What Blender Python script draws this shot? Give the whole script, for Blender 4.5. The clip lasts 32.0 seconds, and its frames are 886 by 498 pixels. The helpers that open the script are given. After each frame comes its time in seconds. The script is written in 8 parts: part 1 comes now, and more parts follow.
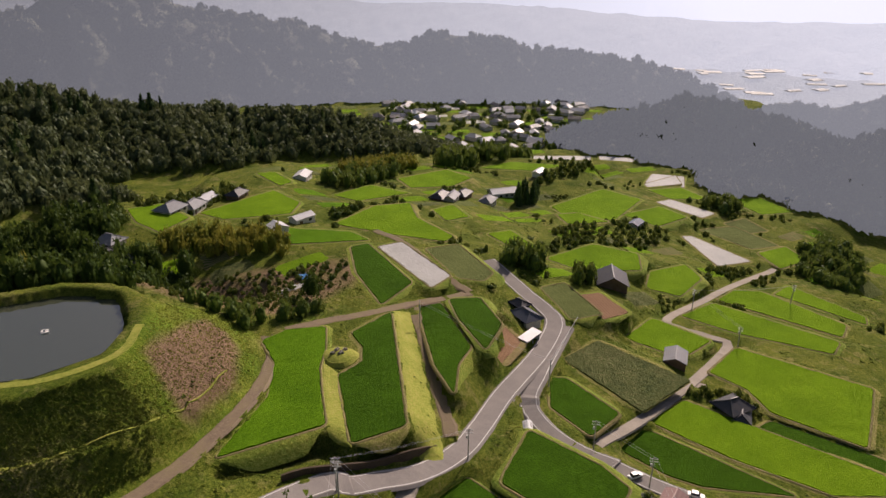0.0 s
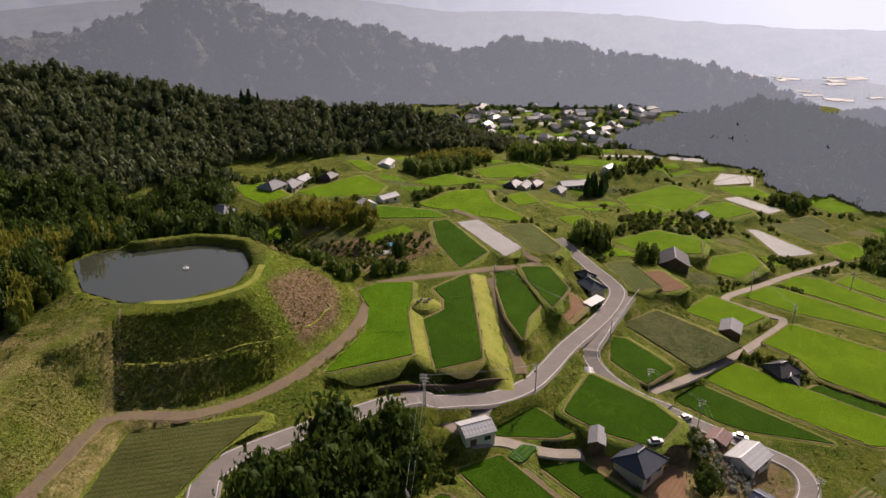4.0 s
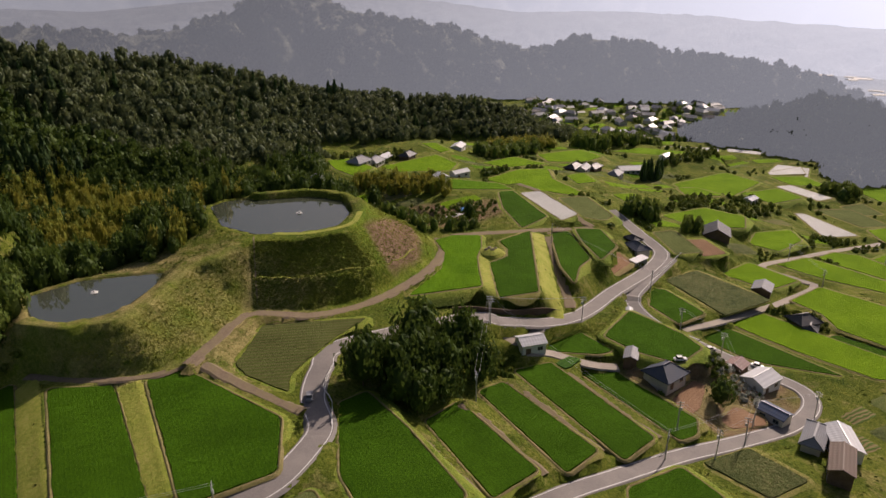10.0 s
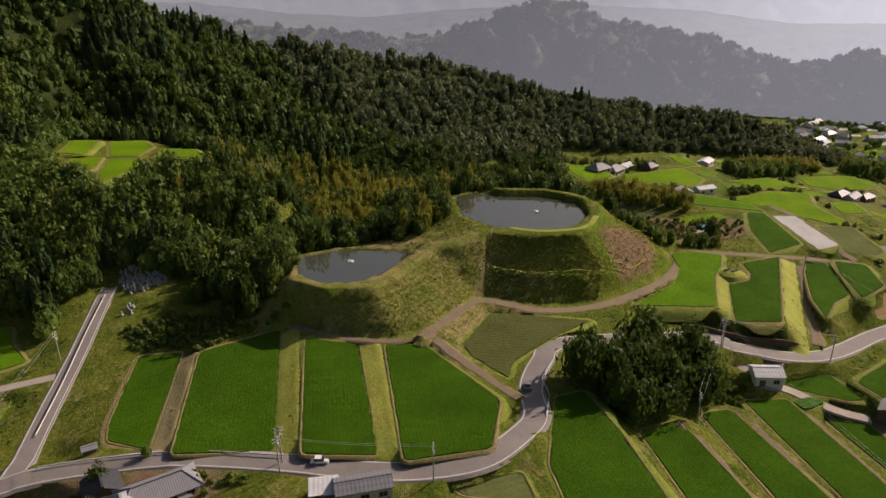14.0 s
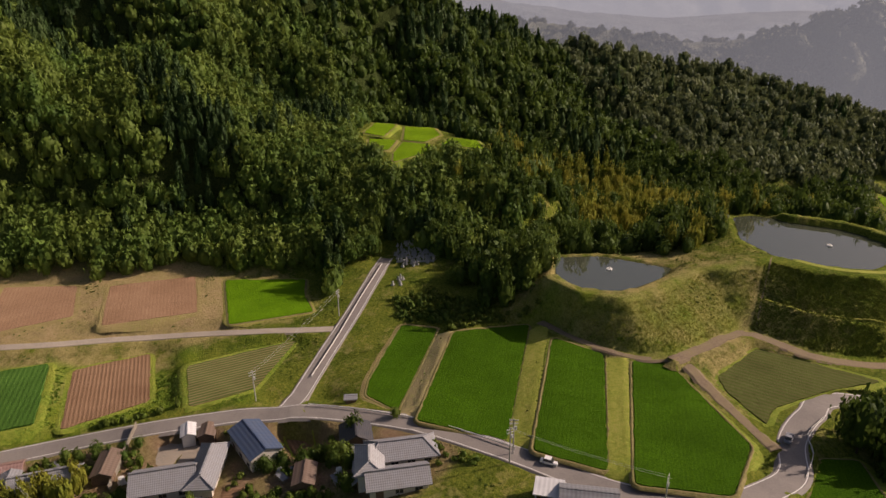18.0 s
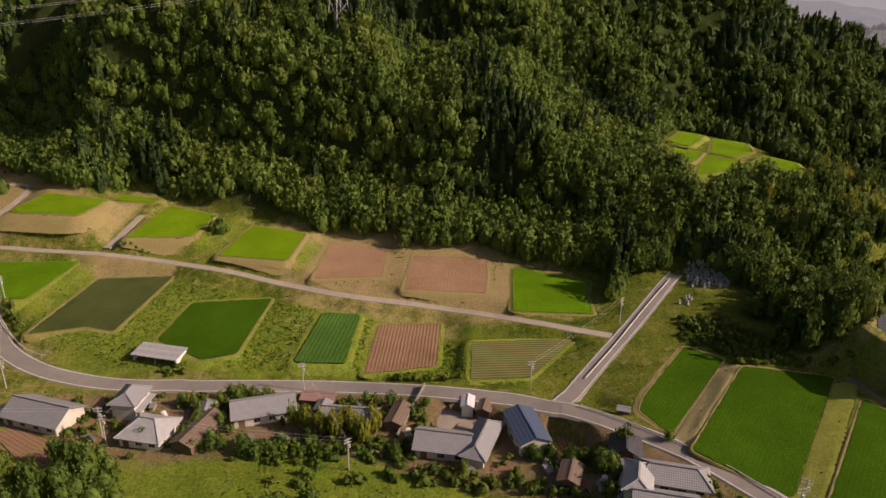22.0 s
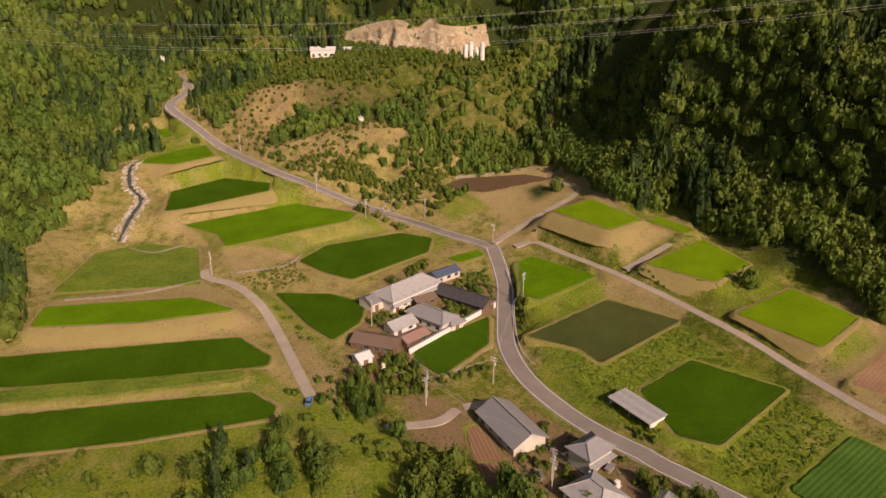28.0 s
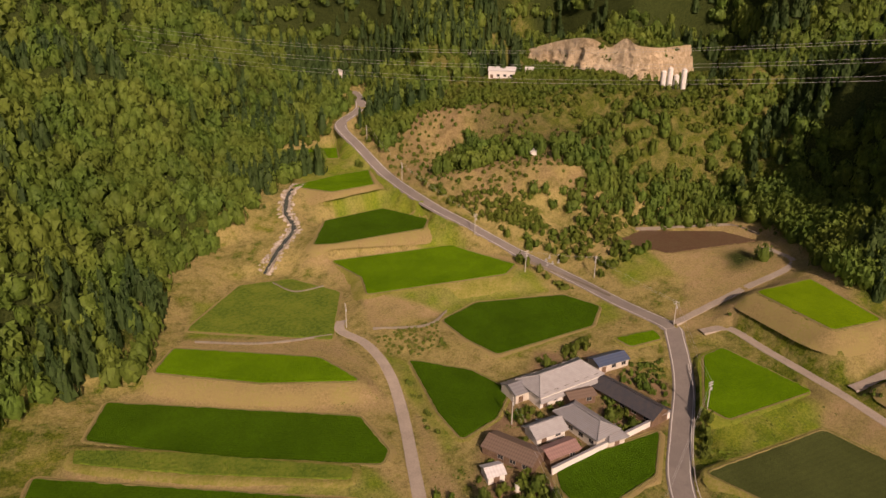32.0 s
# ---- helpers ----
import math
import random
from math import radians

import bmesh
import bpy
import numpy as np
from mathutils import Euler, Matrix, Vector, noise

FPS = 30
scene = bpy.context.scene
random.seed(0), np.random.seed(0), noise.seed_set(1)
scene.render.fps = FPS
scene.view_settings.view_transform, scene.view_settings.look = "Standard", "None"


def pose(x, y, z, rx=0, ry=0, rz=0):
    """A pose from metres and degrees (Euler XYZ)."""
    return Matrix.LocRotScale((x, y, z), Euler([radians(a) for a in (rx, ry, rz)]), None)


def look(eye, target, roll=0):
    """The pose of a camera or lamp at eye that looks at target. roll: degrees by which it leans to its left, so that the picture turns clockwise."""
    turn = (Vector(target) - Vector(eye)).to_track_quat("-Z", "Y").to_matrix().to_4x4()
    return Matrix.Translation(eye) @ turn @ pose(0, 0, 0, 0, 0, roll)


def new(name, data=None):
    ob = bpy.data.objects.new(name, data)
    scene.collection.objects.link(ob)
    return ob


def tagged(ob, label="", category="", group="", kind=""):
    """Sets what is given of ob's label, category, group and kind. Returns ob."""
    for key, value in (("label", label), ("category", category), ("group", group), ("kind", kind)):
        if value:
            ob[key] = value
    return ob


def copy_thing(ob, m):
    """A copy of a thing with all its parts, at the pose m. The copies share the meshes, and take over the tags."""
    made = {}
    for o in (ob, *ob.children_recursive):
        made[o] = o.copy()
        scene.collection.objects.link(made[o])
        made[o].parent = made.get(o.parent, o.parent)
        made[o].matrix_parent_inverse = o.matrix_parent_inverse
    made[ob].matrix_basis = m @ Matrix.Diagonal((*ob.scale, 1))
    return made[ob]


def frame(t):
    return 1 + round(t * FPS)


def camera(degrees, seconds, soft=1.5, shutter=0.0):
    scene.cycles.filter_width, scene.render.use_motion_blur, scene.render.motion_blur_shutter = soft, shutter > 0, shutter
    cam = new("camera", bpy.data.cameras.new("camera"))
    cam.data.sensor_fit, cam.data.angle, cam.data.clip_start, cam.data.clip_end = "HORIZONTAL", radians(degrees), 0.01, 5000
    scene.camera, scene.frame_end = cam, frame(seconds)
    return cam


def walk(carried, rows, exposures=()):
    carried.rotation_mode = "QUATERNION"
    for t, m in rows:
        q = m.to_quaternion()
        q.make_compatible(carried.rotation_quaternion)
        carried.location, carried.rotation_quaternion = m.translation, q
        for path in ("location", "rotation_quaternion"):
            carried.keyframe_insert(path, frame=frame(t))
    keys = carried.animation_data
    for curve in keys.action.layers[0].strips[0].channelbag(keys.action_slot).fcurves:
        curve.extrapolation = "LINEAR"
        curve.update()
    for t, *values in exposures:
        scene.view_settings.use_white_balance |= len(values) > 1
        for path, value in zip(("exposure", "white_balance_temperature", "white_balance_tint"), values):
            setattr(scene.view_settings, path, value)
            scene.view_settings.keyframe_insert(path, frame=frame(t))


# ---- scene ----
cam = camera(65.48, 32.0)
PATH = [
    (0, pose(-0.00, -0.00, 109.99, 66.825, -0.615, 0.263)),
    (0.5, pose(-0.38, -3.66, 109.49, 66.978, -0.553, 0.890)),
    (1, pose(-0.70, -7.46, 109.06, 67.109, -0.450, 1.534)),
    (1.5, pose(-0.90, -11.41, 108.76, 67.242, -0.348, 2.201)),
    (2, pose(-0.94, -15.33, 108.63, 67.305, -0.277, 2.950)),
    (2.5, pose(-1.25, -18.94, 108.44, 67.390, -0.205, 3.717)),
    (3, pose(-1.68, -22.40, 108.17, 67.433, -0.237, 4.478)),
    (3.5, pose(-1.93, -25.82, 107.81, 67.494, -0.214, 5.271)),
    (5.5, pose(-1.96, -40.47, 107.17, 67.700, -0.130, 8.833)),
    (6, pose(-1.69, -44.06, 107.28, 67.693, -0.080, 9.859)),
    (6.5, pose(-1.44, -47.59, 107.50, 67.671, -0.070, 10.880)),
    (7, pose(-1.10, -51.14, 107.76, 67.654, -0.057, 11.668)),
    (7.5, pose(-0.79, -54.73, 107.86, 67.652, -0.044, 11.636)),
    (8, pose(-0.33, -58.48, 107.68, 67.728, -0.013, 11.577)),
    (8.5, pose(0.35, -62.28, 107.67, 67.770, 0.016, 11.582)),
    (9, pose(1.12, -66.01, 107.71, 67.807, 0.065, 11.590)),
    (9.5, pose(1.81, -69.70, 107.75, 67.817, 0.108, 11.610)),
    (10, pose(2.41, -73.06, 107.70, 67.652, 0.139, 11.605)),
    (10.5, pose(2.58, -75.26, 107.57, 67.777, 0.197, 11.625)),
    (11, pose(2.18, -76.64, 107.49, 67.864, 0.323, 13.246)),
    (11.5, pose(1.93, -77.40, 107.57, 67.932, 0.367, 16.600)),
    (12, pose(1.95, -77.70, 107.55, 68.031, 0.386, 19.678)),
    (12.5, pose(1.89, -77.90, 107.32, 68.126, 0.484, 22.548)),
    (13, pose(1.73, -78.14, 106.96, 68.265, 0.521, 25.446)),
    (13.5, pose(1.50, -78.37, 106.65, 68.375, 0.502, 28.339)),
    (14, pose(1.58, -78.42, 106.76, 68.406, 0.484, 31.334)),
    (14.5, pose(1.72, -78.32, 107.27, 68.332, 0.524, 34.206)),
    (16.5, pose(0.52, -78.66, 108.26, 68.180, 0.342, 45.447)),
    (17, pose(0.73, -78.47, 108.17, 68.253, 0.343, 48.375)),
    (17.5, pose(0.90, -78.51, 107.89, 68.359, 0.284, 51.276)),
    (18, pose(0.90, -78.75, 107.77, 68.440, 0.258, 54.188)),
    (18.5, pose(0.77, -79.35, 108.09, 68.418, 0.174, 57.085)),
    (19, pose(0.22, -80.40, 108.77, 68.298, 0.071, 59.846)),
    (19.5, pose(-0.30, -82.05, 109.47, 68.183, -0.087, 62.557)),
    (20, pose(-0.62, -83.91, 110.02, 68.108, -0.296, 65.290)),
    (20.5, pose(-0.51, -85.82, 110.39, 68.103, -0.475, 68.099)),
    (21, pose(-0.46, -87.18, 110.66, 68.054, -0.627, 71.009)),
    (21.5, pose(-0.75, -87.80, 110.85, 67.981, -0.635, 74.169)),
    (22, pose(-0.76, -87.43, 110.92, 67.927, -0.600, 77.818)),
    (22.5, pose(-1.04, -86.22, 110.67, 67.964, -0.529, 81.603)),
    (23, pose(-1.15, -84.69, 110.20, 68.031, -0.258, 85.722)),
    (23.5, pose(-2.12, -83.43, 109.42, 68.151, -0.103, 90.250)),
    (24, pose(-4.15, -82.96, 108.90, 68.300, 0.002, 94.666)),
    (24.5, pose(-6.86, -82.96, 108.58, 68.388, 0.049, 98.939)),
    (25, pose(-10.10, -83.15, 108.16, 68.492, 0.240, 103.201)),
    (25.5, pose(-13.77, -83.54, 107.96, 68.586, 0.281, 107.501)),
    (26, pose(-17.19, -84.20, 108.00, 68.663, 0.242, 111.784)),
    (26.5, pose(-20.73, -85.21, 108.27, 68.696, 0.238, 116.312)),
    (28.5, pose(-39.46, -92.17, 110.66, 68.650, -0.045, 124.267)),
    (29, pose(-44.46, -94.30, 111.20, 68.656, -0.017, 126.094)),
    (29.5, pose(-49.45, -96.85, 111.80, 68.721, -0.011, 128.121)),
    (30, pose(-54.15, -99.80, 112.57, 68.739, 0.011, 130.334)),
    (30.5, pose(-58.71, -102.85, 113.50, 68.760, -0.028, 132.764)),
    (31, pose(-63.18, -106.23, 114.62, 68.735, 0.032, 135.077)),
    (31.5, pose(-67.58, -109.72, 115.84, 68.708, 0.034, 136.975)),
    (32, pose(-71.71, -113.33, 117.00, 68.767, -0.016, 138.367)),
]
walk(cam, PATH, exposures=[(0, -0.14, 6400, 26), (9, -0.16, 6400, 26), (14, -0.15, 6600, 25), (20, -0.04, 6900, 29), (26, -0.04, 7400, 31), (32, -0.28, 7800, 36)])

# ---- sky and sun ----
SUN_EL, SUN_AZ = 32.0, 23.0          # height above the horizon; turn from +y towards +x
world = bpy.data.worlds.new("sky")
scene.world = world
world.use_nodes = True
wn = world.node_tree.nodes
sky = wn.new("ShaderNodeTexSky")
sky.sky_type, sky.sun_disc = "NISHITA", False
sky.sun_elevation, sky.sun_rotation = radians(SUN_EL), radians(SUN_AZ)
sky.dust_density, sky.air_density = 4.5, 1.2
wn["Background"].inputs[1].default_value = 0.06
world.node_tree.links.new(sky.outputs[0], wn["Background"].inputs[0])
sun_data = bpy.data.lights.new("sun", "SUN")
sun_data.energy, sun_data.angle, sun_data.color = 5.0, radians(0.6), (1.0, 0.88, 0.70)
sun = new("sun", sun_data)
SUN_WAY = Vector((math.sin(radians(SUN_AZ)) * math.cos(radians(SUN_EL)), math.cos(radians(SUN_AZ)) * math.cos(radians(SUN_EL)), math.sin(radians(SUN_EL))))
sun.matrix_world = look(SUN_WAY * 500, (0, 0, 0))


# ---- materials ----
def material(name, rough=0.85):
    m = bpy.data.materials.new(name)
    m.use_nodes = True
    m.node_tree.nodes["Principled BSDF"].inputs["Roughness"].default_value = rough
    m.node_tree.nodes["Principled BSDF"].inputs["Specular IOR Level"].default_value = 0.2
    return m


def node(m, kind, **inputs):
    n = m.node_tree.nodes.new(kind)
    for key, value in inputs.items():
        n.inputs[key.replace("_", " ")].default_value = value
    return n


def wire(m, a, b):
    m.node_tree.links.new(a, b)


def out(m):
    return m.node_tree.nodes["Principled BSDF"]


def blend(m, fac, a, b, mode="MIX"):
    """A colour mix; fac, a and b are sockets or values."""
    n = m.node_tree.nodes.new("ShaderNodeMix")
    n.data_type, n.blend_type = "RGBA", mode
    for socket, value in ((n.inputs[0], fac), (n.inputs[6], a), (n.inputs[7], b)):
        if isinstance(value, bpy.types.NodeSocket):
            wire(m, value, socket)
        elif isinstance(value, (int, float)):
            socket.default_value = value
        else:
            socket.default_value = (*value, 1)
    return n.outputs[2]


def place_of(m):
    return m.node_tree.nodes.new("ShaderNodeNewGeometry").outputs["Position"]


def speckle(m, scale, detail=4.0, rough=0.6, low=0.35, high=0.65, coords=None):
    """Noise stretched to 0..1 between low and high; scale is per metre."""
    n = node(m, "ShaderNodeTexNoise", Scale=scale, Detail=detail, Roughness=rough)
    wire(m, coords or place_of(m), n.inputs["Vector"])
    r = node(m, "ShaderNodeMapRange", From_Min=low, From_Max=high)
    wire(m, n.outputs["Fac"], r.inputs["Value"])
    return r.outputs[0]


def relief(m, height, strength, distance):
    b = node(m, "ShaderNodeBump", Strength=strength, Distance=distance)
    wire(m, height, b.inputs["Height"])
    wire(m, b.outputs[0], out(m).inputs["Normal"])


def mixed(name, a, b, c, fine, coarse, rough=0.9, bump=0.5, depth=0.3):
    """A surface of three tints at two scales."""
    m = material(name, rough)
    f, g = speckle(m, fine, 6, 0.75, 0.4, 0.6), speckle(m, coarse, 3)
    col = blend(m, g, blend(m, f, a, b), blend(m, f, b, c))
    wire(m, col, out(m).inputs["Base Color"])
    relief(m, f, bump, depth)
    return m


def factor(m, name):
    n = m.node_tree.nodes.new("ShaderNodeAttribute")
    n.attribute_name = name
    return n.outputs["Fac"]


def rows_material(name, a, b, period, mark, rough=0.95, depth=0.25):
    """Rows of plants or ridges along the field's own direction (u across the rows, v along, in metres)."""
    m = material(name, rough)
    out(m).inputs["Specular IOR Level"].default_value = 0.04
    uv = m.node_tree.nodes.new("ShaderNodeUVMap")
    sep = node(m, "ShaderNodeSeparateXYZ")
    wire(m, uv.outputs[0], sep.inputs[0])
    wob = speckle(m, 0.25, 2, 0.5, 0.0, 1.0)
    mul = node(m, "ShaderNodeMath")
    mul.operation = "MULTIPLY_ADD"
    wire(m, sep.outputs[0], mul.inputs[0])
    mul.inputs[1].default_value = 2 * math.pi / period
    wire(m, wob, mul.inputs[2])
    sn = node(m, "ShaderNodeMath")
    sn.operation = "SINE"
    wire(m, mul.outputs[0], sn.inputs[0])
    half = node(m, "ShaderNodeMapRange", From_Min=-1.0, From_Max=1.0)
    wire(m, sn.outputs[0], half.inputs["Value"])
    grain = speckle(m, 4.0, 6, 0.9, 0.42, 0.58)
    patch = speckle(m, 0.07, 3, 0.6, 0.3, 0.7)
    rowed = blend(m, mark, blend(m, grain, [0.72 * v for v in a], [1.18 * v for v in b]), blend(m, half.outputs[0], a, b))
    wire(m, blend(m, patch, blend(m, 0.35, rowed, a, "MULTIPLY"), rowed), out(m).inputs["Base Color"])
    relief(m, blend(m, 1 - mark, half.outputs[0], grain), 0.6, depth)
    return m


MAT = {}
MAT["rice"] = rows_material("rice_deep_green", (0.037, 0.105, 0.004), (0.07, 0.165, 0.006), 0.9, 0.2)
MAT["rice_mid"] = rows_material("rice_green", (0.095, 0.225, 0.005), (0.145, 0.30, 0.008), 0.9, 0.18)
MAT["rice_light"] = rows_material("rice_ripening", (0.15, 0.29, 0.006), (0.215, 0.37, 0.010), 0.9, 0.18)
MAT["pale"] = rows_material("fallow_green", (0.13, 0.17, 0.05), (0.19, 0.22, 0.075), 1.8, 0.3)
MAT["pale_dark"] = rows_material("flooded_green", (0.075, 0.10, 0.03), (0.10, 0.13, 0.04), 1.6, 0.25, 0.6)
MAT["weed"] = mixed("weeds", (0.06, 0.09, 0.02), (0.12, 0.15, 0.035), (0.17, 0.17, 0.06), 0.9, 0.12, 0.95, 0.9, 0.5)
MAT["weed_green"] = mixed("green_weeds", (0.09, 0.18, 0.015), (0.17, 0.27, 0.025), (0.24, 0.31, 0.04), 0.8, 0.1, 0.95, 0.9, 0.5)
MAT["soil"] = rows_material("tilled_soil", (0.33, 0.205, 0.125), (0.43, 0.28, 0.175), 1.1, 0.35, 0.98, 0.15)
MAT["soil_row"] = rows_material("ridged_soil", (0.25, 0.155, 0.09), (0.38, 0.24, 0.15), 1.05, 0.65, 0.98, 0.3)
MAT["crop"] = rows_material("crop_rows", (0.27, 0.21, 0.11), (0.075, 0.14, 0.025), 1.25, 0.9, 0.95, 0.3)
MAT["crop_dull"] = rows_material("dull_garden_rows", (0.17, 0.155, 0.065), (0.095, 0.135, 0.03), 1.5, 0.5, 0.95, 0.25)
MAT["leafy"] = rows_material("leaf_vegetables", (0.035, 0.11, 0.018), (0.12, 0.26, 0.045), 1.3, 0.45, 0.8, 0.5)
MAT["mud"] = mixed("dry_pond_mud", (0.10, 0.06, 0.035), (0.14, 0.085, 0.05), (0.12, 0.09, 0.05), 0.5, 0.08, 0.6, 0.4, 0.2)
MAT["film"] = rows_material("white_field_film", (0.48, 0.485, 0.46), (0.60, 0.60, 0.57), 1.6, 0.3, 0.5, 0.1)
MAT["mown"] = mixed("mown_grass", (0.20, 0.25, 0.03), (0.31, 0.35, 0.05), (0.37, 0.35, 0.08), 1.2, 0.15, 0.95, 0.5, 0.2)
MAT["yard"] = mixed("gravel_yard", (0.25, 0.22, 0.18), (0.33, 0.29, 0.24), (0.30, 0.25, 0.19), 2.0, 0.2, 0.95, 0.4, 0.1)
MAT["tan"] = mixed("dry_earth", (0.35, 0.28, 0.14), (0.46, 0.37, 0.19), (0.38, 0.36, 0.12), 1.2, 0.12, 0.95, 0.5, 0.2)
MAT["asphalt"] = mixed("worn_asphalt", (0.18, 0.165, 0.155), (0.23, 0.21, 0.195), (0.26, 0.24, 0.215), 3.0, 0.15, 0.8, 0.2, 0.02)
MAT["concrete"] = mixed("lane_concrete", (0.28, 0.25, 0.21), (0.35, 0.31, 0.26), (0.40, 0.35, 0.29), 2.0, 0.2, 0.9, 0.2, 0.03)
MAT["dirt"] = mixed("dirt_track", (0.17, 0.13, 0.09), (0.25, 0.19, 0.13), (0.21, 0.18, 0.09), 1.5, 0.2, 0.95, 0.4, 0.1)
MAT["line"] = mixed("road_paint", (0.55, 0.55, 0.52), (0.7, 0.7, 0.68), (0.62, 0.61, 0.58), 4, 0.4, 0.7, 0.1, 0.01)

water = material("pond_water", 0.03)
out(water).inputs["IOR"].default_value = 1.9
out(water).inputs["Base Color"].default_value = (0.066, 0.076, 0.052, 1)
out(water).inputs["Specular IOR Level"].default_value = 0.9
relief(water, speckle(water, 0.8, 3), 0.02, 0.03)
MAT["water"] = water

ground_mat = material("grass_ground", 0.95)
out(ground_mat).inputs["Specular IOR Level"].default_value = 0.05
_f, _g, _h = speckle(ground_mat, 1.3, 7, 0.85, 0.42, 0.58), speckle(ground_mat, 0.09, 5, 0.65), speckle(ground_mat, 0.22, 6, 0.7)
_green = blend(ground_mat, _g, blend(ground_mat, _f, (0.036, 0.07, 0.008), (0.115, 0.165, 0.018)), blend(ground_mat, _f, (0.095, 0.13, 0.014), (0.235, 0.25, 0.04)))
_dry = blend(ground_mat, _h, blend(ground_mat, _f, (0.37, 0.265, 0.135), (0.50, 0.375, 0.20)), blend(ground_mat, _f, (0.26, 0.235, 0.07), (0.41, 0.355, 0.14)))
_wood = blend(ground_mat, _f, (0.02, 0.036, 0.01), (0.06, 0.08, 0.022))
_earth = blend(ground_mat, _f, (0.23, 0.15, 0.09), (0.30, 0.21, 0.13))
_ruff = node(ground_mat, "ShaderNodeMath")
_ruff.operation = "MULTIPLY_ADD"
wire(ground_mat, _h, _ruff.inputs[0])
_ruff.inputs[1].default_value = 0.7
wire(ground_mat, factor(ground_mat, "dry"), _ruff.inputs[2])
_step = node(ground_mat, "ShaderNodeMapRange", From_Min=0.55, From_Max=1.15)
wire(ground_mat, _ruff.outputs[0], _step.inputs["Value"])
_c = blend(ground_mat, _step.outputs[0], _green, _dry)
_c = blend(ground_mat, factor(ground_mat, "bare"), _c, blend(ground_mat, _h, blend(ground_mat, _f, (0.36, 0.26, 0.14), (0.48, 0.355, 0.20)), blend(ground_mat, _f, (0.27, 0.225, 0.09), (0.40, 0.32, 0.15))))
_c = blend(ground_mat, factor(ground_mat, "lush"), _c, blend(ground_mat, _g, blend(ground_mat, _f, (0.09, 0.17, 0.014), (0.19, 0.28, 0.026)), blend(ground_mat, _f, (0.14, 0.21, 0.018), (0.27, 0.32, 0.04))))
_c = blend(ground_mat, factor(ground_mat, "earth"), _c, _earth)
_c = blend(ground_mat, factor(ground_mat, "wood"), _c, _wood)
wire(ground_mat, _c, out(ground_mat).inputs["Base Color"])
relief(ground_mat, _f, 0.6, 0.4)

# ---- plan: fields and ways that shape the land ----
FIELDS, WAYS = [], []


def field(kind, z, corners):
    FIELDS.append((kind, z, corners))


def way(name, kind, width, nodes):
    WAYS.append((name, kind, width, nodes))


field("rice_mid", 11.0, [(-47.9, 116.8), (-26.4, 128.3), (-29.2, 139.7), (-31.8, 151.4), (-31.8, 161.2), (-33.6, 173.0), (-43.8, 171.2), (-49.7, 165.0), (-43.5, 153.8), (-41.8, 139.0)])
field("rice", 10.0, [(-26.0, 171.3), (-15.7, 184.0), (-8.1, 129.9), (-19.8, 123.2), (-26.6, 149.7), (-21.0, 156.3), (-21.8, 164.3)])
field("rice", 5.5, [(-7.7, 195.8), (-0.6, 198.9), (8.4, 171.9), (4.4, 163.0), (3.3, 149.0), (-1.9, 162.6), (-5.5, 182.3)])
field("rice", 6.5, [(2.3, 199.7), (12.1, 201.2), (18.1, 183.7), (12.5, 169.2), (5.1, 187.0)])
field("soil", -1.0, [(19.9, 196.3), (24.8, 186.5), (17.4, 173.3), (14.0, 181.3)])
field("film", 8.0, [(-24.6, 239.5), (-15.9, 244.4), (2.7, 214.8), (-3.7, 205.4)])
field("rice", 8.0, [(-34.7, 238.8), (-28.8, 242.3), (-10.4, 208.9), (-19.2, 193.0), (-29.9, 216.4)])
field("pale", 5.0, [(-6.7, 245.1), (6.0, 249.7), (17.9, 223.6), (14.2, 217.2), (5.1, 219.7)])
field("rice", -5.5, [(32.2, 173.2), (37.0, 172.8), (48.9, 156.1), (39.3, 146.3), (30.3, 158.8)])
field("rice_light", -12.5, [(63.4, 209.0), (77.2, 223.2), (93.1, 207.5), (82.9, 198.8), (75.3, 199.5)])
field("weed", -7.5, [(38.3, 186.8), (51.7, 198.4), (75.1, 175.6), (56.4, 159.5)])
field("soil_row", -5.0, [(50.4, 226.9), (58.3, 228.9), (65.5, 213.4), (55.3, 208.3)])
field("pale", -4.0, [(36.7, 230.6), (46.1, 234.9), (55.1, 210.8), (44.3, 206.6)])
field("rice_light", -8.0, [(43.7, 266.3), (66.4, 282.5), (83.8, 272.0), (80.8, 255.6), (62.4, 254.5), (52.3, 258.0)])
field("rice_light", -15.0, [(89.6, 269.6), (107.1, 277.0), (109.1, 263.0), (95.0, 246.3), (83.4, 253.3)])
field("rice_light", -20.0, [(124.1, 262.8), (134.8, 261.0), (155.5, 233.0), (149.2, 224.0), (113.4, 253.2)])
field("rice_light", -15.0, [(90.3, 230.0), (106.2, 240.5), (140.6, 211.8), (134.5, 203.8), (105.9, 217.7)])
field("rice_light", -13.0, [(86.1, 188.6), (100.7, 203.8), (134.1, 180.2), (116.5, 152.0), (97.0, 167.5), (94.6, 179.4)])
field("rice_light", -10.5, [(58.5, 159.5), (71.6, 169.6), (112.8, 138.0), (108.7, 131.1), (96.4, 130.9), (76.6, 143.8)])
field("rice", -10.5, [(46.9, 147.7), (55.7, 156.9), (86.7, 130.7), (64.4, 133.8), (57.2, 137.7)])
field("rice", -14.0, [(86.2, 158.7), (96.0, 164.8), (119.6, 148.2), (116.7, 143.1), (100.6, 149.0)])
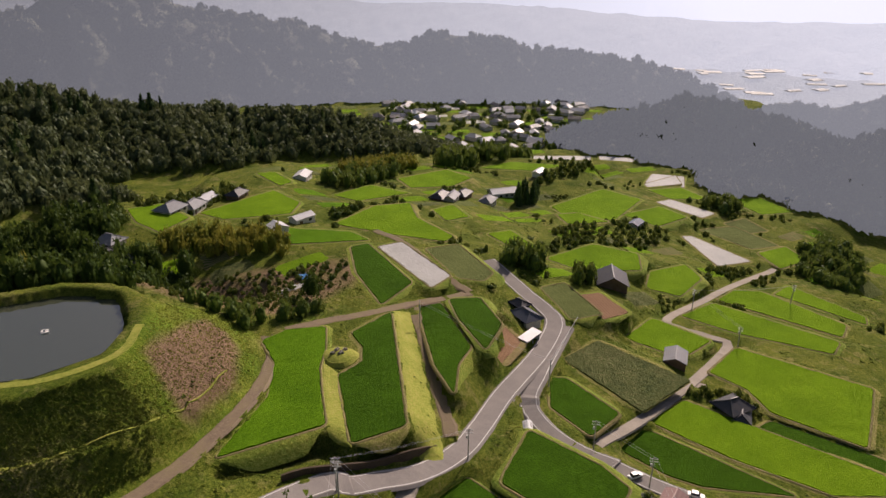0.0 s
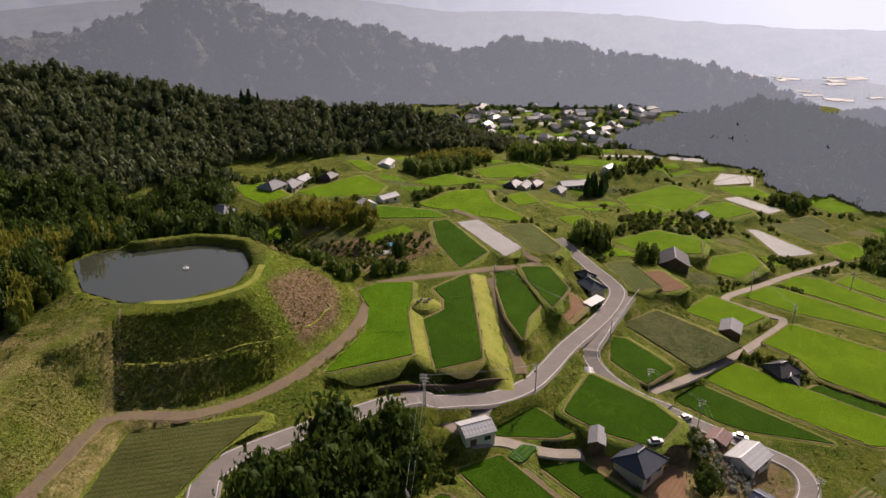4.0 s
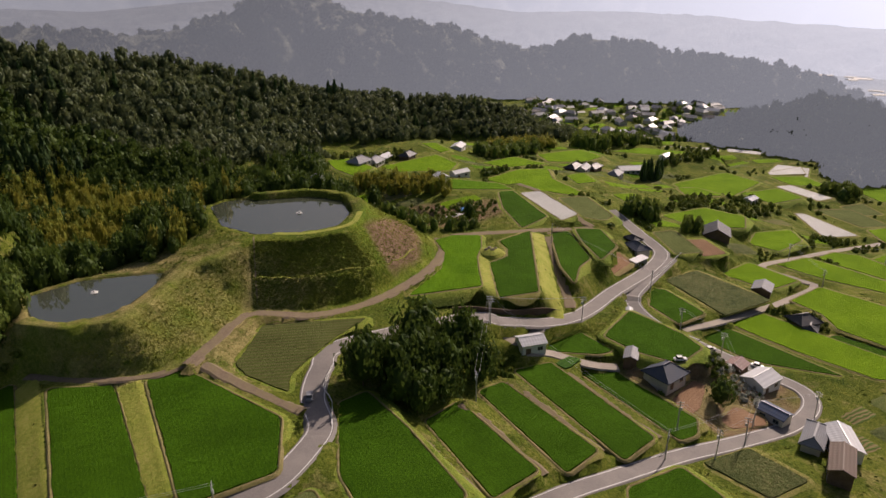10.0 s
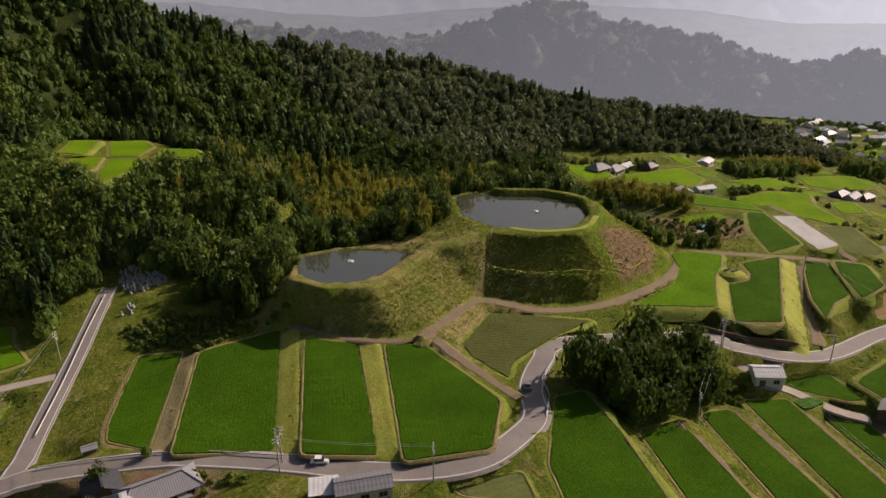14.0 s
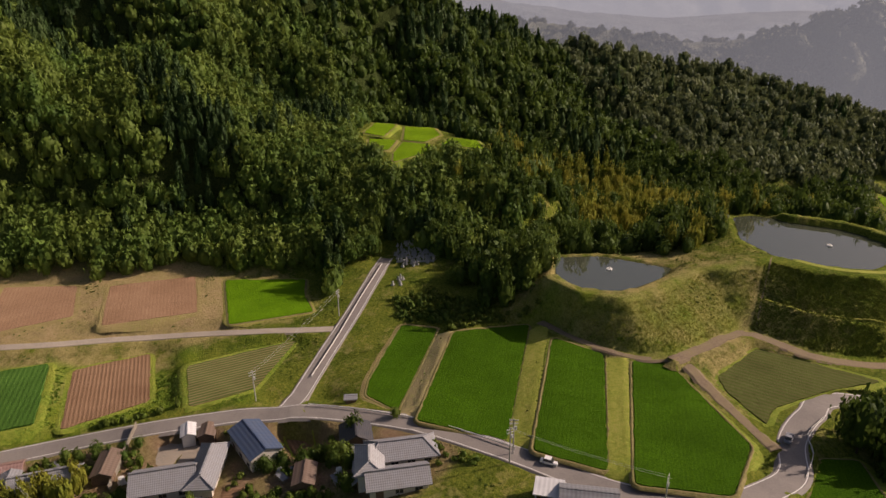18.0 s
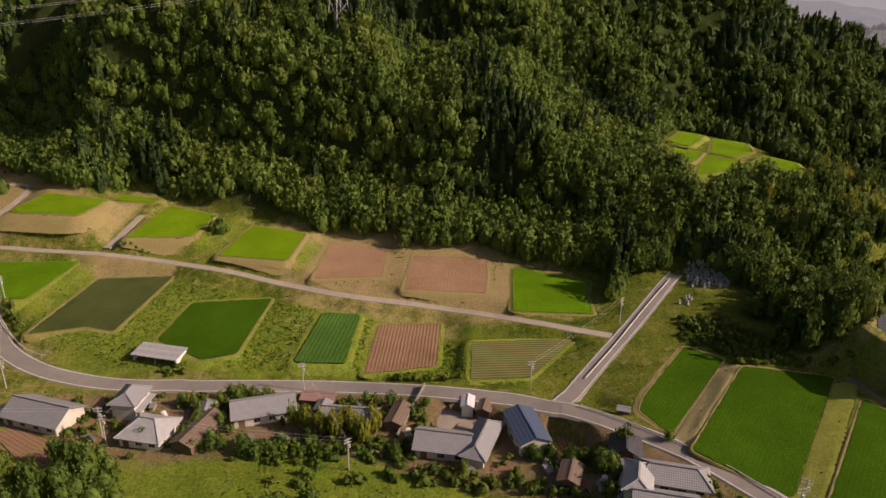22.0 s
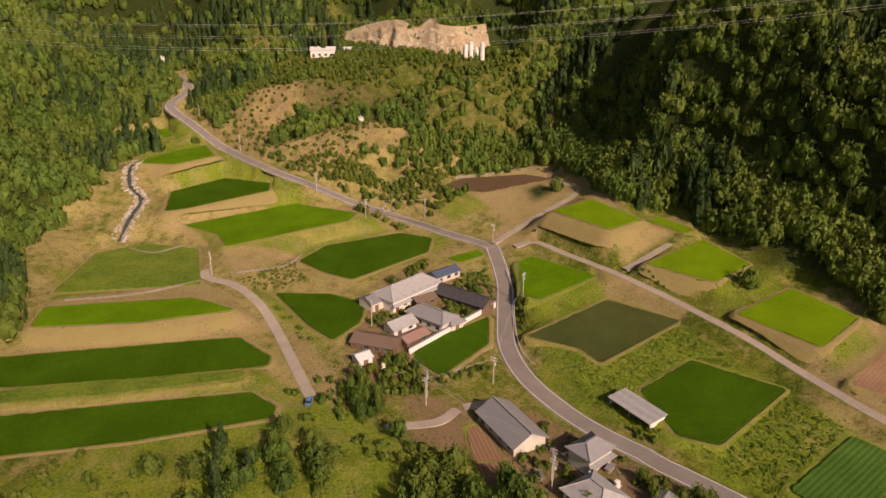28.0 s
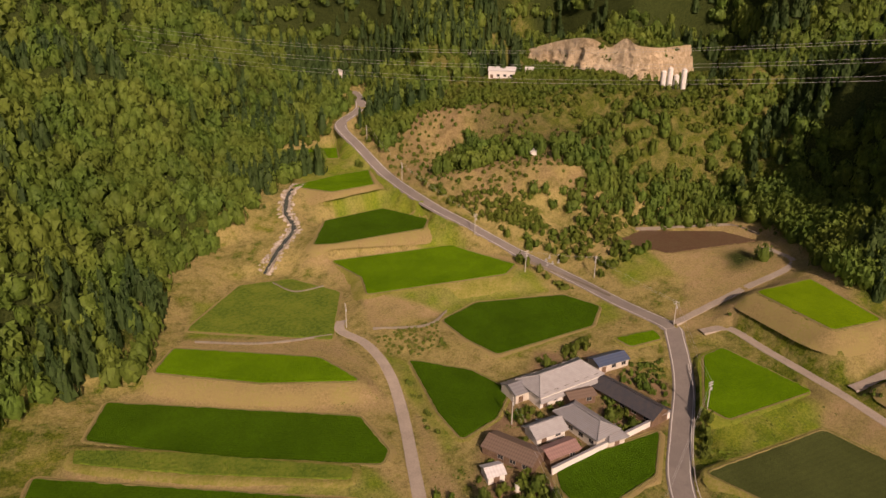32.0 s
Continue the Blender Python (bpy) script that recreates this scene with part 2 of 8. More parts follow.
field("rice_light", -23.0, [(142.4, 264.9), (152.4, 273.4), (170.5, 245.6), (167.5, 239.1)])
field("rice", 0.5, [(15.4, 126.4), (22.0, 140.7), (36.9, 128.3), (42.4, 120.4), (34.7, 109.7), (22.6, 114.3), (13.6, 121.9)])
field("rice", -1.0, [(-3.7, 115.2), (6.1, 125.1), (16.0, 115.7), (12.2, 112.9), (-3.5, 111.7)])
field("rice_light", 8.0, [(-135.2, 276.8), (-123.5, 284.2), (-105.6, 267.8), (-111.5, 251.5), (-124.9, 262.0)])
field("rice_light", 4.0, [(-107.3, 284.0), (-81.9, 316.7), (-66.2, 299.4), (-67.4, 285.0), (-93.9, 276.9)])
field("rice_mid", 6.0, [(-63.5, 262.1), (-37.3, 258.9), (-29.2, 250.7), (-59.4, 245.5)])
field("rice_light", -5.0, [(-57.3, 337.1), (-39.7, 353.9), (-17.6, 341.8), (-43.1, 328.3)])
field("rice_light", 1.0, [(-47.9, 280.7), (-31.9, 304.6), (-16.0, 309.1), (-11.9, 289.2), (4.3, 268.0), (0.9, 262.3), (-21.1, 269.1)])
field("rice_light", -10.0, [(-26.7, 382.7), (1.4, 401.8), (16.1, 385.6), (4.8, 369.9), (-18.1, 366.1)])
field("rice_light", -3.0, [(-5.1, 311.2), (4.3, 318.9), (11.9, 302.1), (1.4, 296.6)])
field("rice_light", -21.5, [(61.1, 369.7), (97.0, 402.6), (116.0, 383.8), (92.6, 349.5), (70.3, 346.3)])
field("rice_light", -22.0, [(99.4, 358.9), (123.9, 373.3), (134.3, 356.4), (113.7, 341.5)])
field("film", -27.0, [(129.0, 395.7), (139.1, 400.7), (157.7, 376.7), (147.7, 369.2)])
field("film", -29.0, [(133.1, 437.6), (159.8, 458.0), (158.0, 439.2), (133.4, 431.3)])
field("film", -26.0, [(126.3, 338.2), (131.5, 338.5), (149.8, 306.5), (131.7, 300.5)])
field("pale", -28.0, [(141.0, 353.0), (161.8, 358.8), (174.6, 331.6), (158.6, 326.7)])
field("rice_light", -27.0, [(158.8, 318.9), (176.2, 327.7), (179.3, 310.7), (161.7, 300.5)])
field("rice_light", -18.0, [(22.4, 432.8), (44.3, 448.4), (81.7, 441.0), (57.5, 428.4)])
field("rice_light", 2.0, [(-99.1, 350.5), (-90.2, 353.4), (-77.3, 336.7), (-82.1, 330.1)])
field("rice_light", -4.0, [(19.7, 283.6), (30.4, 288.0), (39.9, 267.4), (34.3, 260.5)])
field("rice_light", -30.0, [(177.9, 411.2), (200.5, 414.9), (209.9, 388.6), (188.1, 384.1)])
field("rice_light", -28.0, [(130.8, 421.8), (154.1, 427.0), (164.6, 404.3), (140.4, 404.9)])
field("pale", -29.0, [(159.8, 366.0), (174.2, 374.5), (179.3, 355.4), (164.9, 350.1)])
field("rice_light", -15.0, [(59.5, 339.3), (70.5, 341.9), (84.6, 329.4), (63.4, 325.4)])
field("rice", 9.5, [(-157.2, 19.4), (-148.9, 26.7), (-120.7, -5.4), (-130.7, -8.2), (-136.7, -3.7)])
field("rice", 12.0, [(-140.8, 26.9), (-131.1, 47.3), (-93.6, 6.3), (-111.5, -5.7)])
field("rice", 14.2, [(-118.4, 44.5), (-103.7, 48.8), (-71.8, 14.3), (-85.5, 6.6)])
field("rice", 15.3, [(-96.0, 50.9), (-90.6, 57.5), (-58.4, 43.6), (-51.9, 27.1), (-65.1, 14.6)])
field("rice", 12.5, [(-49.1, 55.0), (-44.2, 61.0), (-31.6, 49.8), (-14.7, 31.2), (-16.6, 27.5), (-33.7, 23.6), (-40.7, 32.2)])
field("rice", 6.0, [(-29.7, 61.0), (-23.3, 70.6), (-1.8, 48.8), (-10.2, 38.5)])
field("rice", 3.0, [(-19.7, 80.3), (-13.8, 86.2), (11.2, 62.1), (4.6, 52.8)])
field("rice", 0.0, [(-11.9, 97.2), (-2.1, 103.5), (25.1, 73.6), (17.6, 63.6)])
field("rice", -3.5, [(5.0, 107.1), (11.2, 113.1), (37.3, 88.5), (36.6, 82.1), (32.3, 78.6)])
field("rice", -0.5, [(18.2, 54.8), (30.5, 64.2), (39.0, 55.1), (18.4, 50.4)])
field("weed", -5.0, [(36.8, 72.8), (49.0, 80.7), (60.7, 71.0), (50.6, 62.9)])
field("crop_dull", 14.5, [(-79.3, 62.8), (-81.5, 83.9), (-54.3, 93.6), (-59.8, 80.0), (-63.8, 61.8), (-61.4, 54.4), (-73.7, 58.8)])
field("pale", 12.5, [(-54.2, 15.6), (-44.7, 26.6), (-38.8, 20.6), (-51.3, 14.8)])
field("soil", 8.0, [(-229.2, -84.4), (-265.0, -75.4), (-251.3, -54.6), (-226.7, -60.0)])
field("soil", 8.5, [(-213.4, -54.2), (-243.1, -45.5), (-234.2, -18.8), (-205.0, -27.4)])
field("rice_mid", 8.5, [(-223.9, -11.6), (-207.7, 11.3), (-196.6, 5.6), (-183.3, 2.5), (-190.5, -22.1)])
field("rice_light", 20.0, [(-289.7, -200.2), (-313.7, -192.8), (-298.1, -165.6), (-280.4, -172.9)])
field("rice_light", 17.0, [(-307.9, -166.5), (-314.8, -163.0), (-305.8, -146.5), (-300.0, -148.7)])
field("rice_light", 13.5, [(-269.7, -153.8), (-306.5, -142.6), (-289.9, -122.2), (-266.2, -129.4)])
field("rice_light", 10.5, [(-251.5, -118.5), (-282.0, -106.7), (-269.5, -85.8), (-241.9, -93.5)])
field("rice", 4.2, [(-201.0, -133.2), (-225.2, -125.4), (-223.5, -99.1), (-187.8, -109.0), (-186.1, -118.7)])
field("leafy", 4.2, [(-179.4, -92.3), (-209.2, -82.2), (-205.5, -70.1), (-175.8, -77.8)])
field("soil_row", 3.3, [(-170.8, -72.8), (-199.7, -65.1), (-196.4, -44.8), (-170.9, -51.4)])
field("crop", 6.2, [(-157.2, -44.7), (-177.6, -39.1), (-173.2, -7.9), (-155.5, -28.2)])
field("rice_mid", 7.0, [(-258.7, -200.4), (-268.4, -199.3), (-263.8, -170.1), (-233.1, -179.2), (-233.8, -186.2)])
field("pale_dark", 5.0, [(-211.1, -172.8), (-250.5, -160.9), (-248.0, -134.8), (-207.8, -147.1), (-212.5, -155.4)])
field("rice", 4.5, [(-101.5, -288.1), (-111.3, -302.2), (-161.3, -249.1), (-158.2, -231.9), (-154.1, -229.0), (-125.6, -256.6)])
field("rice", 4.5, [(-81.3, -268.2), (-87.4, -280.3), (-141.7, -222.0), (-140.6, -211.6), (-136.3, -208.9), (-110.9, -230.4), (-84.8, -257.6)])
field("rice_mid", 9.0, [(-125.4, -302.2), (-135.2, -312.0), (-166.5, -277.0), (-167.9, -258.3), (-146.4, -275.9)])
field("weed_green", 8.5, [(-143.5, -322.3), (-173.0, -343.9), (-190.8, -336.6), (-198.4, -313.9), (-176.2, -285.1)])
field("rice", 7.0, [(-214.0, -273.4), (-232.5, -275.8), (-261.5, -259.0), (-263.8, -244.2), (-249.8, -236.8), (-211.6, -244.7), (-211.1, -257.9)])
field("rice_mid", 12.0, [(-208.6, -334.4), (-255.8, -315.8), (-260.8, -283.5), (-251.6, -279.5), (-201.1, -299.6), (-208.5, -313.5)])
field("rice", 18.0, [(-205.2, -341.6), (-224.6, -363.7), (-254.3, -361.0), (-259.9, -335.6), (-250.8, -327.5), (-211.6, -337.5)])
field("rice_mid", 29.0, [(-223.2, -387.7), (-246.9, -390.2), (-265.9, -388.0), (-252.9, -365.7), (-231.7, -368.4)])
field("rice_mid", 31.0, [(-239.4, -429.6), (-251.2, -443.0), (-277.1, -433.1), (-264.4, -412.4)])
field("rice", 5.0, [(-190.4, -262.6), (-194.9, -255.4), (-200.8, -245.2), (-201.5, -229.9), (-188.8, -223.0), (-175.5, -222.5), (-178.5, -235.1)])
field("rice", 3.5, [(-186.5, -200.1), (-218.6, -190.8), (-202.5, -182.0), (-178.3, -183.9), (-181.4, -194.2)])
field("rice_mid", 7.0, [(-248.3, -225.9), (-262.2, -220.5), (-259.3, -216.0), (-247.3, -219.6)])
field("mud", 16.0, [(-304.2, -266.4), (-323.4, -266.6), (-348.5, -242.7), (-348.5, -227.4), (-307.7, -244.8)])
field("rice_light", 41.0, [(-275.4, 75.1), (-292.2, 91.7), (-282.3, 97.2), (-263.5, 78.5)])
field("rice_light", 39.5, [(-282.2, 102.3), (-270.8, 111.3), (-256.1, 104.6), (-248.4, 90.7), (-257.6, 85.5)])
field("rice_light", 40.0, [(-267.3, 73.5), (-257.0, 81.4), (-243.7, 68.9), (-248.9, 63.2)])
field("rice_light", 39.0, [(-256.1, 84.3), (-243.9, 91.2), (-233.0, 79.3), (-228.5, 62.0), (-241.0, 70.0)])
field("rice_light", 40.0, [(-237.9, 92.1), (-246.3, 104.1), (-234.9, 109.3), (-219.9, 102.3)])
field("water", 27.5, [(-127.3, 140.8), (-125.1, 147.5), (-111.3, 154.8), (-97.5, 160.7), (-84.4, 159.2), (-74.8, 141.9), (-75.6, 131.0), (-86.0, 121.5), (-98.5, 118.2), (-113.5, 123.3)])
field("water", 24.0, [(-143.7, 69.7), (-136.2, 82.1), (-116.1, 92.2), (-113.3, 83.3), (-113.5, 70.3), (-116.6, 62.5), (-125.2, 58.2), (-134.1, 60.1)])
field("mown", 11.0, [(-30.4, 154.6), (-27.3, 151.0), (-20.3, 122.0), (-25.5, 126.9), (-28.8, 139.7)])
field("mown", 7.5, [(-15.1, 189.6), (-10.9, 191.1), (0.7, 126.8), (-3.4, 125.6), (-7.5, 133.1)])
field("mown", 13.0, [(-129.1, 46.1), (-125.9, 49.2), (-87.0, 7.0), (-92.0, 5.5)])
field("mown", 14.7, [(-102.4, 48.4), (-97.9, 50.4), (-66.3, 15.0), (-70.4, 13.3)])
field("tan", 10.7, [(-146.1, 25.5), (-143.1, 28.0), (-113.4, -5.1), (-118.3, -6.3)])
field("yard", 2.8, [(-152.2, -54.2), (-147.9, -46.1), (-143.9, -43.4), (-136.7, -47.8), (-143.3, -57.1)])
field("yard", 13.0, [(-80.0, 2.0), (-75.5, 7.0), (-71.0, 5.5), (-72.5, -2.5)])
field("yard", 3.5, [(-17.2, 109.7), (-7.1, 112.7), (-6.0, 105.3), (-13.3, 105.7)])
field("soil", -5.5, [(32.5, 99.7), (39.4, 111.1), (42.8, 109.4), (39.7, 97.2), (36.2, 92.4)])
field("soil", -8.0, [(45.4, 96.2), (50.0, 103.7), (57.3, 99.4), (57.3, 96.3), (47.4, 92.5)])
field("soil_row", 2.2, [(-141.0, -27.9), (-137.6, -22.9), (-127.5, -24.3), (-128.0, -29.4)])
field("soil_row", 1.5, [(-163.3, -166.2), (-168.1, -163.4), (-157.4, -151.8), (-152.9, -158.1)])
field("weed_green", 5.6, [(-97.8, -283.6), (-118.9, -263.2), (-146.9, -231.2), (-144.1, -228.1), (-115.6, -256.0), (-96.0, -278.7)])
field("film", -31.0, [(65.7, 511.1), (111.9, 513.2), (110.1, 502.0), (64.7, 499.8)])
field("film", -31.0, [(119.0, 514.6), (142.7, 507.0), (140.8, 498.0), (117.1, 503.5)])
field("film", -30.0, [(133.6, 440.4), (145.9, 464.8), (166.2, 458.6), (158.6, 434.6)])
field("leafy", -0.1, [(-0.8, 102.9), (3.3, 108.2), (7.0, 107.3), (2.8, 101.0)])
field("soil_row", 1.3, [(-159.3, -164.6), (-164.3, -161.2), (-154.1, -147.2), (-147.5, -150.9)])
way("road_main", "asphalt", 6, [(17.6, 246.5, 0.1), (24.6, 232.3, -1.0), (30.2, 221.3, -1.8), (35.6, 213.0, -3.4), (37.9, 203.7, -4.3), (30.2, 183.2, -3.2), (17.4, 159.5, -1.6), (10.1, 143.0, -0.3), (4.5, 131.6, 1.3), (-3.9, 122.0, 3.5), (-13.1, 117.1, 5.2), (-18.6, 114.1, 6.5), (-27.4, 110.7, 8.8), (-56.3, 79.3, 13.9), (-57.5, 66.1, 14.5), (-54.9, 53.7, 14.4), (-49.7, 45.1, 13.2), (-49.1, 37.1, 14.4), (-51.6, 24.7, 14.8), (-59.2, 16.4, 14.4), (-71.2, 9.9, 13.6), (-89.8, 3.6, 12.6), (-109.4, -4.5, 11.2), (-123.9, -13.5, 9.6), (-136.0, -23.2, 8.2), (-139.6, -27.9, 7.2), (-146.3, -36.4, 6.2), (-155.3, -54.2, 5.2), (-166.1, -75.5, 1.9), (-171.6, -97.5, 2.0), (-176.1, -119.0, 1.9), (-178.0, -124.2, 1.4), (-181.2, -138.6, 1.4), (-186.0, -151.0, 1.4), (-193.7, -164.7, 2.2), (-206.6, -177.2, 2.3), (-224.1, -187.3, 2.7), (-244.7, -198.8, 4.4), (-263.6, -213.3, 6.8), (-268.9, -219.6, 7.3), (-270.3, -240.0, 8.0), (-273.0, -264.8, 8.9), (-271.0, -291.8, 12.3), (-265.7, -314.5, 19.5), (-263.4, -342.2, 24.8), (-270.2, -379.7, 28.0), (-275.2, -408.8, 36.5), (-281.2, -434.1, 43.4), (-300.6, -441.7, 49.8), (-311.9, -464.3, 55.6)])
way("road_valley", "asphalt", 5, [(41.4, 202.8, -4.8), (29.0, 172.8, -3.4), (24.1, 159.5, -3.2), (26.5, 150.7, -5.0), (33.9, 141.7, -5.2), (43.5, 136.0, -6.9), (38.8, 139.2, -5.7), (48.8, 132.9, -7.5), (64.5, 125.7, -9.7), (73.0, 120.3, -11.1), (72.7, 111.2, -10.9), (63.2, 98.6, -9.8), (45.7, 83.8, -6.4), (31.9, 73.4, -4.3), (18.9, 61.0, -1.0), (7.3, 50.4, 1.5), (-2.0, 41.6, 2.8)])
way("road_hill", "asphalt", 5, [(-140.6, -25.6, 6.6), (-143.8, -22.1, 6.0), (-145.3, -20.1, 6.1), (-157.6, -6.6, 7.5), (-172.9, 10.9, 9.5), (-190.3, 30.3, 12.4), (-197.4, 38.8, 13.9)])
way("lane_ware", "concrete", 4, [(-5.9, 120.3, 3.7), (-7.4, 115.7, 2.8), (-7.8, 112.9, 1.8)])
way("lane_ware2", "concrete", 3.5, [(-9.7, 104.0, 2.2), (-2.3, 107.8, 0.6), (7.8, 107.8, -1.6), (17.8, 109.8, -3.4)])
way("path_farm", "concrete", 3.2, [(40.7, 144.6, -6.7), (56.8, 159.0, -8.9), (78.4, 182.2, -12.6), (100.5, 209.6, -16.2), (96.3, 215.4, -15.6), (82.7, 223.4, -13.6), (105.8, 249.4, -18.5), (128.1, 273.3, -23.1), (159.4, 301.0, -27.9)])
way("path_farm2", "concrete", 3, [(78.4, 182.2, -12.6), (82.4, 180.2, -13.3)])
way("path_upper", "dirt", 3, [(9.1, 209.3, 3.9), (1.4, 203.5, 5.3), (-10.2, 195.8, 6.9), (-22.6, 185.8, 8.9), (-36.1, 177.6, 10.0), (-48.5, 168.8, 11.5)])
way("path_terr", "dirt", 2.8, [(-9.7, 194.0, 6.7), (-5.4, 178.0, 4.7), (-0.9, 154.4, 2.9), (2.7, 135.9, 2.2)])
way("path_gh", "dirt", 2.5, [(9.1, 209.3, 3.9), (3.4, 215.3, 6.0), (-5.2, 228.8, 6.9), (-17.4, 250.7, 6.3), (-27.8, 261.0, 6.0)])
way("path_dam", "dirt", 3, [(-88.3, 57.2, 17.3), (-87.9, 69.3, 16.9), (-86.3, 85.7, 16.7), (-69.1, 91.4, 15.2), (-56.4, 106.0, 13.6), (-47.5, 128.6, 12.6), (-44.6, 147.2, 11.4), (-46.1, 161.5, 10.8), (-51.1, 170.6, 11.5)])
way("path_dam_foot", "dirt", 1.6, [(-90.0, 58.8, 16.8), (-94.8, 53.4, 15.9), (-101.8, 50.9, 15.2), (-114.2, 49.3, 14.4), (-128.6, 49.6, 13.4)])
way("path_dam2", "dirt", 2.4, [(-87.9, 60.3, 17.1), (-83.5, 58.2, 16.0), (-75.2, 55.0, 15.5), (-63.2, 50.2, 15.2), (-55.0, 47.8, 14.6)])
way("track", "concrete", 3.2, [(-169.1, 2.5, 8.5), (-179.5, -13.3, 8.5), (-201.8, -42.6, 5.6), (-215.9, -73.8, 6.9), (-233.1, -98.2, 6.1), (-243.1, -114.0, 7.3), (-255.6, -139.2, 8.2), (-264.9, -162.6, 9.2), (-273.3, -187.8, 9.3), (-277.7, -202.7, 9.7), (-270.4, -208.0, 8.3)])
way("track_up", "concrete", 2.8, [(-268.7, -161.4, 9.4), (-281.1, -156.7, 12.0), (-297.0, -150.1, 15.4)])
way("path_pond", "concrete", 2.8, [(-270.1, -217.9, 7.9), (-283.9, -214.8, 10.4), (-302.1, -209.8, 14.5), (-328.4, -204.3, 19.0), (-338.7, -219.8, 17.8)])
way("lane_left", "concrete", 3.2, [(-150.6, -208.7, 3.1), (-158.6, -221.5, 3.4), (-172.8, -244.7, 3.9), (-180.8, -261.9, 6.5), (-183.8, -277.3, 7.7), (-182.0, -289.1, 8.4), (-188.0, -295.4, 9.5)])
way("lane_house", "concrete", 3, [(-177.5, -165.6, 1.7), (-169.8, -172.0, 2.1), (-161.4, -174.1, 1.6), (-152.1, -183.8, 2.0)])
way("rim1", "rim", 3, [(-98.5, 109.6, 29.5), (-94.2, 111.6, 29.5), (-83.2, 115.1, 29.5), (-72.0, 124.0, 29.5), (-70.6, 135.8, 29.5), (-76.1, 152.5, 29.5), (-84.3, 159.2, 29.5), (-97.4, 160.8, 29.5), (-114.7, 152.7, 29.5)])
way("rim2", "rim", 3, [(-97.7, 108.1, 29.5), (-101.9, 98.7, 28.2), (-109.3, 93.5, 26.6), (-108.2, 75.9, 25.6), (-110.6, 62.5, 25.2), (-122.2, 54.8, 25.0), (-131.9, 56.6, 25.0)])
way("dam_low_a", "thread", 0.6, [(-103.0, 92.0, 25.2), (-101.0, 76.0, 22.5), (-105.0, 61.0, 22.0), (-120.0, 52.5, 21.8), (-131.0, 53.0, 21.5)])
way("dam_low_b", "thread", 0.6, [(-96.0, 90.0, 21.0), (-95.5, 73.0, 19.8), (-99.5, 59.0, 18.8), (-117.0, 50.6, 18.5), (-131.0, 50.0, 18.2)])
way("bank_foot", "thread", 1.0, [(-46.5, 112.8, 8.9), (-41.5, 114.8, 8.3), (-35.5, 118.4, 7.4), (-27.5, 123.6, 6.8), (-19.5, 119.9, 6.6), (-13.5, 123.2, 5.6), (-7.0, 126.6, 5.0)])
way("dam_high_b", "thread", 1.2, [(-88.9, 98.2, 22.4), (-77.5, 101.0, 21.8), (-64.0, 110.5, 20.8), (-56.9, 122.4, 19.8), (-54.5, 141.7, 19.2), (-58.5, 158.0, 19.0)])
way("strip1", "dirt", 1.5, [(-31.3, 54.0, 9.0), (-23.5, 47.0, 7.7), (-13.8, 39.1, 5.6)])
way("strip2", "dirt", 1.5, [(-22.3, 69.4, 6.9), (-11.9, 61.7, 4.6), (-0.3, 51.4, 2.6)])
way("strip3", "dirt", 1.5, [(-12.4, 86.5, 3.5), (-0.5, 77.0, 1.7), (12.4, 65.8, -0.5)])
way("strip4", "dirt", 1.5, [(-0.4, 102.8, 0.3), (14.1, 88.8, -1.5), (26.7, 77.3, -2.8)])
way("bench", "pin", 9, [(-369.2, -382.3, 66.0), (-374.1, -373.6, 66.0), (-368.5, -336.7, 66.0), (-390.3, -308.3, 66.0), (-424.5, -307.9, 66.0)])
way("hill_a", "pin", 4, [(-276.0, -350.0, 31.0), (-283.0, -342.0, 34.0), (-313.0, -321.0, 42.0), (-340.0, -318.0, 50.0), (-365.0, -312.0, 57.0)])
way("hill_b", "pin", 4, [(-318.0, -390.0, 55.0), (-329.0, -381.0, 59.0), (-345.0, -372.0, 62.0)])
way("hill_c", "pin", 4, [(-313.0, -482.0, 57.0), (-305.0, -505.0, 64.0), (-297.0, -527.0, 72.0)])
way("quarry_top", "pin", 4, [(-424.8, -423.8, 74.5), (-423.7, -395.7, 83.2), (-421.0, -367.0, 87.0), (-423.0, -348.0, 87.0), (-420.0, -338.0, 84.0), (-427.0, -329.0, 81.0), (-457.0, -329.0, 81.0)])
way("quarry_foot", "pin", 4, [(-418.0, -416.0, 66.0), (-412.0, -392.0, 66.0), (-406.0, -367.0, 66.0), (-408.0, -348.0, 66.0), (-408.0, -332.0, 66.0), (-416.0, -320.0, 66.0), (-449.0, -320.0, 66.0)])
CUT_GRASS = [(-66.0, 132.9), (-63.0, 161.6), (-53.4, 153.7), (-50.3, 139.0), (-55.0, 122.2)]
SOIL_PATCHES = [[(-106, 193), (-76, 179), (-51, 182), (-39, 198), (-31, 211), (-33, 228), (-61, 225), (-95, 223), (-113, 216), (-121, 200)], [(-284, -408), (-274, -376), (-276, -328), (-316, -294), (-338, -311), (-335, -339), (-311, -391)]]
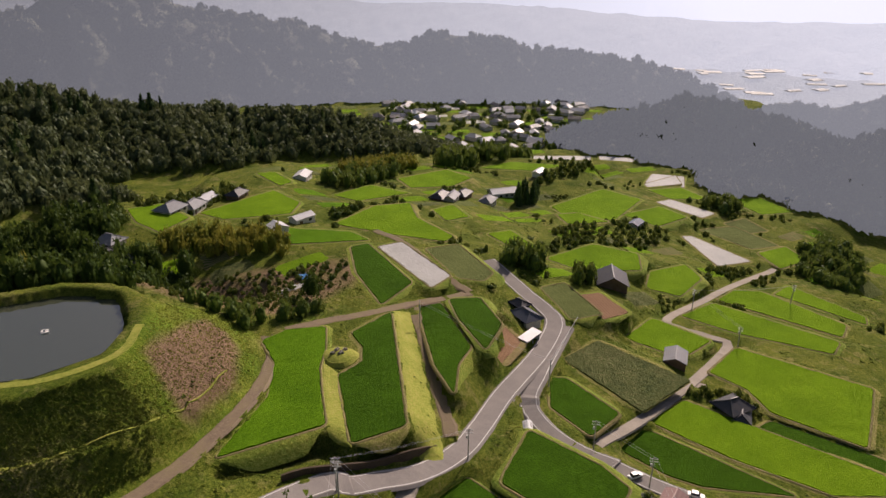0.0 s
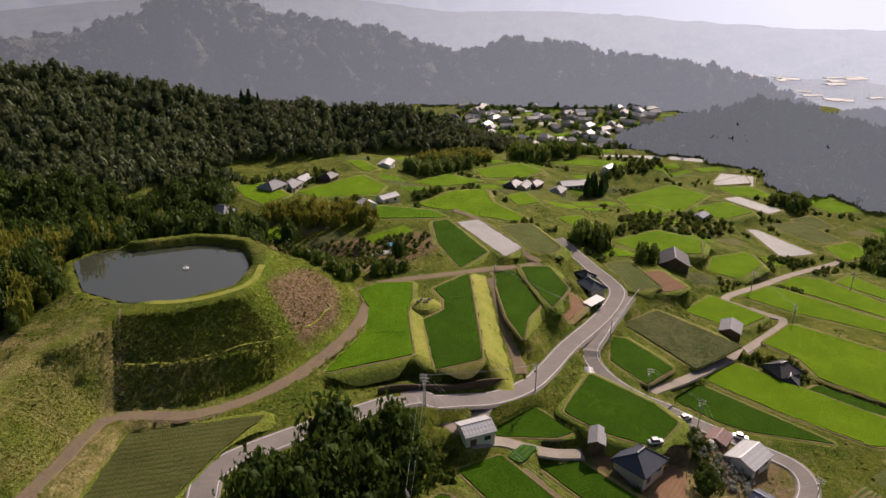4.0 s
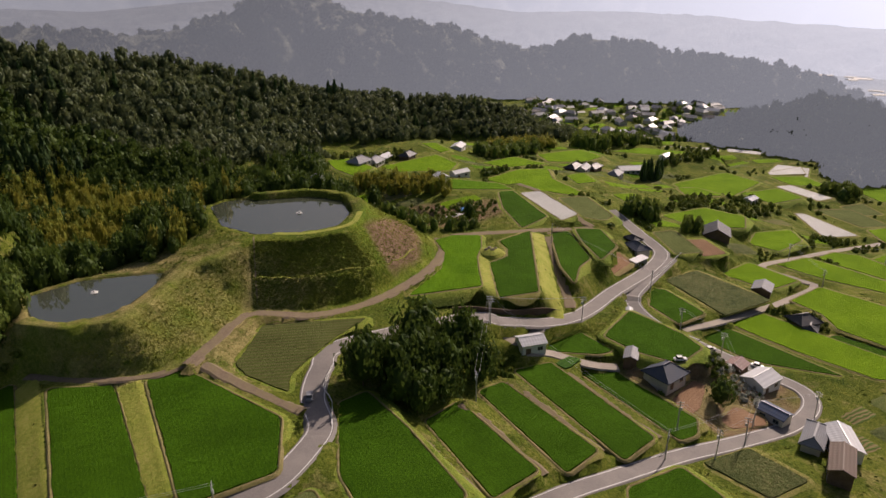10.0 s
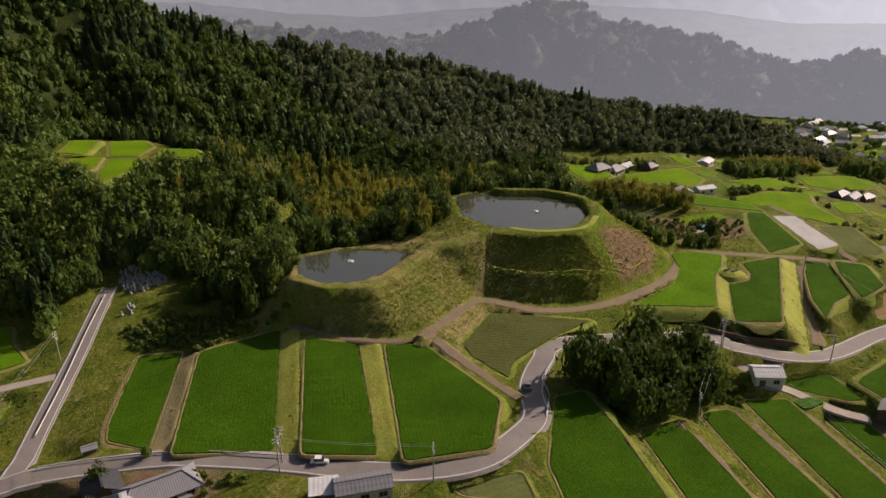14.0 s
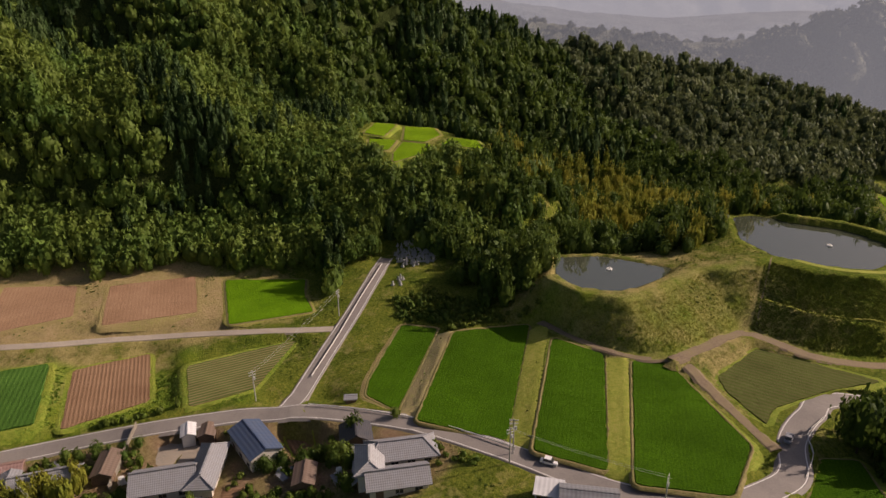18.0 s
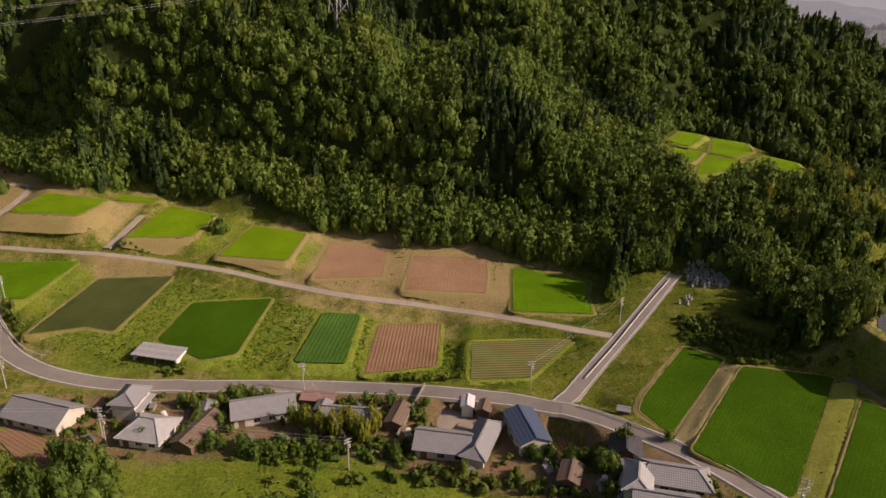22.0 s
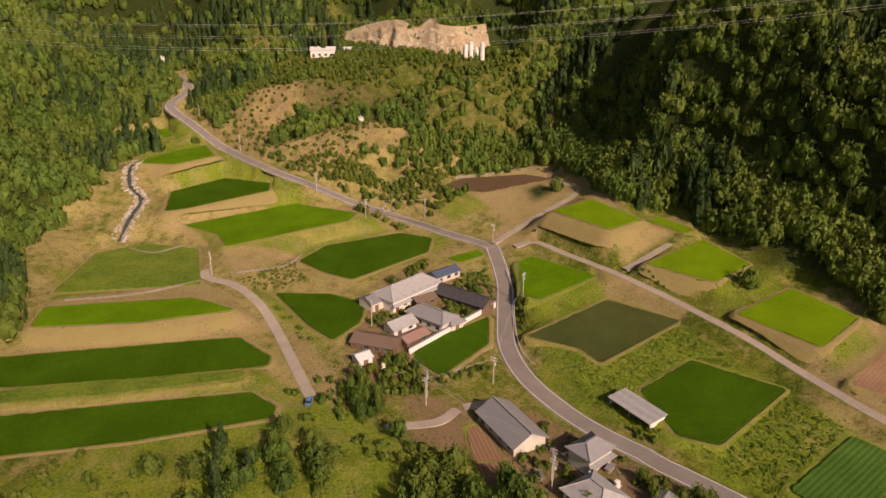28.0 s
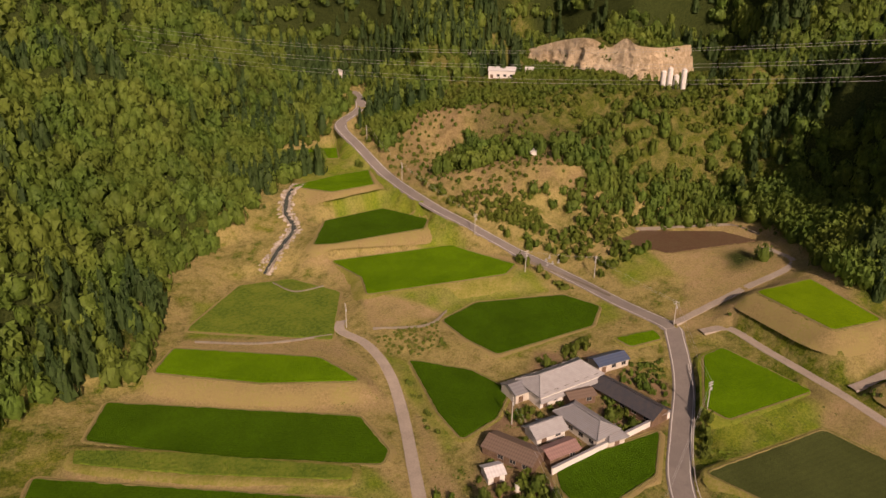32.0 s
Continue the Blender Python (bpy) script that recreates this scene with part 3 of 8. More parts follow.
# bare earth and gravel between the houses of the hamlet
YARD_PATCHES = [[(-178, -156), (-172, -120), (-166, -97), (-160, -75), (-150, -52), (-140, -35), (-128, -22), (-112, -10), (-98, -4), (-94, -18), (-108, -34), (-122, -56), (-138, -80), (-144, -110), (-147, -135), (-160, -160)],
                [(-178, -182), (-184, -197), (-196, -197), (-228, -192), (-240, -202), (-236, -226), (-222, -236), (-206, -228), (-188, -222), (-168, -210), (-163, -192)],
                [(20, 112), (28, 116), (44, 122), (66, 124), (72, 112), (62, 99), (46, 88), (36, 92), (22, 105)], [(-150, -172), (-160, -160), (-172, -172), (-165, -186)]]
LUSH_PATCHES = [[(-222, -176), (-205, -160), (-190, -142), (-183, -112), (-176, -90), (-172, -75), (-160, -45), (-151, -32), (-160, -25), (-176, -40), (-198, -60), (-212, -85), (-228, -110), (-250, -150)],
                [(-220, -99), (-209, -90), (-175, -103), (-178, -109)], [(-206, -69), (-202, -66), (-171, -75), (-172, -79)], [(-209, -165), (-188, -143), (-179, -142), (-184, -155)], [(-232, -181), (-258, -166), (-247, -161), (-215, -176)], [(-270, -129), (-285, -114), (-277, -109), (-252, -124)], [(-245, -93), (-265, -84), (-260, -80), (-236, -89)], [(-191, -39), (-187, -34), (-167, -40), (-168, -44)], [(-167, -25), (-174, -18), (-172, -15), (-159, -25)], [(-208, -295), (-263, -278), (-259, -266), (-220, -277)], [(-218, -277), (-266, -244), (-264, -234), (-212, -243)], [(-249, -447), (-276, -433), (-266, -375), (-258, -310), (-246, -319), (-228, -377)], [(-246, -188), (-259, -168), (-249, -162), (-224, -175)], [(-211, -149), (-247, -134), (-240, -128), (-215, -135), (-207, -145)], [(-142, -317), (-154, -338), (-194, -318), (-183, -294), (-175, -291)], [(-99, -280), (-148, -236), (-144, -232), (-97, -276)], [(-185, -267), (-192, -258), (-176, -225), (-171, -223)], [(-289, -260), (-301, -252), (-296, -236), (-281, -244)], [(-132, -189), (-152, -168), (-147, -157), (-129, -161), (-120, -177)]]
DAM_LOWER = [(-97, 106), (-108, 92), (-107, 75), (-110, 62), (-122, 54), (-134, 55), (-138, 48), (-120, 44), (-95, 52), (-90, 60), (-89, 84), (-92, 100)]
DAM_FRONT = [(-97, 110), (-92, 100), (-86, 88), (-69, 94), (-57, 108), (-61, 119), (-72, 124), (-83, 115)]
TERRACE_FRONT = [(-48, 115.5), (-46, 111.5), (-36, 117), (-27.5, 122.5), (-19, 119), (-6, 126.5), (-7.5, 129), (-19.5, 122.2), (-26.5, 127.3)]
DAM_UPPER = [(-97, 110), (-92, 100), (-86, 88), (-69, 94), (-57, 108), (-49, 130), (-47, 148), (-53, 166), (-66, 172), (-72, 160), (-69, 138), (-72, 125), (-83, 115)]
LUSH_PATCHES += [[(-150, -235), (-60, -235), (-60, -60), (-105, -40), (-135, -80), (-146, -130), (-150, -172)], DAM_LOWER, DAM_UPPER]
DRY_PATCHES = [[(-272, -80), (-232, -97), (-217, -74), (-203, -45), (-191, -24), (-207, -13), (-238, -14), (-262, -50)], [(-200, -301), (-262, -281), (-256, -270), (-215, -277), (-192, -284)], [(-116, -302), (-172, -260), (-171, -246), (-110, -293)], [(-93, -279), (-146, -227), (-145, -208), (-140, -210), (-145, -225), (-90, -275)], [(-191, -259), (-165, -222), (-159, -197), (-150, -201), (-173, -236)], [(-307, -256), (-340, -215), (-332, -202), (-296, -218), (-299, -240)], [(-276, -223), (-294, -215), (-284, -201), (-270, -210)], [(-298, -175), (-316, -157), (-308, -151), (-274, -164)], [(-139, -315), (-177, -286), (-176, -267), (-173, -274), (-135, -305)], [(-197, -339), (-246, -319), (-267, -285), (-257, -282), (-203, -302), (-204, -333)], [(-349, -255), (-359, -223), (-309, -178), (-274, -216), (-310, -236)], [(-265, -171), (-255, -136), (-243, -134), (-247, -161)], [(-236, -86), (-236, -70), (-230, -54), (-224, -59), (-227, -84)]]


# ---- the land ----
RIDGES = [  # x, y, crest height over the valley; half width
    ([(-290, 62, 42), (-345, -60, 92), (-380, -138, 108), (-432, -188, 108)], 116),
    ([(-600, -300, 215), (-500, -490, 205), (-440, -680, 210)], 250),
    ([(-40, -430, 60), (-190, -560, 115), (-290, -720, 160)], 150),
    ([(-480, 50, 175), (-420, 160, 118), (-375, 260, 76), (-330, 350, 56)], 165),
    ([(225, 440, 6), (265, 447, 32), (300, 432, 42), (360, 390, 55), (420, 300, 60), (440, 180, 60)], 80),
    ([(-330, 350, 56), (-263, 447, 46), (-207, 473, 33)], 120),
    ([(-207, 473, 33), (-144, 494, 32), (-98, 504, 30), (-68, 508, 23), (-38, 512, 9)], 66),
    ([(138, 562, 12), (148, 560, 25), (189, 548, 40), (225, 535, 37), (277, 509, 25), (305, 495, 10)], 62),
]


def seg_dist(x, y, a, b):
    dx, dy = b[0] - a[0], b[1] - a[1]
    u = np.clip(((x - a[0]) * dx + (y - a[1]) * dy) / (dx * dx + dy * dy + 1e-9), 0, 1)
    return np.hypot(x - a[0] - u * dx, y - a[1] - u * dy), u


def poly_dist(x, y, pts):
    """Distance to a polygon; 0 inside."""
    d = np.full(x.shape, 1e9)
    inside = np.zeros(x.shape, bool)
    for a, b in zip(pts, pts[1:] + pts[:1]):
        d = np.minimum(d, seg_dist(x, y, a, b)[0])
        if a[1] != b[1]:
            cross = ((a[1] > y) != (b[1] > y)) & (x < (b[0] - a[0]) * (y - a[1]) / (b[1] - a[1]) + a[0])
            inside ^= cross
    return np.where(inside, 0, d)


def ways_dist(x, y, nodes):
    d, z = np.full(x.shape, 1e9), np.zeros(x.shape)
    for a, b in zip(nodes, nodes[1:]):
        e, u = seg_dist(x, y, a, b)
        near = e < d
        d = np.where(near, e, d)
        z = np.where(near, a[2] + u * (b[2] - a[2]), z)
    return d, z


def waves(x, y, size, seed=0.0):
    """Cheap smooth noise, about -1 to 1."""
    a = np.sin(x / size * 1.7 + seed + 1.3 * np.sin(y / size * 1.1 + seed)) * np.cos(y / size * 1.9 - seed + 0.9 * np.sin(x / size * 0.8))
    b = np.sin((x + y) / size * 3.1 + 2 * seed) * np.cos((x - y) / size * 2.7 + seed)
    return 0.65 * a + 0.35 * b


def hills(x, y):
    h = np.zeros(x.shape)
    for line, half in RIDGES:
        best = np.zeros(x.shape)
        for a, b in zip(line, line[1:]):
            d, u = seg_dist(x, y, a, b)
            d = d * (1 + 0.16 * waves(x, y, 55, half * 0.1))
            s = np.clip(1 - d / half, 0, 1)
            best = np.maximum(best, (a[2] + u * (b[2] - a[2])) * (0.75 * s + 0.25 * s * s * (3 - 2 * s)))
        # spurs and gullies break the slopes
        spur = 0.35 - np.abs(waves(x, y, 44, half * 0.7)) - 0.35 * np.abs(waves(x, y, 21, half))
        h = np.maximum(h, best * (1 + 0.10 * waves(x, y, 80, half) + 0.26 * spur))
    return h


def valley(x, y):
    north = 10 - 0.055 * y - 0.09 * np.clip(y - 400, 0, 500) - 0.15 * np.clip(x + 20, 0, 400)
    south = 3 + np.clip(-y - 170, 0, 500) * 0.09
    w = np.clip((y + 60) / 100, 0, 1)
    # beyond the far town the sheet dips under the misty plain
    return np.maximum(w * north + (1 - w) * south, -38) - 0.06 * np.clip(y - 790, 0, 600)


def land(x, y):
    """Height of the ground, the distance to the nearest field or way, and the hill's share."""
    x, y = np.asarray(x, float), np.asarray(y, float)
    top, low, near, clear = np.zeros(x.shape), np.zeros(x.shape), np.full(x.shape, 1e9), np.full(x.shape, 1e9)
    for kind, z, corners in FIELDS:
        if kind in ("mown", "tan"):
            continue
        d = poly_dist(x, y, corners)
        z = z - 2.2 if kind in ("water", "mud") else z
        d = np.maximum(d - 1.3, 0)
        w = np.clip(1 / (d + 0.12) - 1 / 45, 0, None) ** 1.15
        top, low, near, clear = top + w * z, low + w, np.minimum(near, d), np.minimum(clear, d)
    for name, kind, width, nodes in WAYS:
        d, z = ways_dist(x, y, nodes)
        d = np.maximum(d - width / 2 - 0.9, 0)
        if kind == "thread":
            near = np.minimum(near, d)
            continue
        w = np.where(d < 0.4, 4.0, 1.0) * np.clip(1 / (d + 0.12) - 1 / 45, 0, None) ** 1.15
        top, low, near = top + w * z, low + w, np.minimum(near, d)
        clear = clear if kind in ("pin", "thread") else np.minimum(clear, d)
    h = hills(x, y)
    low = low + 1e-9
    keep = np.clip((42 - near) / 26, 0, 1)
    keep = keep * keep * (3 - 2 * keep)
    free = valley(x, y) + h + (waves(x, y, 19, 2) * 0.5 + waves(x, y, 60, 5)) * np.clip(near / 30, 0, 1) * 1.2
    return keep * top / low + (1 - keep) * free, clear, h


def axis(low, high, step, reach, grow_low, grow_high):
    mid = list(np.arange(low, high + step, step))
    s, a = step, low
    head = []
    while a > -reach:
        s *= grow_low
        a -= s
        head.insert(0, a)
    s, b, tail = step, mid[-1], []
    while b < reach:
        s *= grow_high
        b += s
        tail.append(b)
    return np.array(head + mid + tail)


def mesh_from(name, verts, faces):
    me = bpy.data.meshes.new(name)
    faces = np.asarray(faces, np.int32)
    n, k = faces.shape
    me.vertices.add(len(verts))
    me.vertices.foreach_set("co", np.asarray(verts, np.float32).ravel())
    me.loops.add(n * k)
    me.loops.foreach_set("vertex_index", faces.ravel())
    me.polygons.add(n)
    me.polygons.foreach_set("loop_start", np.arange(0, n * k, k, dtype=np.int32))
    me.polygons.foreach_set("loop_total", np.full(n, k, np.int32))
    me.update(calc_edges=True)
    return me


def smooth(me, on=True):
    me.polygons.foreach_set("use_smooth", np.full(len(me.polygons), on))
    return me


def grid_faces(nx, ny):
    i, j = np.meshgrid(np.arange(nx - 1), np.arange(ny - 1), indexing="ij")
    a = (i * ny + j).ravel()
    return np.stack([a, a + ny, a + ny + 1, a + 1], 1)


def attribute(me, name, values):
    at = me.attributes.new(name, "FLOAT", "POINT")
    at.data.foreach_set("value", np.asarray(values, np.float32))


GX, GY = axis(-330, 140, 1.5, 3800, 1.06, 1.06), axis(-430, 320, 1.5, 3800, 1.07, 1.035)
gx, gy = np.meshgrid(GX, GY, indexing="ij")
gz, gnear, ghill = land(gx.ravel(), gy.ravel())


def settled(z, near):
    """Level terraces and ways joined by even banks: the sheet between them is drawn tight like a membrane."""
    best, held = np.full(z.shape, 1e9), z.copy()
    fill, shelf = np.full(z.shape, -1e9), np.full(z.shape, 1e9)
    for kind, level, corners in FIELDS:
        if kind in ("mown", "tan"):
            continue
        xs, ys = [p[0] for p in corners], [p[1] for p in corners]
        i = slice(np.searchsorted(GX, min(xs) - 16), np.searchsorted(GX, max(xs) + 16))
        j = slice(np.searchsorted(GY, min(ys) - 16), np.searchsorted(GY, max(ys) + 16))
        d = poly_dist(gx[i, j], gy[i, j], corners)
        rings = [(d < 1.5, d, level)]
        if kind == "water":
            rings = [(d <= 0, d, level - 2.2), ((d > 0) & (d < 2.2), d, level + 0.3)]
        if kind == "mud":
            rings = [(d < 1.0, d, level - 0.1), ((d > 2.4) & (d < 5), d, level + 1.5)]
        if kind not in ("water", "mud"):
            fill[i, j] = np.maximum(fill[i, j], np.where(d < 14, level - 0.85 * np.maximum(d - 1.5, 0), -1e9))
            shelf[i, j] = np.minimum(shelf[i, j], np.where(d < 14, level + 0.08 * d + 1.0 * np.maximum(d - 6.5, 0), 1e9))
        for ok, e, h in rings:
            ok = ok & (e < best[i, j])
            held[i, j] = np.where(ok, h, held[i, j])
            best[i, j] = np.where(ok, e, best[i, j])
    for name, kind, width, nodes in WAYS:
        xs, ys = [p[0] for p in nodes], [p[1] for p in nodes]
        i = slice(np.searchsorted(GX, min(xs) - 16), np.searchsorted(GX, max(xs) + 16))
        j = slice(np.searchsorted(GY, min(ys) - 16), np.searchsorted(GY, max(ys) + 16))
        d, h = ways_dist(gx[i, j], gy[i, j], nodes)
        d = d - width / 2 - 0.3
        if kind not in ("pin", "rim", "thread"):
            fill[i, j] = np.maximum(fill[i, j], np.where(d < 14, h - 0.85 * np.maximum(d - 1.2, 0), -1e9))
            shelf[i, j] = np.minimum(shelf[i, j], np.where(d < 14, h + 0.08 * np.maximum(d, 0) + 1.0 * np.maximum(d - 3.5, 0), 1e9))
        ok = (d < (0.35 if kind == "thread" else 1.2)) & (d < best[i, j])
        held[i, j] = np.where(ok, h, held[i, j])
        best[i, j] = np.where(ok, d, best[i, j])
    fixed = (best < 1e8) | (near > 26)
    fixed[(GX < -470) | (GX > 160), :] = True
    fixed[:, (GY < -560) | (GY > 420)] = True
    z = held
    a, b = np.meshgrid(np.arange(z.shape[0]), np.arange(z.shape[1]), indexing="ij")
    turns = [(~fixed & ((a + b) % 2 == c))[1:-1, 1:-1] for c in (0, 1)]
    for k in range(130):
        for pick in turns:
            mean = 0.25 * (z[2:, 1:-1] + z[:-2, 1:-1] + z[1:-1, 2:] + z[1:-1, :-2])
            z[1:-1, 1:-1] += np.where(pick, 1.75 * (mean - z[1:-1, 1:-1]), 0)
    # steep banks with a level foot between neighbouring terraces; the dams keep their even slopes
    shelf = np.where((gx > -190) & (gx < -38) & (gy > 15) & (gy < 215), 1e9, shelf)
    z = np.where(fixed, z, np.maximum(np.minimum(z, shelf), np.minimum(fill, z + 3)))
    for k in range(4):
        mean = z.copy()
        mean[1:-1, 1:-1] = (4 * z[1:-1, 1:-1] + z[2:, 1:-1] + z[:-2, 1:-1] + z[1:-1, 2:] + z[1:-1, :-2]) / 8
        z = np.where(fixed, z, mean)
    return z


GZ = settled(gz.reshape(gx.shape), gnear.reshape(gx.shape))
gz = GZ.ravel() + 0.10 * waves(gx.ravel(), gy.ravel(), 2.3, 1.0) * np.clip(gnear / 3, 0, 1)
GZ = gz.reshape(gx.shape)


def ground_z(x, y):
    """Height of the ground sheet at a place, read off the sheet itself."""
    x, y = np.asarray(x, float), np.asarray(y, float)
    i = np.clip(np.searchsorted(GX, x) - 1, 0, len(GX) - 2)
    j = np.clip(np.searchsorted(GY, y) - 1, 0, len(GY) - 2)
    u, v = (x - GX[i]) / (GX[i + 1] - GX[i]), (y - GY[j]) / (GY[j + 1] - GY[j])
    return (1 - u) * ((1 - v) * GZ[i, j] + v * GZ[i, j + 1]) + u * ((1 - v) * GZ[i + 1, j] + v * GZ[i + 1, j + 1])


me = smooth(mesh_from("ground", np.stack([gx.ravel(), gy.ravel(), gz], 1), grid_faces(len(GX), len(GY))))
px, py = gx.ravel(), gy.ravel()
south = np.clip((-py - 90) / 60, 0, 1)
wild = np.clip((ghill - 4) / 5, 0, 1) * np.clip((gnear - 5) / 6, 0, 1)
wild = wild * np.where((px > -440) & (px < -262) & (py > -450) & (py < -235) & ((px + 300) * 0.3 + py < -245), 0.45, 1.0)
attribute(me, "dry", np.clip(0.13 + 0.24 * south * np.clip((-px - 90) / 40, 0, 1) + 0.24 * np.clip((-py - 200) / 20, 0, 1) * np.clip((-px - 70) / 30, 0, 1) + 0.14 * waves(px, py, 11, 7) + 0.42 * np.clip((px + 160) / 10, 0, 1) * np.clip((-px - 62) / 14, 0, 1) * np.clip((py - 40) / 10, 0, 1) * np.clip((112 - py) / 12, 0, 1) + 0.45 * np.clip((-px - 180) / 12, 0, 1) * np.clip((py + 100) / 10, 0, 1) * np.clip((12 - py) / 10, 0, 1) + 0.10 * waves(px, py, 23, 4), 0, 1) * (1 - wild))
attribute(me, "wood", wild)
earth = 0 * px
for pts in SOIL_PATCHES:
    earth = np.maximum(earth, np.clip(1 - poly_dist(px, py, pts) / 4, 0, 1) * np.clip((0.75 if pts[0][1] > 0 else 0.42) + 0.35 * waves(px, py, 7, 3), 0, 1))
for key, patches in (("lush", LUSH_PATCHES), ("bare", DRY_PATCHES)):
    amount = 0 * px
    for pts in patches:
        amount = np.maximum(amount, np.clip(1 - poly_dist(px, py, pts) / 2.2, 0, 1) * (0.72 + 0.4 * waves(px, py, 5, 3)))
    if key == "lush":
        # the lower dam is mown in patches and half dried out
        amount = amount * np.where(poly_dist(px, py, DAM_LOWER) < 2, 0.62 + 0.35 * waves(px, py, 9, 2), 1.0)
        # coarse weeds cover the upper dam's front; dimmer green also paints in its shade
        amount = amount * np.clip(poly_dist(px, py, DAM_FRONT) / 4, 0.35, 1)
    attribute(me, key, np.clip(amount, 0, 1))
earth = np.maximum(earth, np.clip(1 - poly_dist(px, py, CUT_GRASS) / 1.4, 0, 1))
for pts in YARD_PATCHES:
    earth = np.maximum(earth, np.clip(1 - poly_dist(px, py, pts) / 3, 0, 1) * np.clip(0.75 + 0.5 * waves(px, py, 6, 2), 0, 1))
attribute(me, "earth", np.clip(earth, 0, 1))
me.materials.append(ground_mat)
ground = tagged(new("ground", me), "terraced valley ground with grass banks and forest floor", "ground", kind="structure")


# ---- rice fields, plots, film and water ----
FIELD_WORDS = {
    "rice": ("rice_field", "deep green rice paddy on a level terrace", "rice field", 0.35),
    "rice_mid": ("rice_field", "fresh green rice paddy on a level terrace", "rice field", 0.4),
    "rice_light": ("rice_field", "yellow-green ripening rice paddy between earth banks", "rice field", 0.35),
    "pale": ("fallow_field", "pale fallow field with thin green growth", "field", 0.15),
    "pale_dark": ("flooded_field", "dull green flooded paddy with low banks", "field", 0.12),
    "weed": ("weed_field", "overgrown field of dull green weeds", "field", 0.35),
    "weed_green": ("weed_field", "bright green overgrown meadow beside the paddies", "field", 0.5),
    "soil": ("tilled_field", "bare reddish-brown tilled field beside the farm track", "field", 0.12),
    "soil_row": ("ridged_plot", "brown plot with raised earth ridges", "field", 0.2),
    "crop": ("vegetable_field", "field of thin green crop rows on brown soil", "field", 0.25),
    "crop_dull": ("vegetable_field", "weedy field of dull green crop rows", "field", 0.25),
    "leafy": ("vegetable_field", "dense dark green leaf vegetables in a plot", "field", 0.5),
    "mud": ("drained_pond", "drained pond with dark brown mud floor", "pond", 0.3),
    "mown": ("grass_strip", "mown yellow-green grass strip between paddies", "grass", 0.05),
    "yard": ("yard", "bare gravel yard beside the houses", "yard", 0.03),
    "tan": ("bank_top", "dry tan earth strip beside the field", "bank", 0.05),
    "film": ("covered_field", "field covered with pale white film", "field", 0.2),
    "water": ("pond", "still grey-green reservoir water in a grass rim", "pond", 0.0),
}


def inset(corners, r):
    """The outline with its corners rounded off a little."""
    pts = []
    n = len(corners)
    for k in range(n):
        a, b, c = Vector(corners[k - 1]), Vector(corners[k]), Vector(corners[(k + 1) % n])
        s, t = min(r, (a - b).length * 0.3), min(r, (c - b).length * 0.3)
        p, q = b + (a - b).normalized() * s, b + (c - b).normalized() * t
        for u in (0, 0.5, 1):
            pts.append((p * (1 - u) + q * u) * (1 - 0.5 * u * (1 - u) * 2) + b * (0.5 * u * (1 - u) * 2))
    return pts


def long_way(corners):
    best = max(zip(corners, corners[1:] + corners[:1]), key=lambda e: math.dist(*e))
    return math.atan2(best[1][1] - best[0][1], best[1][0] - best[0][0])


def grown(corners, by):
    """The outline moved outwards."""
    n = len(corners)
    area = sum(corners[k - 1][0] * corners[k][1] - corners[k][0] * corners[k - 1][1] for k in range(n))
    res = []
    for k in range(n):
        d = Vector(corners[(k + 1) % n]) - Vector(corners[k - 1])
        s = Vector((d.y, -d.x)).normalized() * (by if area > 0 else -by)
        res.append((corners[k][0] + s.x, corners[k][1] + s.y))
    return res


def grass_strip(name, label, category, corners, turn, mat):
    """A strip of mown grass sloping from one terrace edge down to the next."""
    c, s_ = math.cos(turn), math.sin(turn)
    pts = [(c * x + s_ * y, -s_ * x + c * y) for x, y in corners]
    u0, u1 = min(p[0] for p in pts) + 0.05, max(p[0] for p in pts) - 0.05
    n, across = max(4, int((u1 - u0) / 1.5)), 7
    verts = []
    for i in range(n):
        u = u0 + (u1 - u0) * i / (n - 1)
        cut = sorted(a[1] + (b[1] - a[1]) * (u - a[0]) / (b[0] - a[0]) for a, b in zip(pts, pts[1:] + pts[:1]) if (a[0] - u) * (b[0] - u) < 0)
        lo, hi = cut[0] + random.uniform(-0.15, 0.15), cut[-1] + random.uniform(-0.15, 0.15)
        ends = [float(ground_z(c * u - s_ * v, s_ * u + c * v)) for v in (lo, hi)]
        for j in range(across):
            w = j / (across - 1)
            v = lo + (hi - lo) * w
            x, y = c * u - s_ * v, s_ * u + c * v
            rim = i in (0, n - 1) or j in (0, across - 1)
            verts.append((x, y, max(ends[0] + (ends[1] - ends[0]) * w, float(ground_z(x, y)) + 0.1) + (-0.12 if rim else 0.1) + random.uniform(-0.04, 0.04)))
    me = mesh_from(name, verts, grid_faces(n, across))
    me.materials.append(mat)
    return tagged(new(name, me), label, category)


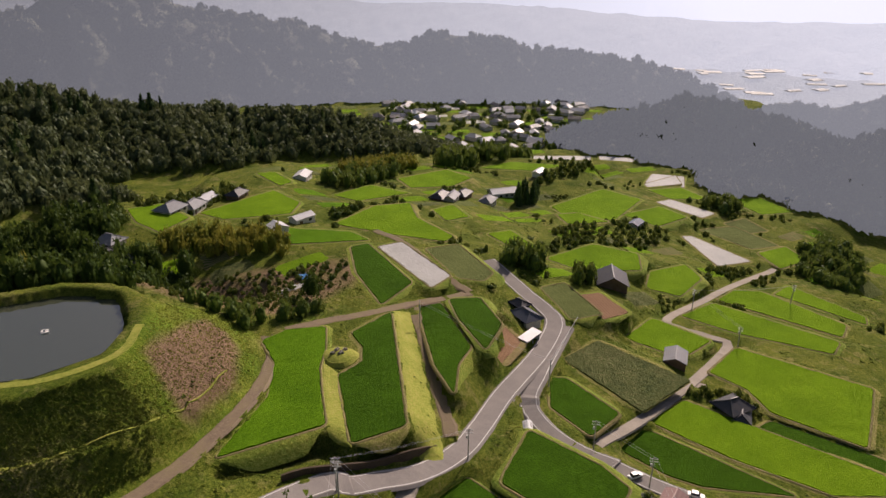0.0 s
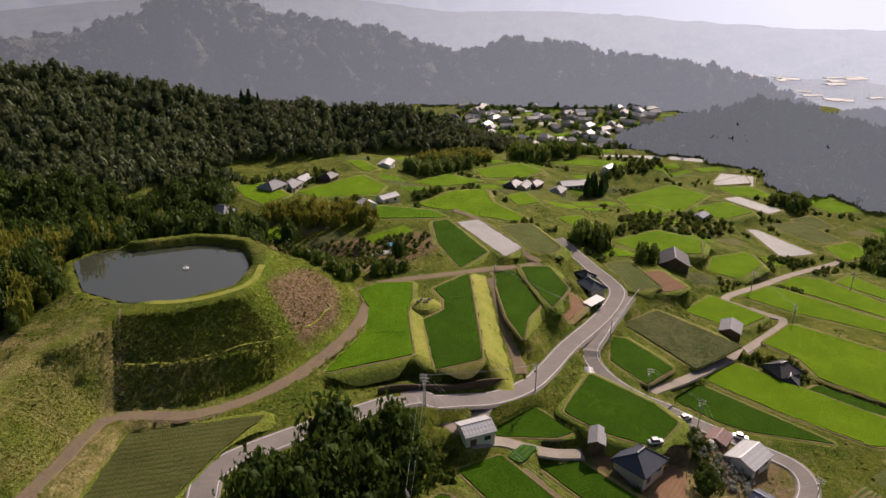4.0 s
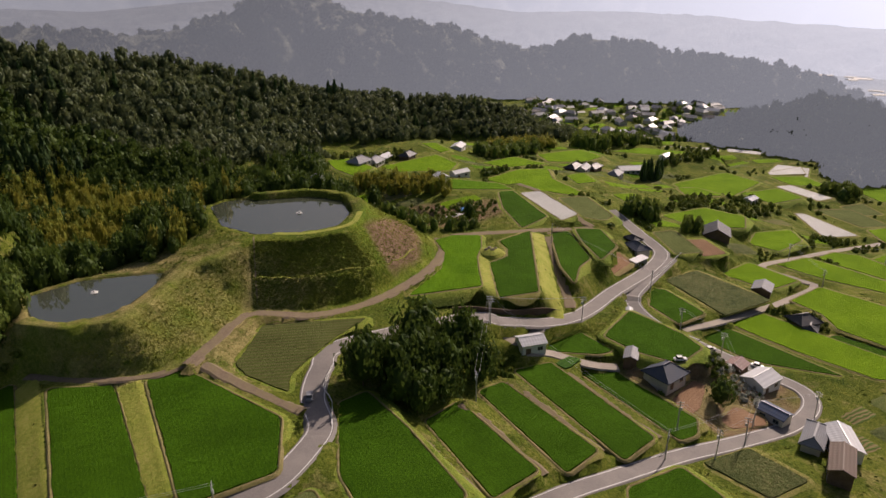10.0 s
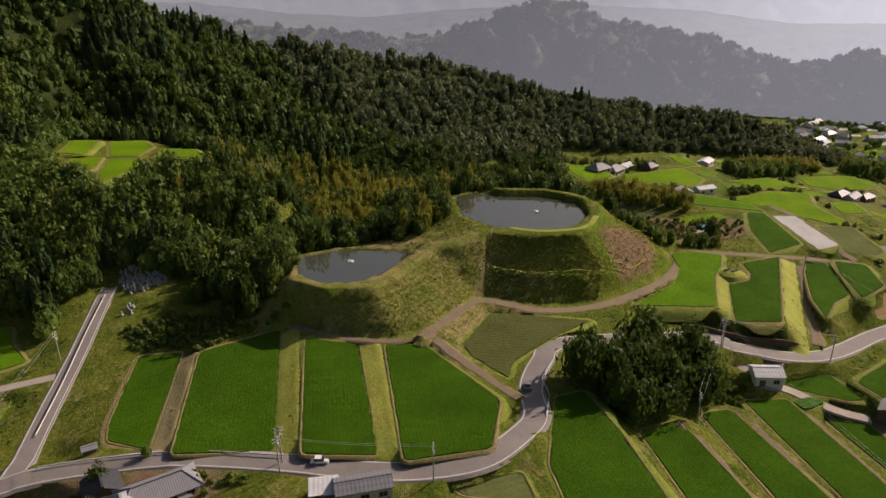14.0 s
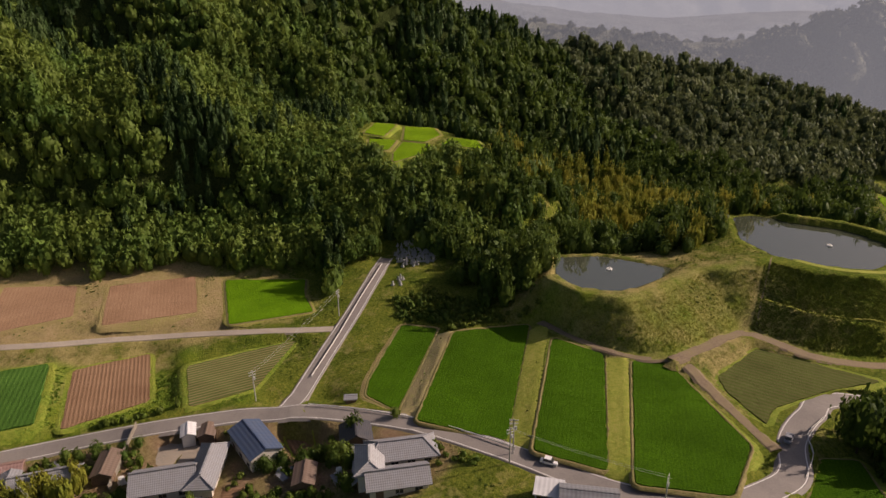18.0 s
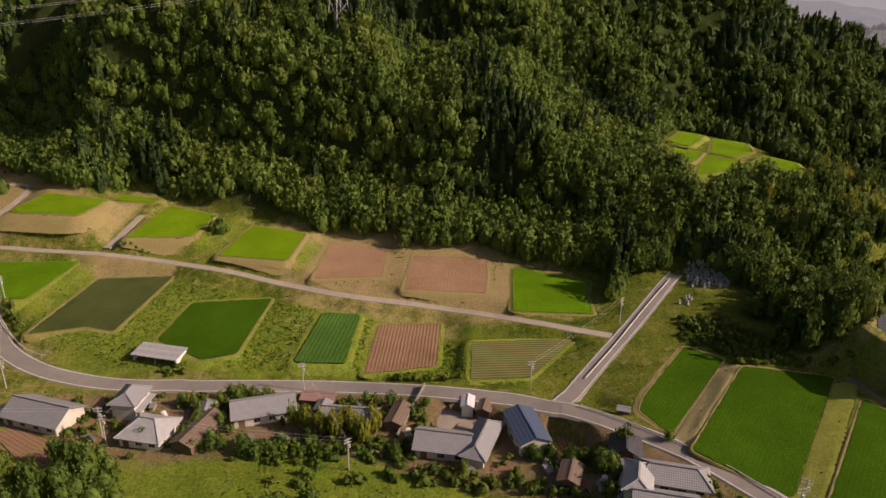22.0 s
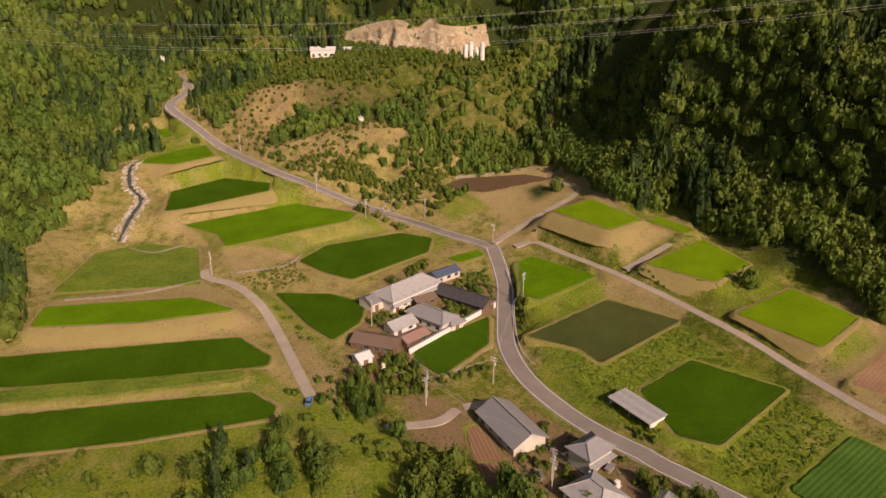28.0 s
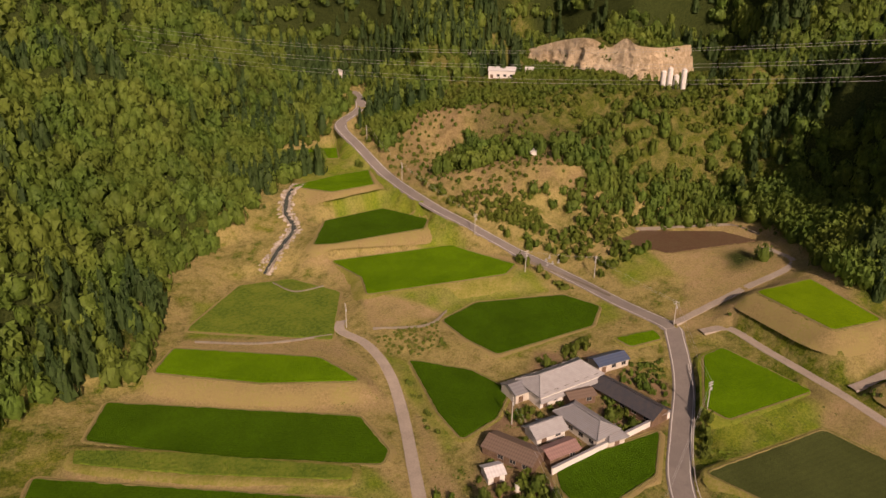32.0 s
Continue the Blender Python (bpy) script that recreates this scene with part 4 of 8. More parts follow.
def plot(kind, z, corners):
    """A slab of crop, soil or water on its terrace, with an uneven edge and its rows along the longest side."""
    name, label, category, thick = FIELD_WORDS[kind]
    turn = long_way(corners)
    if kind in ("mown", "tan"):
        corners = grown(corners, 0.9)
    ring = []
    rough = inset(corners, 0.9)
    if kind in ("mown", "tan"):
        return grass_strip(name, label, category, corners, turn, MAT[kind])
    for a, b in zip(rough, rough[1:] + rough[:1]):
        k = max(1, int((b - a).length / 1.6))
        ring += [a + (b - a) * (i / k) for i in range(k)]
    bm = bmesh.new()
    amount = 0.0 if kind == "water" else 0.22
    base, crown = [], []
    for k, p in enumerate(ring):
        j = Vector((random.uniform(-1, 1), random.uniform(-1, 1))) * amount
        base.append(bm.verts.new((p.x + j.x, p.y + j.y, z - 0.35)))
    for v in base:
        c = Vector((v.co.x, v.co.y, z + thick + random.uniform(-0.06, 0.06) * (thick > 0)))
        crown.append(bm.verts.new(c))
    for k in range(len(base)):
        bm.faces.new((base[k - 1], base[k], crown[k], crown[k - 1]))
    lid = bm.faces.new(crown)
    bmesh.ops.recalc_face_normals(bm, faces=bm.faces)
    uv = bm.loops.layers.uv.new("UVMap")
    c, s = math.cos(turn), math.sin(turn)
    for f in bm.faces:
        for l in f.loops:
            l[uv].uv = (-s * l.vert.co.x + c * l.vert.co.y, c * l.vert.co.x + s * l.vert.co.y)
    bmesh.ops.triangulate(bm, faces=[lid])
    me = bpy.data.meshes.new(name)
    bm.to_mesh(me)
    bm.free()
    me.materials.append(MAT[kind])
    ob = new(name, me)
    return tagged(ob, label, category, group="rice fields" if "rice" in kind else "", kind="structure" if kind == "water" else "")


DIKE_MAT = mixed("dike_grass", (0.15, 0.15, 0.045), (0.24, 0.21, 0.08), (0.30, 0.24, 0.11), 1.2, 0.1, 0.95, 0.6, 0.2)


def dike(ob, z, corners):
    """A low earth dike round a paddy."""
    ring = [Vector((p.x, p.y, z)) for p in inset(corners, 0.9)]
    mid = sum(ring, Vector()) / len(ring)
    n = len(ring)
    verts, faces = [], []
    for k in range(n):
        d = (ring[(k + 1) % n] - ring[k - 1])
        side = Vector((d.y, -d.x, 0)).normalized()
        if side.dot(ring[k] - mid) < 0:
            side = -side
        for o, h in ((0.05, -0.3), (0.15, 0.22), (0.65, 0.24), (1.15, -0.3)):
            q = ring[k] + side * o
            verts.append((q.x, q.y, z + h + random.uniform(-0.04, 0.04)))
    for k in range(n):
        a, b = 4 * k, 4 * ((k + 1) % n)
        faces += [(a + i, b + i, b + i + 1, a + i + 1) for i in range(3)]
    me = smooth(mesh_from("dike", verts, faces))
    me.materials.append(DIKE_MAT)
    d = new("dike", me)
    d.parent = ob


BANK_MAT = [mixed("bank_green", (0.12, 0.20, 0.018), (0.24, 0.32, 0.035), (0.33, 0.35, 0.06), 1.3, 0.1, 0.95, 0.8, 0.3),
            mixed("bank_dry", (0.27, 0.22, 0.085), (0.40, 0.31, 0.15), (0.30, 0.29, 0.08), 1.3, 0.12, 0.95, 0.8, 0.3),
            mixed("bank_mixed", (0.17, 0.20, 0.03), (0.28, 0.28, 0.06), (0.37, 0.31, 0.12), 1.3, 0.15, 0.95, 0.8, 0.3)]
BOXES = [(min(p[0] for p in c), max(p[0] for p in c), min(p[1] for p in c), max(p[1] for p in c), c) for _, _, c in FIELDS]


def bank(ob, z, corners, mat, reach):
    """The mown side slopes of a terrace, laid on the ground from the field's edge outwards."""
    ring = []
    rough = inset(corners, 0.9)
    for a, b in zip(rough, rough[1:] + rough[:1]):
        k = max(1, int((b - a).length / 1.5))
        ring += [a + (b - a) * (i / k) for i in range(k)]
    n = len(ring)
    area = sum(ring[k - 1].x * ring[k].y - ring[k].x * ring[k - 1].y for k in range(n))
    sides = []
    for k in range(n):
        d = ring[(k + 1) % n] - ring[k - 1]
        s = Vector((d.y, -d.x)).normalized()
        sides.append(s if area > 0 else -s)
    tips = np.array([[r.x + s.x * reach, r.y + s.y * reach] for r, s in zip(ring, sides)])
    gap = np.full(n, 1e9)
    x0, x1, y0, y1 = tips[:, 0].min(), tips[:, 0].max(), tips[:, 1].min(), tips[:, 1].max()
    base = np.array([[r.x, r.y] for r in ring])
    for bx0, bx1, by0, by1, c in BOXES:
        if c is not corners and bx0 < x1 + 2 and bx1 > x0 - 2 and by0 < y1 + 2 and by1 > y0 - 2:
            gap = np.minimum(gap, poly_dist(base[:, 0], base[:, 1], c) - 0.3)
    for _, kind, width, nodes in WAYS:
        if kind not in ("pin", "thread"):
            gap = np.minimum(gap, ways_dist(base[:, 0], base[:, 1], nodes)[0] - width / 2 - 0.8)
    # the even slope runs down until it meets the ground or the next field
    far, open_ = np.full(n, 0.3), np.ones(n, bool)
    out_way = np.array([[v.x, v.y] for v in sides])
    for r in np.arange(0.5, reach + 0.1, 0.4):
        q = base + out_way * r
        open_ &= (z + 0.1 - 0.8 * max(r - 1.7, 0) > ground_z(q[:, 0], q[:, 1]) - 0.12) & (r < np.maximum(gap * 0.85, 0.4))
        far = np.where(open_, r, far)
    far = (np.roll(far, 1) + 2 * far + np.roll(far, -1)) / 4
    verts, faces = [], []
    for k in range(n):
        for u in (0.0, 0.3, 0.65, 1.0):
            r = 0.1 + far[k] * u
            q = ring[k] + sides[k] * r
            verts.append((q.x, q.y, max(z + 0.1 - 0.8 * max(r - 1.7, 0), float(ground_z(q.x, q.y)) + 0.06) + random.uniform(-0.04, 0.04) - 0.2 * (u == 1.0)))
    for k in range(n):
        a, b = 4 * k, 4 * ((k + 1) % n)
        faces += [(a + i, b + i, b + i + 1, a + i + 1) for i in range(3)]
    me = mesh_from("bank", verts, faces)
    me.materials.append(mat)
    d = new("bank", me)
    d.parent = ob


rng = np.random.default_rng(7)
for kind, z, corners in FIELDS:
    ob = plot(kind, z, corners)
    if kind not in ("water", "mud", "mown", "tan", "yard"):
        south = corners[0][1] < 30
        pick = 1 if kind == "soil" else 0 if kind in ("leafy", "soil_row", "crop") else random.choice((1, 1, 2, 1) if corners[0][1] < -220 else (0, 2, 1) if south else (0, 0, 2))
        bank(ob, z, corners, BANK_MAT[pick], 8.0 if south else 5.0)
    if kind in ("rice", "rice_mid", "rice_light", "pale", "pale_dark", "film"):
        dike(ob, z, corners)


# ---- roads, lanes and tracks ----
WAY_WORDS = {"asphalt": "worn grey asphalt country road with white edge lines", "concrete": "pale concrete farm lane between the fields", "dirt": "brown dirt track along the grass banks"}


def smooth_line(nodes, step=2.0):
    """A Catmull-Rom line through the nodes."""
    pts = [Vector(p) for p in nodes]
    pts = [pts[0] * 2 - pts[1]] + pts + [pts[-1] * 2 - pts[-2]]
    res = []
    for a, b, c, d in zip(pts, pts[1:], pts[2:], pts[3:]):
        k = max(2, int((c - b).length / step))
        for i in range(k):
            t = i / k
            res.append(0.5 * (2 * b + (c - a) * t + (2 * a - 5 * b + 4 * c - d) * t * t + (3 * b - a - 3 * c + d) * t ** 3))
    return res + [pts[-2]]


def ribbon(name, line, left, right, lift, mat, thick=0.25, ragged=0.0, shoulder=0.0):
    verts, faces = [], []
    for k, p in enumerate(line):
        d = (line[min(k + 1, len(line) - 1)] - line[max(k - 1, 0)])
        side = Vector((-d.y, d.x, 0)).normalized()
        l, r = left + random.uniform(-1, 1) * ragged, right + random.uniform(-1, 1) * ragged
        a, b = p + side * l, p + side * r
        z = p.z + lift
        out_a, out_b = a + side * shoulder, b - side * shoulder
        verts += [(out_a.x, out_a.y, z - thick), (a.x, a.y, z), (b.x, b.y, z), (out_b.x, out_b.y, z - thick)]
    for k in range(len(line) - 1):
        q = 4 * k
        faces += [(q, q + 4, q + 5, q + 1), (q + 1, q + 5, q + 6, q + 2), (q + 2, q + 6, q + 7, q + 3)]
    me = smooth(mesh_from(name, verts, faces), False)
    me.materials.append(mat)
    return new(name, me)


def draped(line, width):
    """The line laid evenly on the ground sheet, clear of it from edge to edge."""
    high = []
    for k, p in enumerate(line):
        d = line[min(k + 1, len(line) - 1)] - line[max(k - 1, 0)]
        side = Vector((-d.y, d.x, 0)).normalized() * (width / 2)
        mid = float(ground_z(p.x, p.y))
        high.append(mid + (0.5 if width > 3.1 else 0.15) * max(0, max(float(ground_z(q.x, q.y)) for q in (p + side, p - side)) - mid))
    top = high
    even = [sum(top[max(0, k - 3):k + 4]) / len(top[max(0, k - 3):k + 4]) for k in range(len(top))]
    return [Vector((p.x, p.y, max(a, b - 0.15))) for p, a, b in zip(line, even, high)]


SMOOTH = {}
for order, (name, kind, width, nodes) in enumerate(WAYS):
    if kind in ("rim", "pin", "thread"):
        continue
    line = draped(smooth_line(nodes), width)
    SMOOTH[name] = line
    lift = {"asphalt": 0.16, "concrete": 0.12, "dirt": 0.08}[kind] + 0.006 * (order % 5)
    road = tagged(ribbon("road" if kind == "asphalt" else "path", line, width / 2, -width / 2, lift, MAT[kind], 0.3 if kind == "dirt" else 0.45, 0.25 if kind == "dirt" else 0.05, 0.7 if width > 4.5 or kind == "dirt" else 0.3), WAY_WORDS[kind], "road" if kind == "asphalt" else "path", kind="structure")
    if kind == "asphalt":
        for s in (1, -1):
            mark = ribbon("edge_line", line, s * (width / 2 - 0.28), s * (width / 2 - 0.48), lift + 0.012, MAT["line"], 0.008)
            mark.parent = road

# ---- trees ----
def leaf_material(name, dark, light, warm, rough=0.6):
    m = material(name, rough)
    out(m).inputs["Specular IOR Level"].default_value = 0.12
    n = m.node_tree.nodes.new("ShaderNodeNewGeometry")
    big = speckle(m, 0.05, 2, 0.5)
    fine = speckle(m, 1.1, 4, 0.7, 0.38, 0.62)
    # each tree has its own tint; leaves vary within it
    c = blend(m, factor(m, "tint"), blend(m, n.outputs["Random Per Island"], dark, [0.55 * a + 0.45 * b for a, b in zip(dark, light)]), blend(m, n.outputs["Random Per Island"], [0.6 * a + 0.4 * b for a, b in zip(dark, light)], [1.15 * b for b in light]))
    c = blend(m, fine, blend(m, 0.4, c, [0.8 * v for v in dark]), blend(m, 0.3, c, [1.35 * v for v in light]))
    c = blend(m, big, c, blend(m, 0.4, c, warm))
    wire(m, c, out(m).inputs["Base Color"])
    # thin leaves let part of the sun through
    thin = node(m, "ShaderNodeBsdfTranslucent")
    wire(m, blend(m, 0.6, c, warm), thin.inputs["Color"])
    both = node(m, "ShaderNodeMixShader", Fac=0.26)
    wire(m, out(m).outputs[0], both.inputs[1])
    wire(m, thin.outputs[0], both.inputs[2])
    wire(m, both.outputs[0], m.node_tree.nodes["Material Output"].inputs["Surface"])
    return m


LEAF = {
    "silver": leaf_material("silver_leaves", (0.22, 0.24, 0.19), (0.48, 0.49, 0.43), (0.42, 0.42, 0.34)),
    "evergreen": leaf_material("evergreen_leaves", (0.016, 0.038, 0.009), (0.075, 0.13, 0.02), (0.12, 0.17, 0.03)),
    "broad": leaf_material("broad_leaves", (0.026, 0.060, 0.013), (0.125, 0.215, 0.038), (0.21, 0.25, 0.045)),
    "cedar": leaf_material("cedar_needles", (0.016, 0.042, 0.016), (0.06, 0.11, 0.032), (0.08, 0.12, 0.032)),
    "bamboo": leaf_material("bamboo_leaves", (0.055, 0.105, 0.013), (0.23, 0.28, 0.036), (0.42, 0.35, 0.06)),
    "shrub": leaf_material("shrub_leaves", (0.038, 0.08, 0.012), (0.115, 0.18, 0.028), (0.17, 0.18, 0.035)),
}
bark = mixed("bark", (0.07, 0.05, 0.035), (0.12, 0.09, 0.06), (0.10, 0.08, 0.06), 2.0, 0.3, 0.95, 0.8, 0.1)


def crown_proto(kind, count, leaf, seed, jitter=0.4):
    """Verts and triangles of a crown one metre in radius and height, foot at z = 0: leaf clumps on an uneven body."""
    r = np.random.default_rng(seed)
    if kind == "cedar":
        h = r.random(count) ** 0.8
        ang = r.random(count) * 2 * np.pi
        rad = (1 - h) * 0.85 * (0.75 + 0.35 * r.random(count)) + 0.04
        cen = np.stack([rad * np.cos(ang), rad * np.sin(ang), 0.1 + 0.9 * h], 1)
    else:
        n = 13
        out_, turn = 0.72 * np.sqrt(r.random(n)), r.random(n) * 2 * np.pi
        dome = 0.66 if kind == "broad" else 0.74
        lobes = np.stack([out_ * np.cos(turn), out_ * np.sin(turn), dome - 0.8 * out_ ** 2 + r.uniform(-0.12, 0.12, n)], 1)
        size = r.uniform(0.22, 0.42, n)
        pick = r.integers(0, n, count)
        way = r.normal(size=(count, 3))
        way /= np.linalg.norm(way, axis=1)[:, None]
        cen = lobes[pick] + way * size[pick][:, None] * r.uniform(0.8, 1.08, (count, 1)) * [1, 1, 0.85]
    mid = np.array([0, 0, 0.35])
    nor = cen - mid
    nor /= np.linalg.norm(nor, axis=1)[:, None] + 1e-9
    nor = nor + r.normal(size=nor.shape) * jitter
    nor /= np.linalg.norm(nor, axis=1)[:, None]
    u = np.cross(nor, r.normal(size=nor.shape))
    u /= np.linalg.norm(u, axis=1)[:, None]
    v = np.cross(nor, u)
    s = leaf * r.uniform(0.6, 1.25, (count, 1))
    s = s * 1.3
    lift = nor * s * 0.3
    leaf3 = np.stack([cen - u * s - lift, cen + u * s * 0.55 + v * s * 0.8, cen + u * s * 0.55 - v * s * 0.8], 1)
    verts = leaf3.reshape(-1, 3)
    tris = np.arange(count)[:, None] * 3 + [0, 1, 2]
    # a dark inner body closes the crown
    n = 6
    ring = []
    for z, w in ((0.04, 0.36), (0.28, 0.56), (0.52, 0.46), (0.72, 0.14)):
        if kind == "cedar":
            w = 0.62 * (1.02 - z)
        for i in range(n):
            a = 2 * np.pi * i / n
            ring.append((w * np.cos(a), w * np.sin(a), z))
    b0 = len(verts)
    body = []
    for j in range(3):
        for i in range(n):
            p, q = b0 + j * n + i, b0 + j * n + (i + 1) % n
            body += [(p, q, q + n), (p, q + n, p + n)]
    for i in range(1, n - 1):
        body.append((b0 + 3 * n, b0 + 3 * n + i, b0 + 3 * n + i + 1))
    return np.concatenate([verts, ring]), np.concatenate([tris, body])


TINT = []


def scatter(protos, spots, sizes, heights):
    """One mesh from many scaled, turned copies."""
    vs, ts, base = [], [], 0
    TINT.clear()
    turn = rng.random(len(spots)) * 2 * np.pi
    for k, (p, r, h, a) in enumerate(zip(spots, sizes, heights, turn)):
        v, t = protos[k % len(protos)]
        c, s = np.cos(a), np.sin(a)
        w = np.stack([(v[:, 0] * c - v[:, 1] * s) * r + p[0], (v[:, 0] * s + v[:, 1] * c) * r + p[1], v[:, 2] * h + p[2]], 1)
        vs.append(w)
        TINT.append(np.full(len(v), np.clip(0.5 + 0.42 * float(waves(p[0], p[1], 24, 2)) + rng.uniform(-0.3, 0.3), 0, 1)))
        ts.append(t + base)
        base += len(v)
    return np.concatenate(vs), np.concatenate(ts)


def wood(name, kind, spots, sizes, heights, protos, label):
    v, t = scatter(protos, spots, sizes, heights)
    me = mesh_from(name, v, t)
    attribute(me, "tint", np.concatenate(TINT))
    me.materials.append(LEAF[kind])
    return tagged(new(name, me), label, "trees", kind="stuff")


def sown(x0, x1, y0, y1, gap, keep):
    """Places on a shaken grid where keep(x, y, near, hill) holds, on the ground."""
    x, y = np.meshgrid(np.arange(x0, x1, gap), np.arange(y0, y1, gap), indexing="ij")
    x = (x + rng.uniform(-0.45, 0.45, x.shape) * gap).ravel()
    y = (y + rng.uniform(-0.45, 0.45, y.shape) * gap).ravel()
    z, near, hill = land(x, y)
    ok = keep(x, y, near, hill)
    return np.stack([x, y, ground_z(x, y)], 1)[ok]


def seen_side(p):
    """Places on slopes that face the valley; the far sides of the hills stay bare."""
    step = 8.0
    sx = (ground_z(p[:, 0] + step, p[:, 1]) - ground_z(p[:, 0] - step, p[:, 1])) / (2 * step)
    sy = (ground_z(p[:, 0], p[:, 1] + step) - ground_z(p[:, 0], p[:, 1] - step)) / (2 * step)
    faces = np.zeros(len(p), bool)
    for eye in ((-15.0, -70.0, 118.0), (-90.0, -95.0, 112.0)):
        to = np.array(eye) - p
        faces |= (-sx * to[:, 0] - sy * to[:, 1] + to[:, 2]) / np.linalg.norm(to, axis=1) > -0.05
    return p[faces]


NEAR_BROAD = [crown_proto("broad", 165, 0.112, s) for s in (1, 2, 3, 11)]
BIG_BROAD = [crown_proto("broad", 430, 0.07, s, 0.5) for s in (41, 42, 43)]
NEAR_CEDAR = [crown_proto("cedar", 150, 0.12, s) for s in (4, 5)]
MID_BROAD = [crown_proto("broad", 74, 0.165, s) for s in (6, 7, 8)]
MID_CEDAR = [crown_proto("cedar", 60, 0.18, s) for s in (9, 10)]


def mixed_wood(name, spots, near, cedar_share, label, size=(3.2, 6.6), tall=(6.5, 11.5), leaves="broad"):
    spots = seen_side(spots)
    n = len(spots)
    patch = waves(spots[:, 0], spots[:, 1], 33, 9) * 0.5 + 0.5 + rng.uniform(-0.18, 0.18, n)
    cedar = patch < cedar_share
    for kind, pick, protos in (("broad", ~cedar, NEAR_BROAD if near else MID_BROAD), ("cedar", cedar, NEAR_CEDAR if near else MID_CEDAR)):
        s = spots[pick]
        if not len(s):
            continue
        r = rng.uniform(*size, len(s)) * (0.72 if kind == "cedar" else 1)
        h = (tall[0] + (tall[1] - tall[0]) * ((r / r.max()) ** 1.5 * 0.6 + 0.4 * rng.random(len(s)))) * (1.3 if kind == "cedar" else 1)
        wood(name, leaves if kind == "broad" else kind, s - [0, 0, 1.0], r, h, protos, label)


def window(x, y, x0, x1, y0, y1):
    return (x > x0) & (x < x1) & (y > y0) & (y < y1)


QUARRY = [(-425, -424), (-424, -396), (-421, -367), (-423, -348), (-420, -338), (-427, -329), (-457, -329), (-449, -302), (-405, -302), (-385, -335), (-372, -350), (-372, -395), (-400, -420)]
# distance haze is put into these leaves as greyer greens
LEAF["far"] = leaf_material("hazed_ridge_leaves", (0.036, 0.058, 0.028), (0.125, 0.165, 0.068), (0.17, 0.19, 0.075))
mixed_wood("forest", sown(-385, -175, -250, 95, 4.0, lambda x, y, n, h: ((y > -215) | ((h > 8) & (x < -340) & ((x + 300) * 0.3 + y > -258))) & (h > 3) & (n > 6) & (np.hypot(x + 288, y + 112) > 13) & (x > -385 + 0.2 * (y + 60))), True, 0.3, "dense green mixed forest on a steep hillside")
mixed_wood("forest", sown(-560, -330, -240, 95, 5.0, lambda x, y, n, h: ((y > -215) | ((x + 300) * 0.3 + y > -258)) & (h > 3) & (n > 6) & (x <= -385 + 0.2 * (y + 60))), False, 0.3, "mixed forest on the hill crest")
mixed_wood("forest", sown(-640, -230, -720, -215, 5.3, lambda x, y, n, h: (h > 18) & (n > 6) & ~window(x, y, -372, -285, -350, -268) & ~((x + 300) * 0.3 + y > -255) & (poly_dist(x, y, QUARRY) > 7) & ~window(x, y, -405, -285, -402, -268) & (np.hypot(x + 319, y + 491) > 13)), False, 0.42, "mixed cedar and broadleaf forest on the mountain slope")
mixed_wood("forest", sown(-330, 40, -640, -270, 5.2, lambda x, y, n, h: (h > 1.5) & (n > 5) & (x > -300 - 0.3 * (y + 400)) & (x < -40 + 0.15 * (y + 113))), False, 0.25, "sunlit mixed forest on the slope beside the terraces")
# the dark evergreen tint paints the shade that lies on this hillside
mixed_wood("forest", sown(-620, -190, 90, 560, 6.2, lambda x, y, n, h: (h > 3) & (n > 8) & (y < 260)), False, 0.34, "forested hillside behind the reservoir with shade put into its leaves", leaves="evergreen")
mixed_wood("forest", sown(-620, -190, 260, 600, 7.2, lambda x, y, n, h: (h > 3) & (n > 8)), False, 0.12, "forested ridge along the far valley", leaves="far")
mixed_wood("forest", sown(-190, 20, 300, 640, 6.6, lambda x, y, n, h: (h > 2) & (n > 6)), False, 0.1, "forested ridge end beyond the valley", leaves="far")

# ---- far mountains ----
def haze_glow_material(name, base, glow, strength):
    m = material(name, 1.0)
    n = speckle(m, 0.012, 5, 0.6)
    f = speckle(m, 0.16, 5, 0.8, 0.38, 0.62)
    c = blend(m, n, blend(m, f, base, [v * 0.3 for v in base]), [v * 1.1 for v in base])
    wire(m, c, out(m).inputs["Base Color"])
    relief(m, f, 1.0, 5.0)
    # emission stands for sunlit mist over the backdrop, stronger towards the sun's side
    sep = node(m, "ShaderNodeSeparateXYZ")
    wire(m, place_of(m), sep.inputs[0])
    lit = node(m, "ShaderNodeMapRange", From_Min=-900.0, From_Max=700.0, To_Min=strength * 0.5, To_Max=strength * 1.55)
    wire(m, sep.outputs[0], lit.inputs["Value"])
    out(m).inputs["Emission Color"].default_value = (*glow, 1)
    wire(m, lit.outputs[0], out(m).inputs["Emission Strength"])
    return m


HAZE_CROWN = [crown_proto("broad", 16, 0.36, s, 0.2) for s in (51, 52, 53)]
EYE = (0.0, -45.0, 107.4)           # the middle of the flight, from which bearings are given


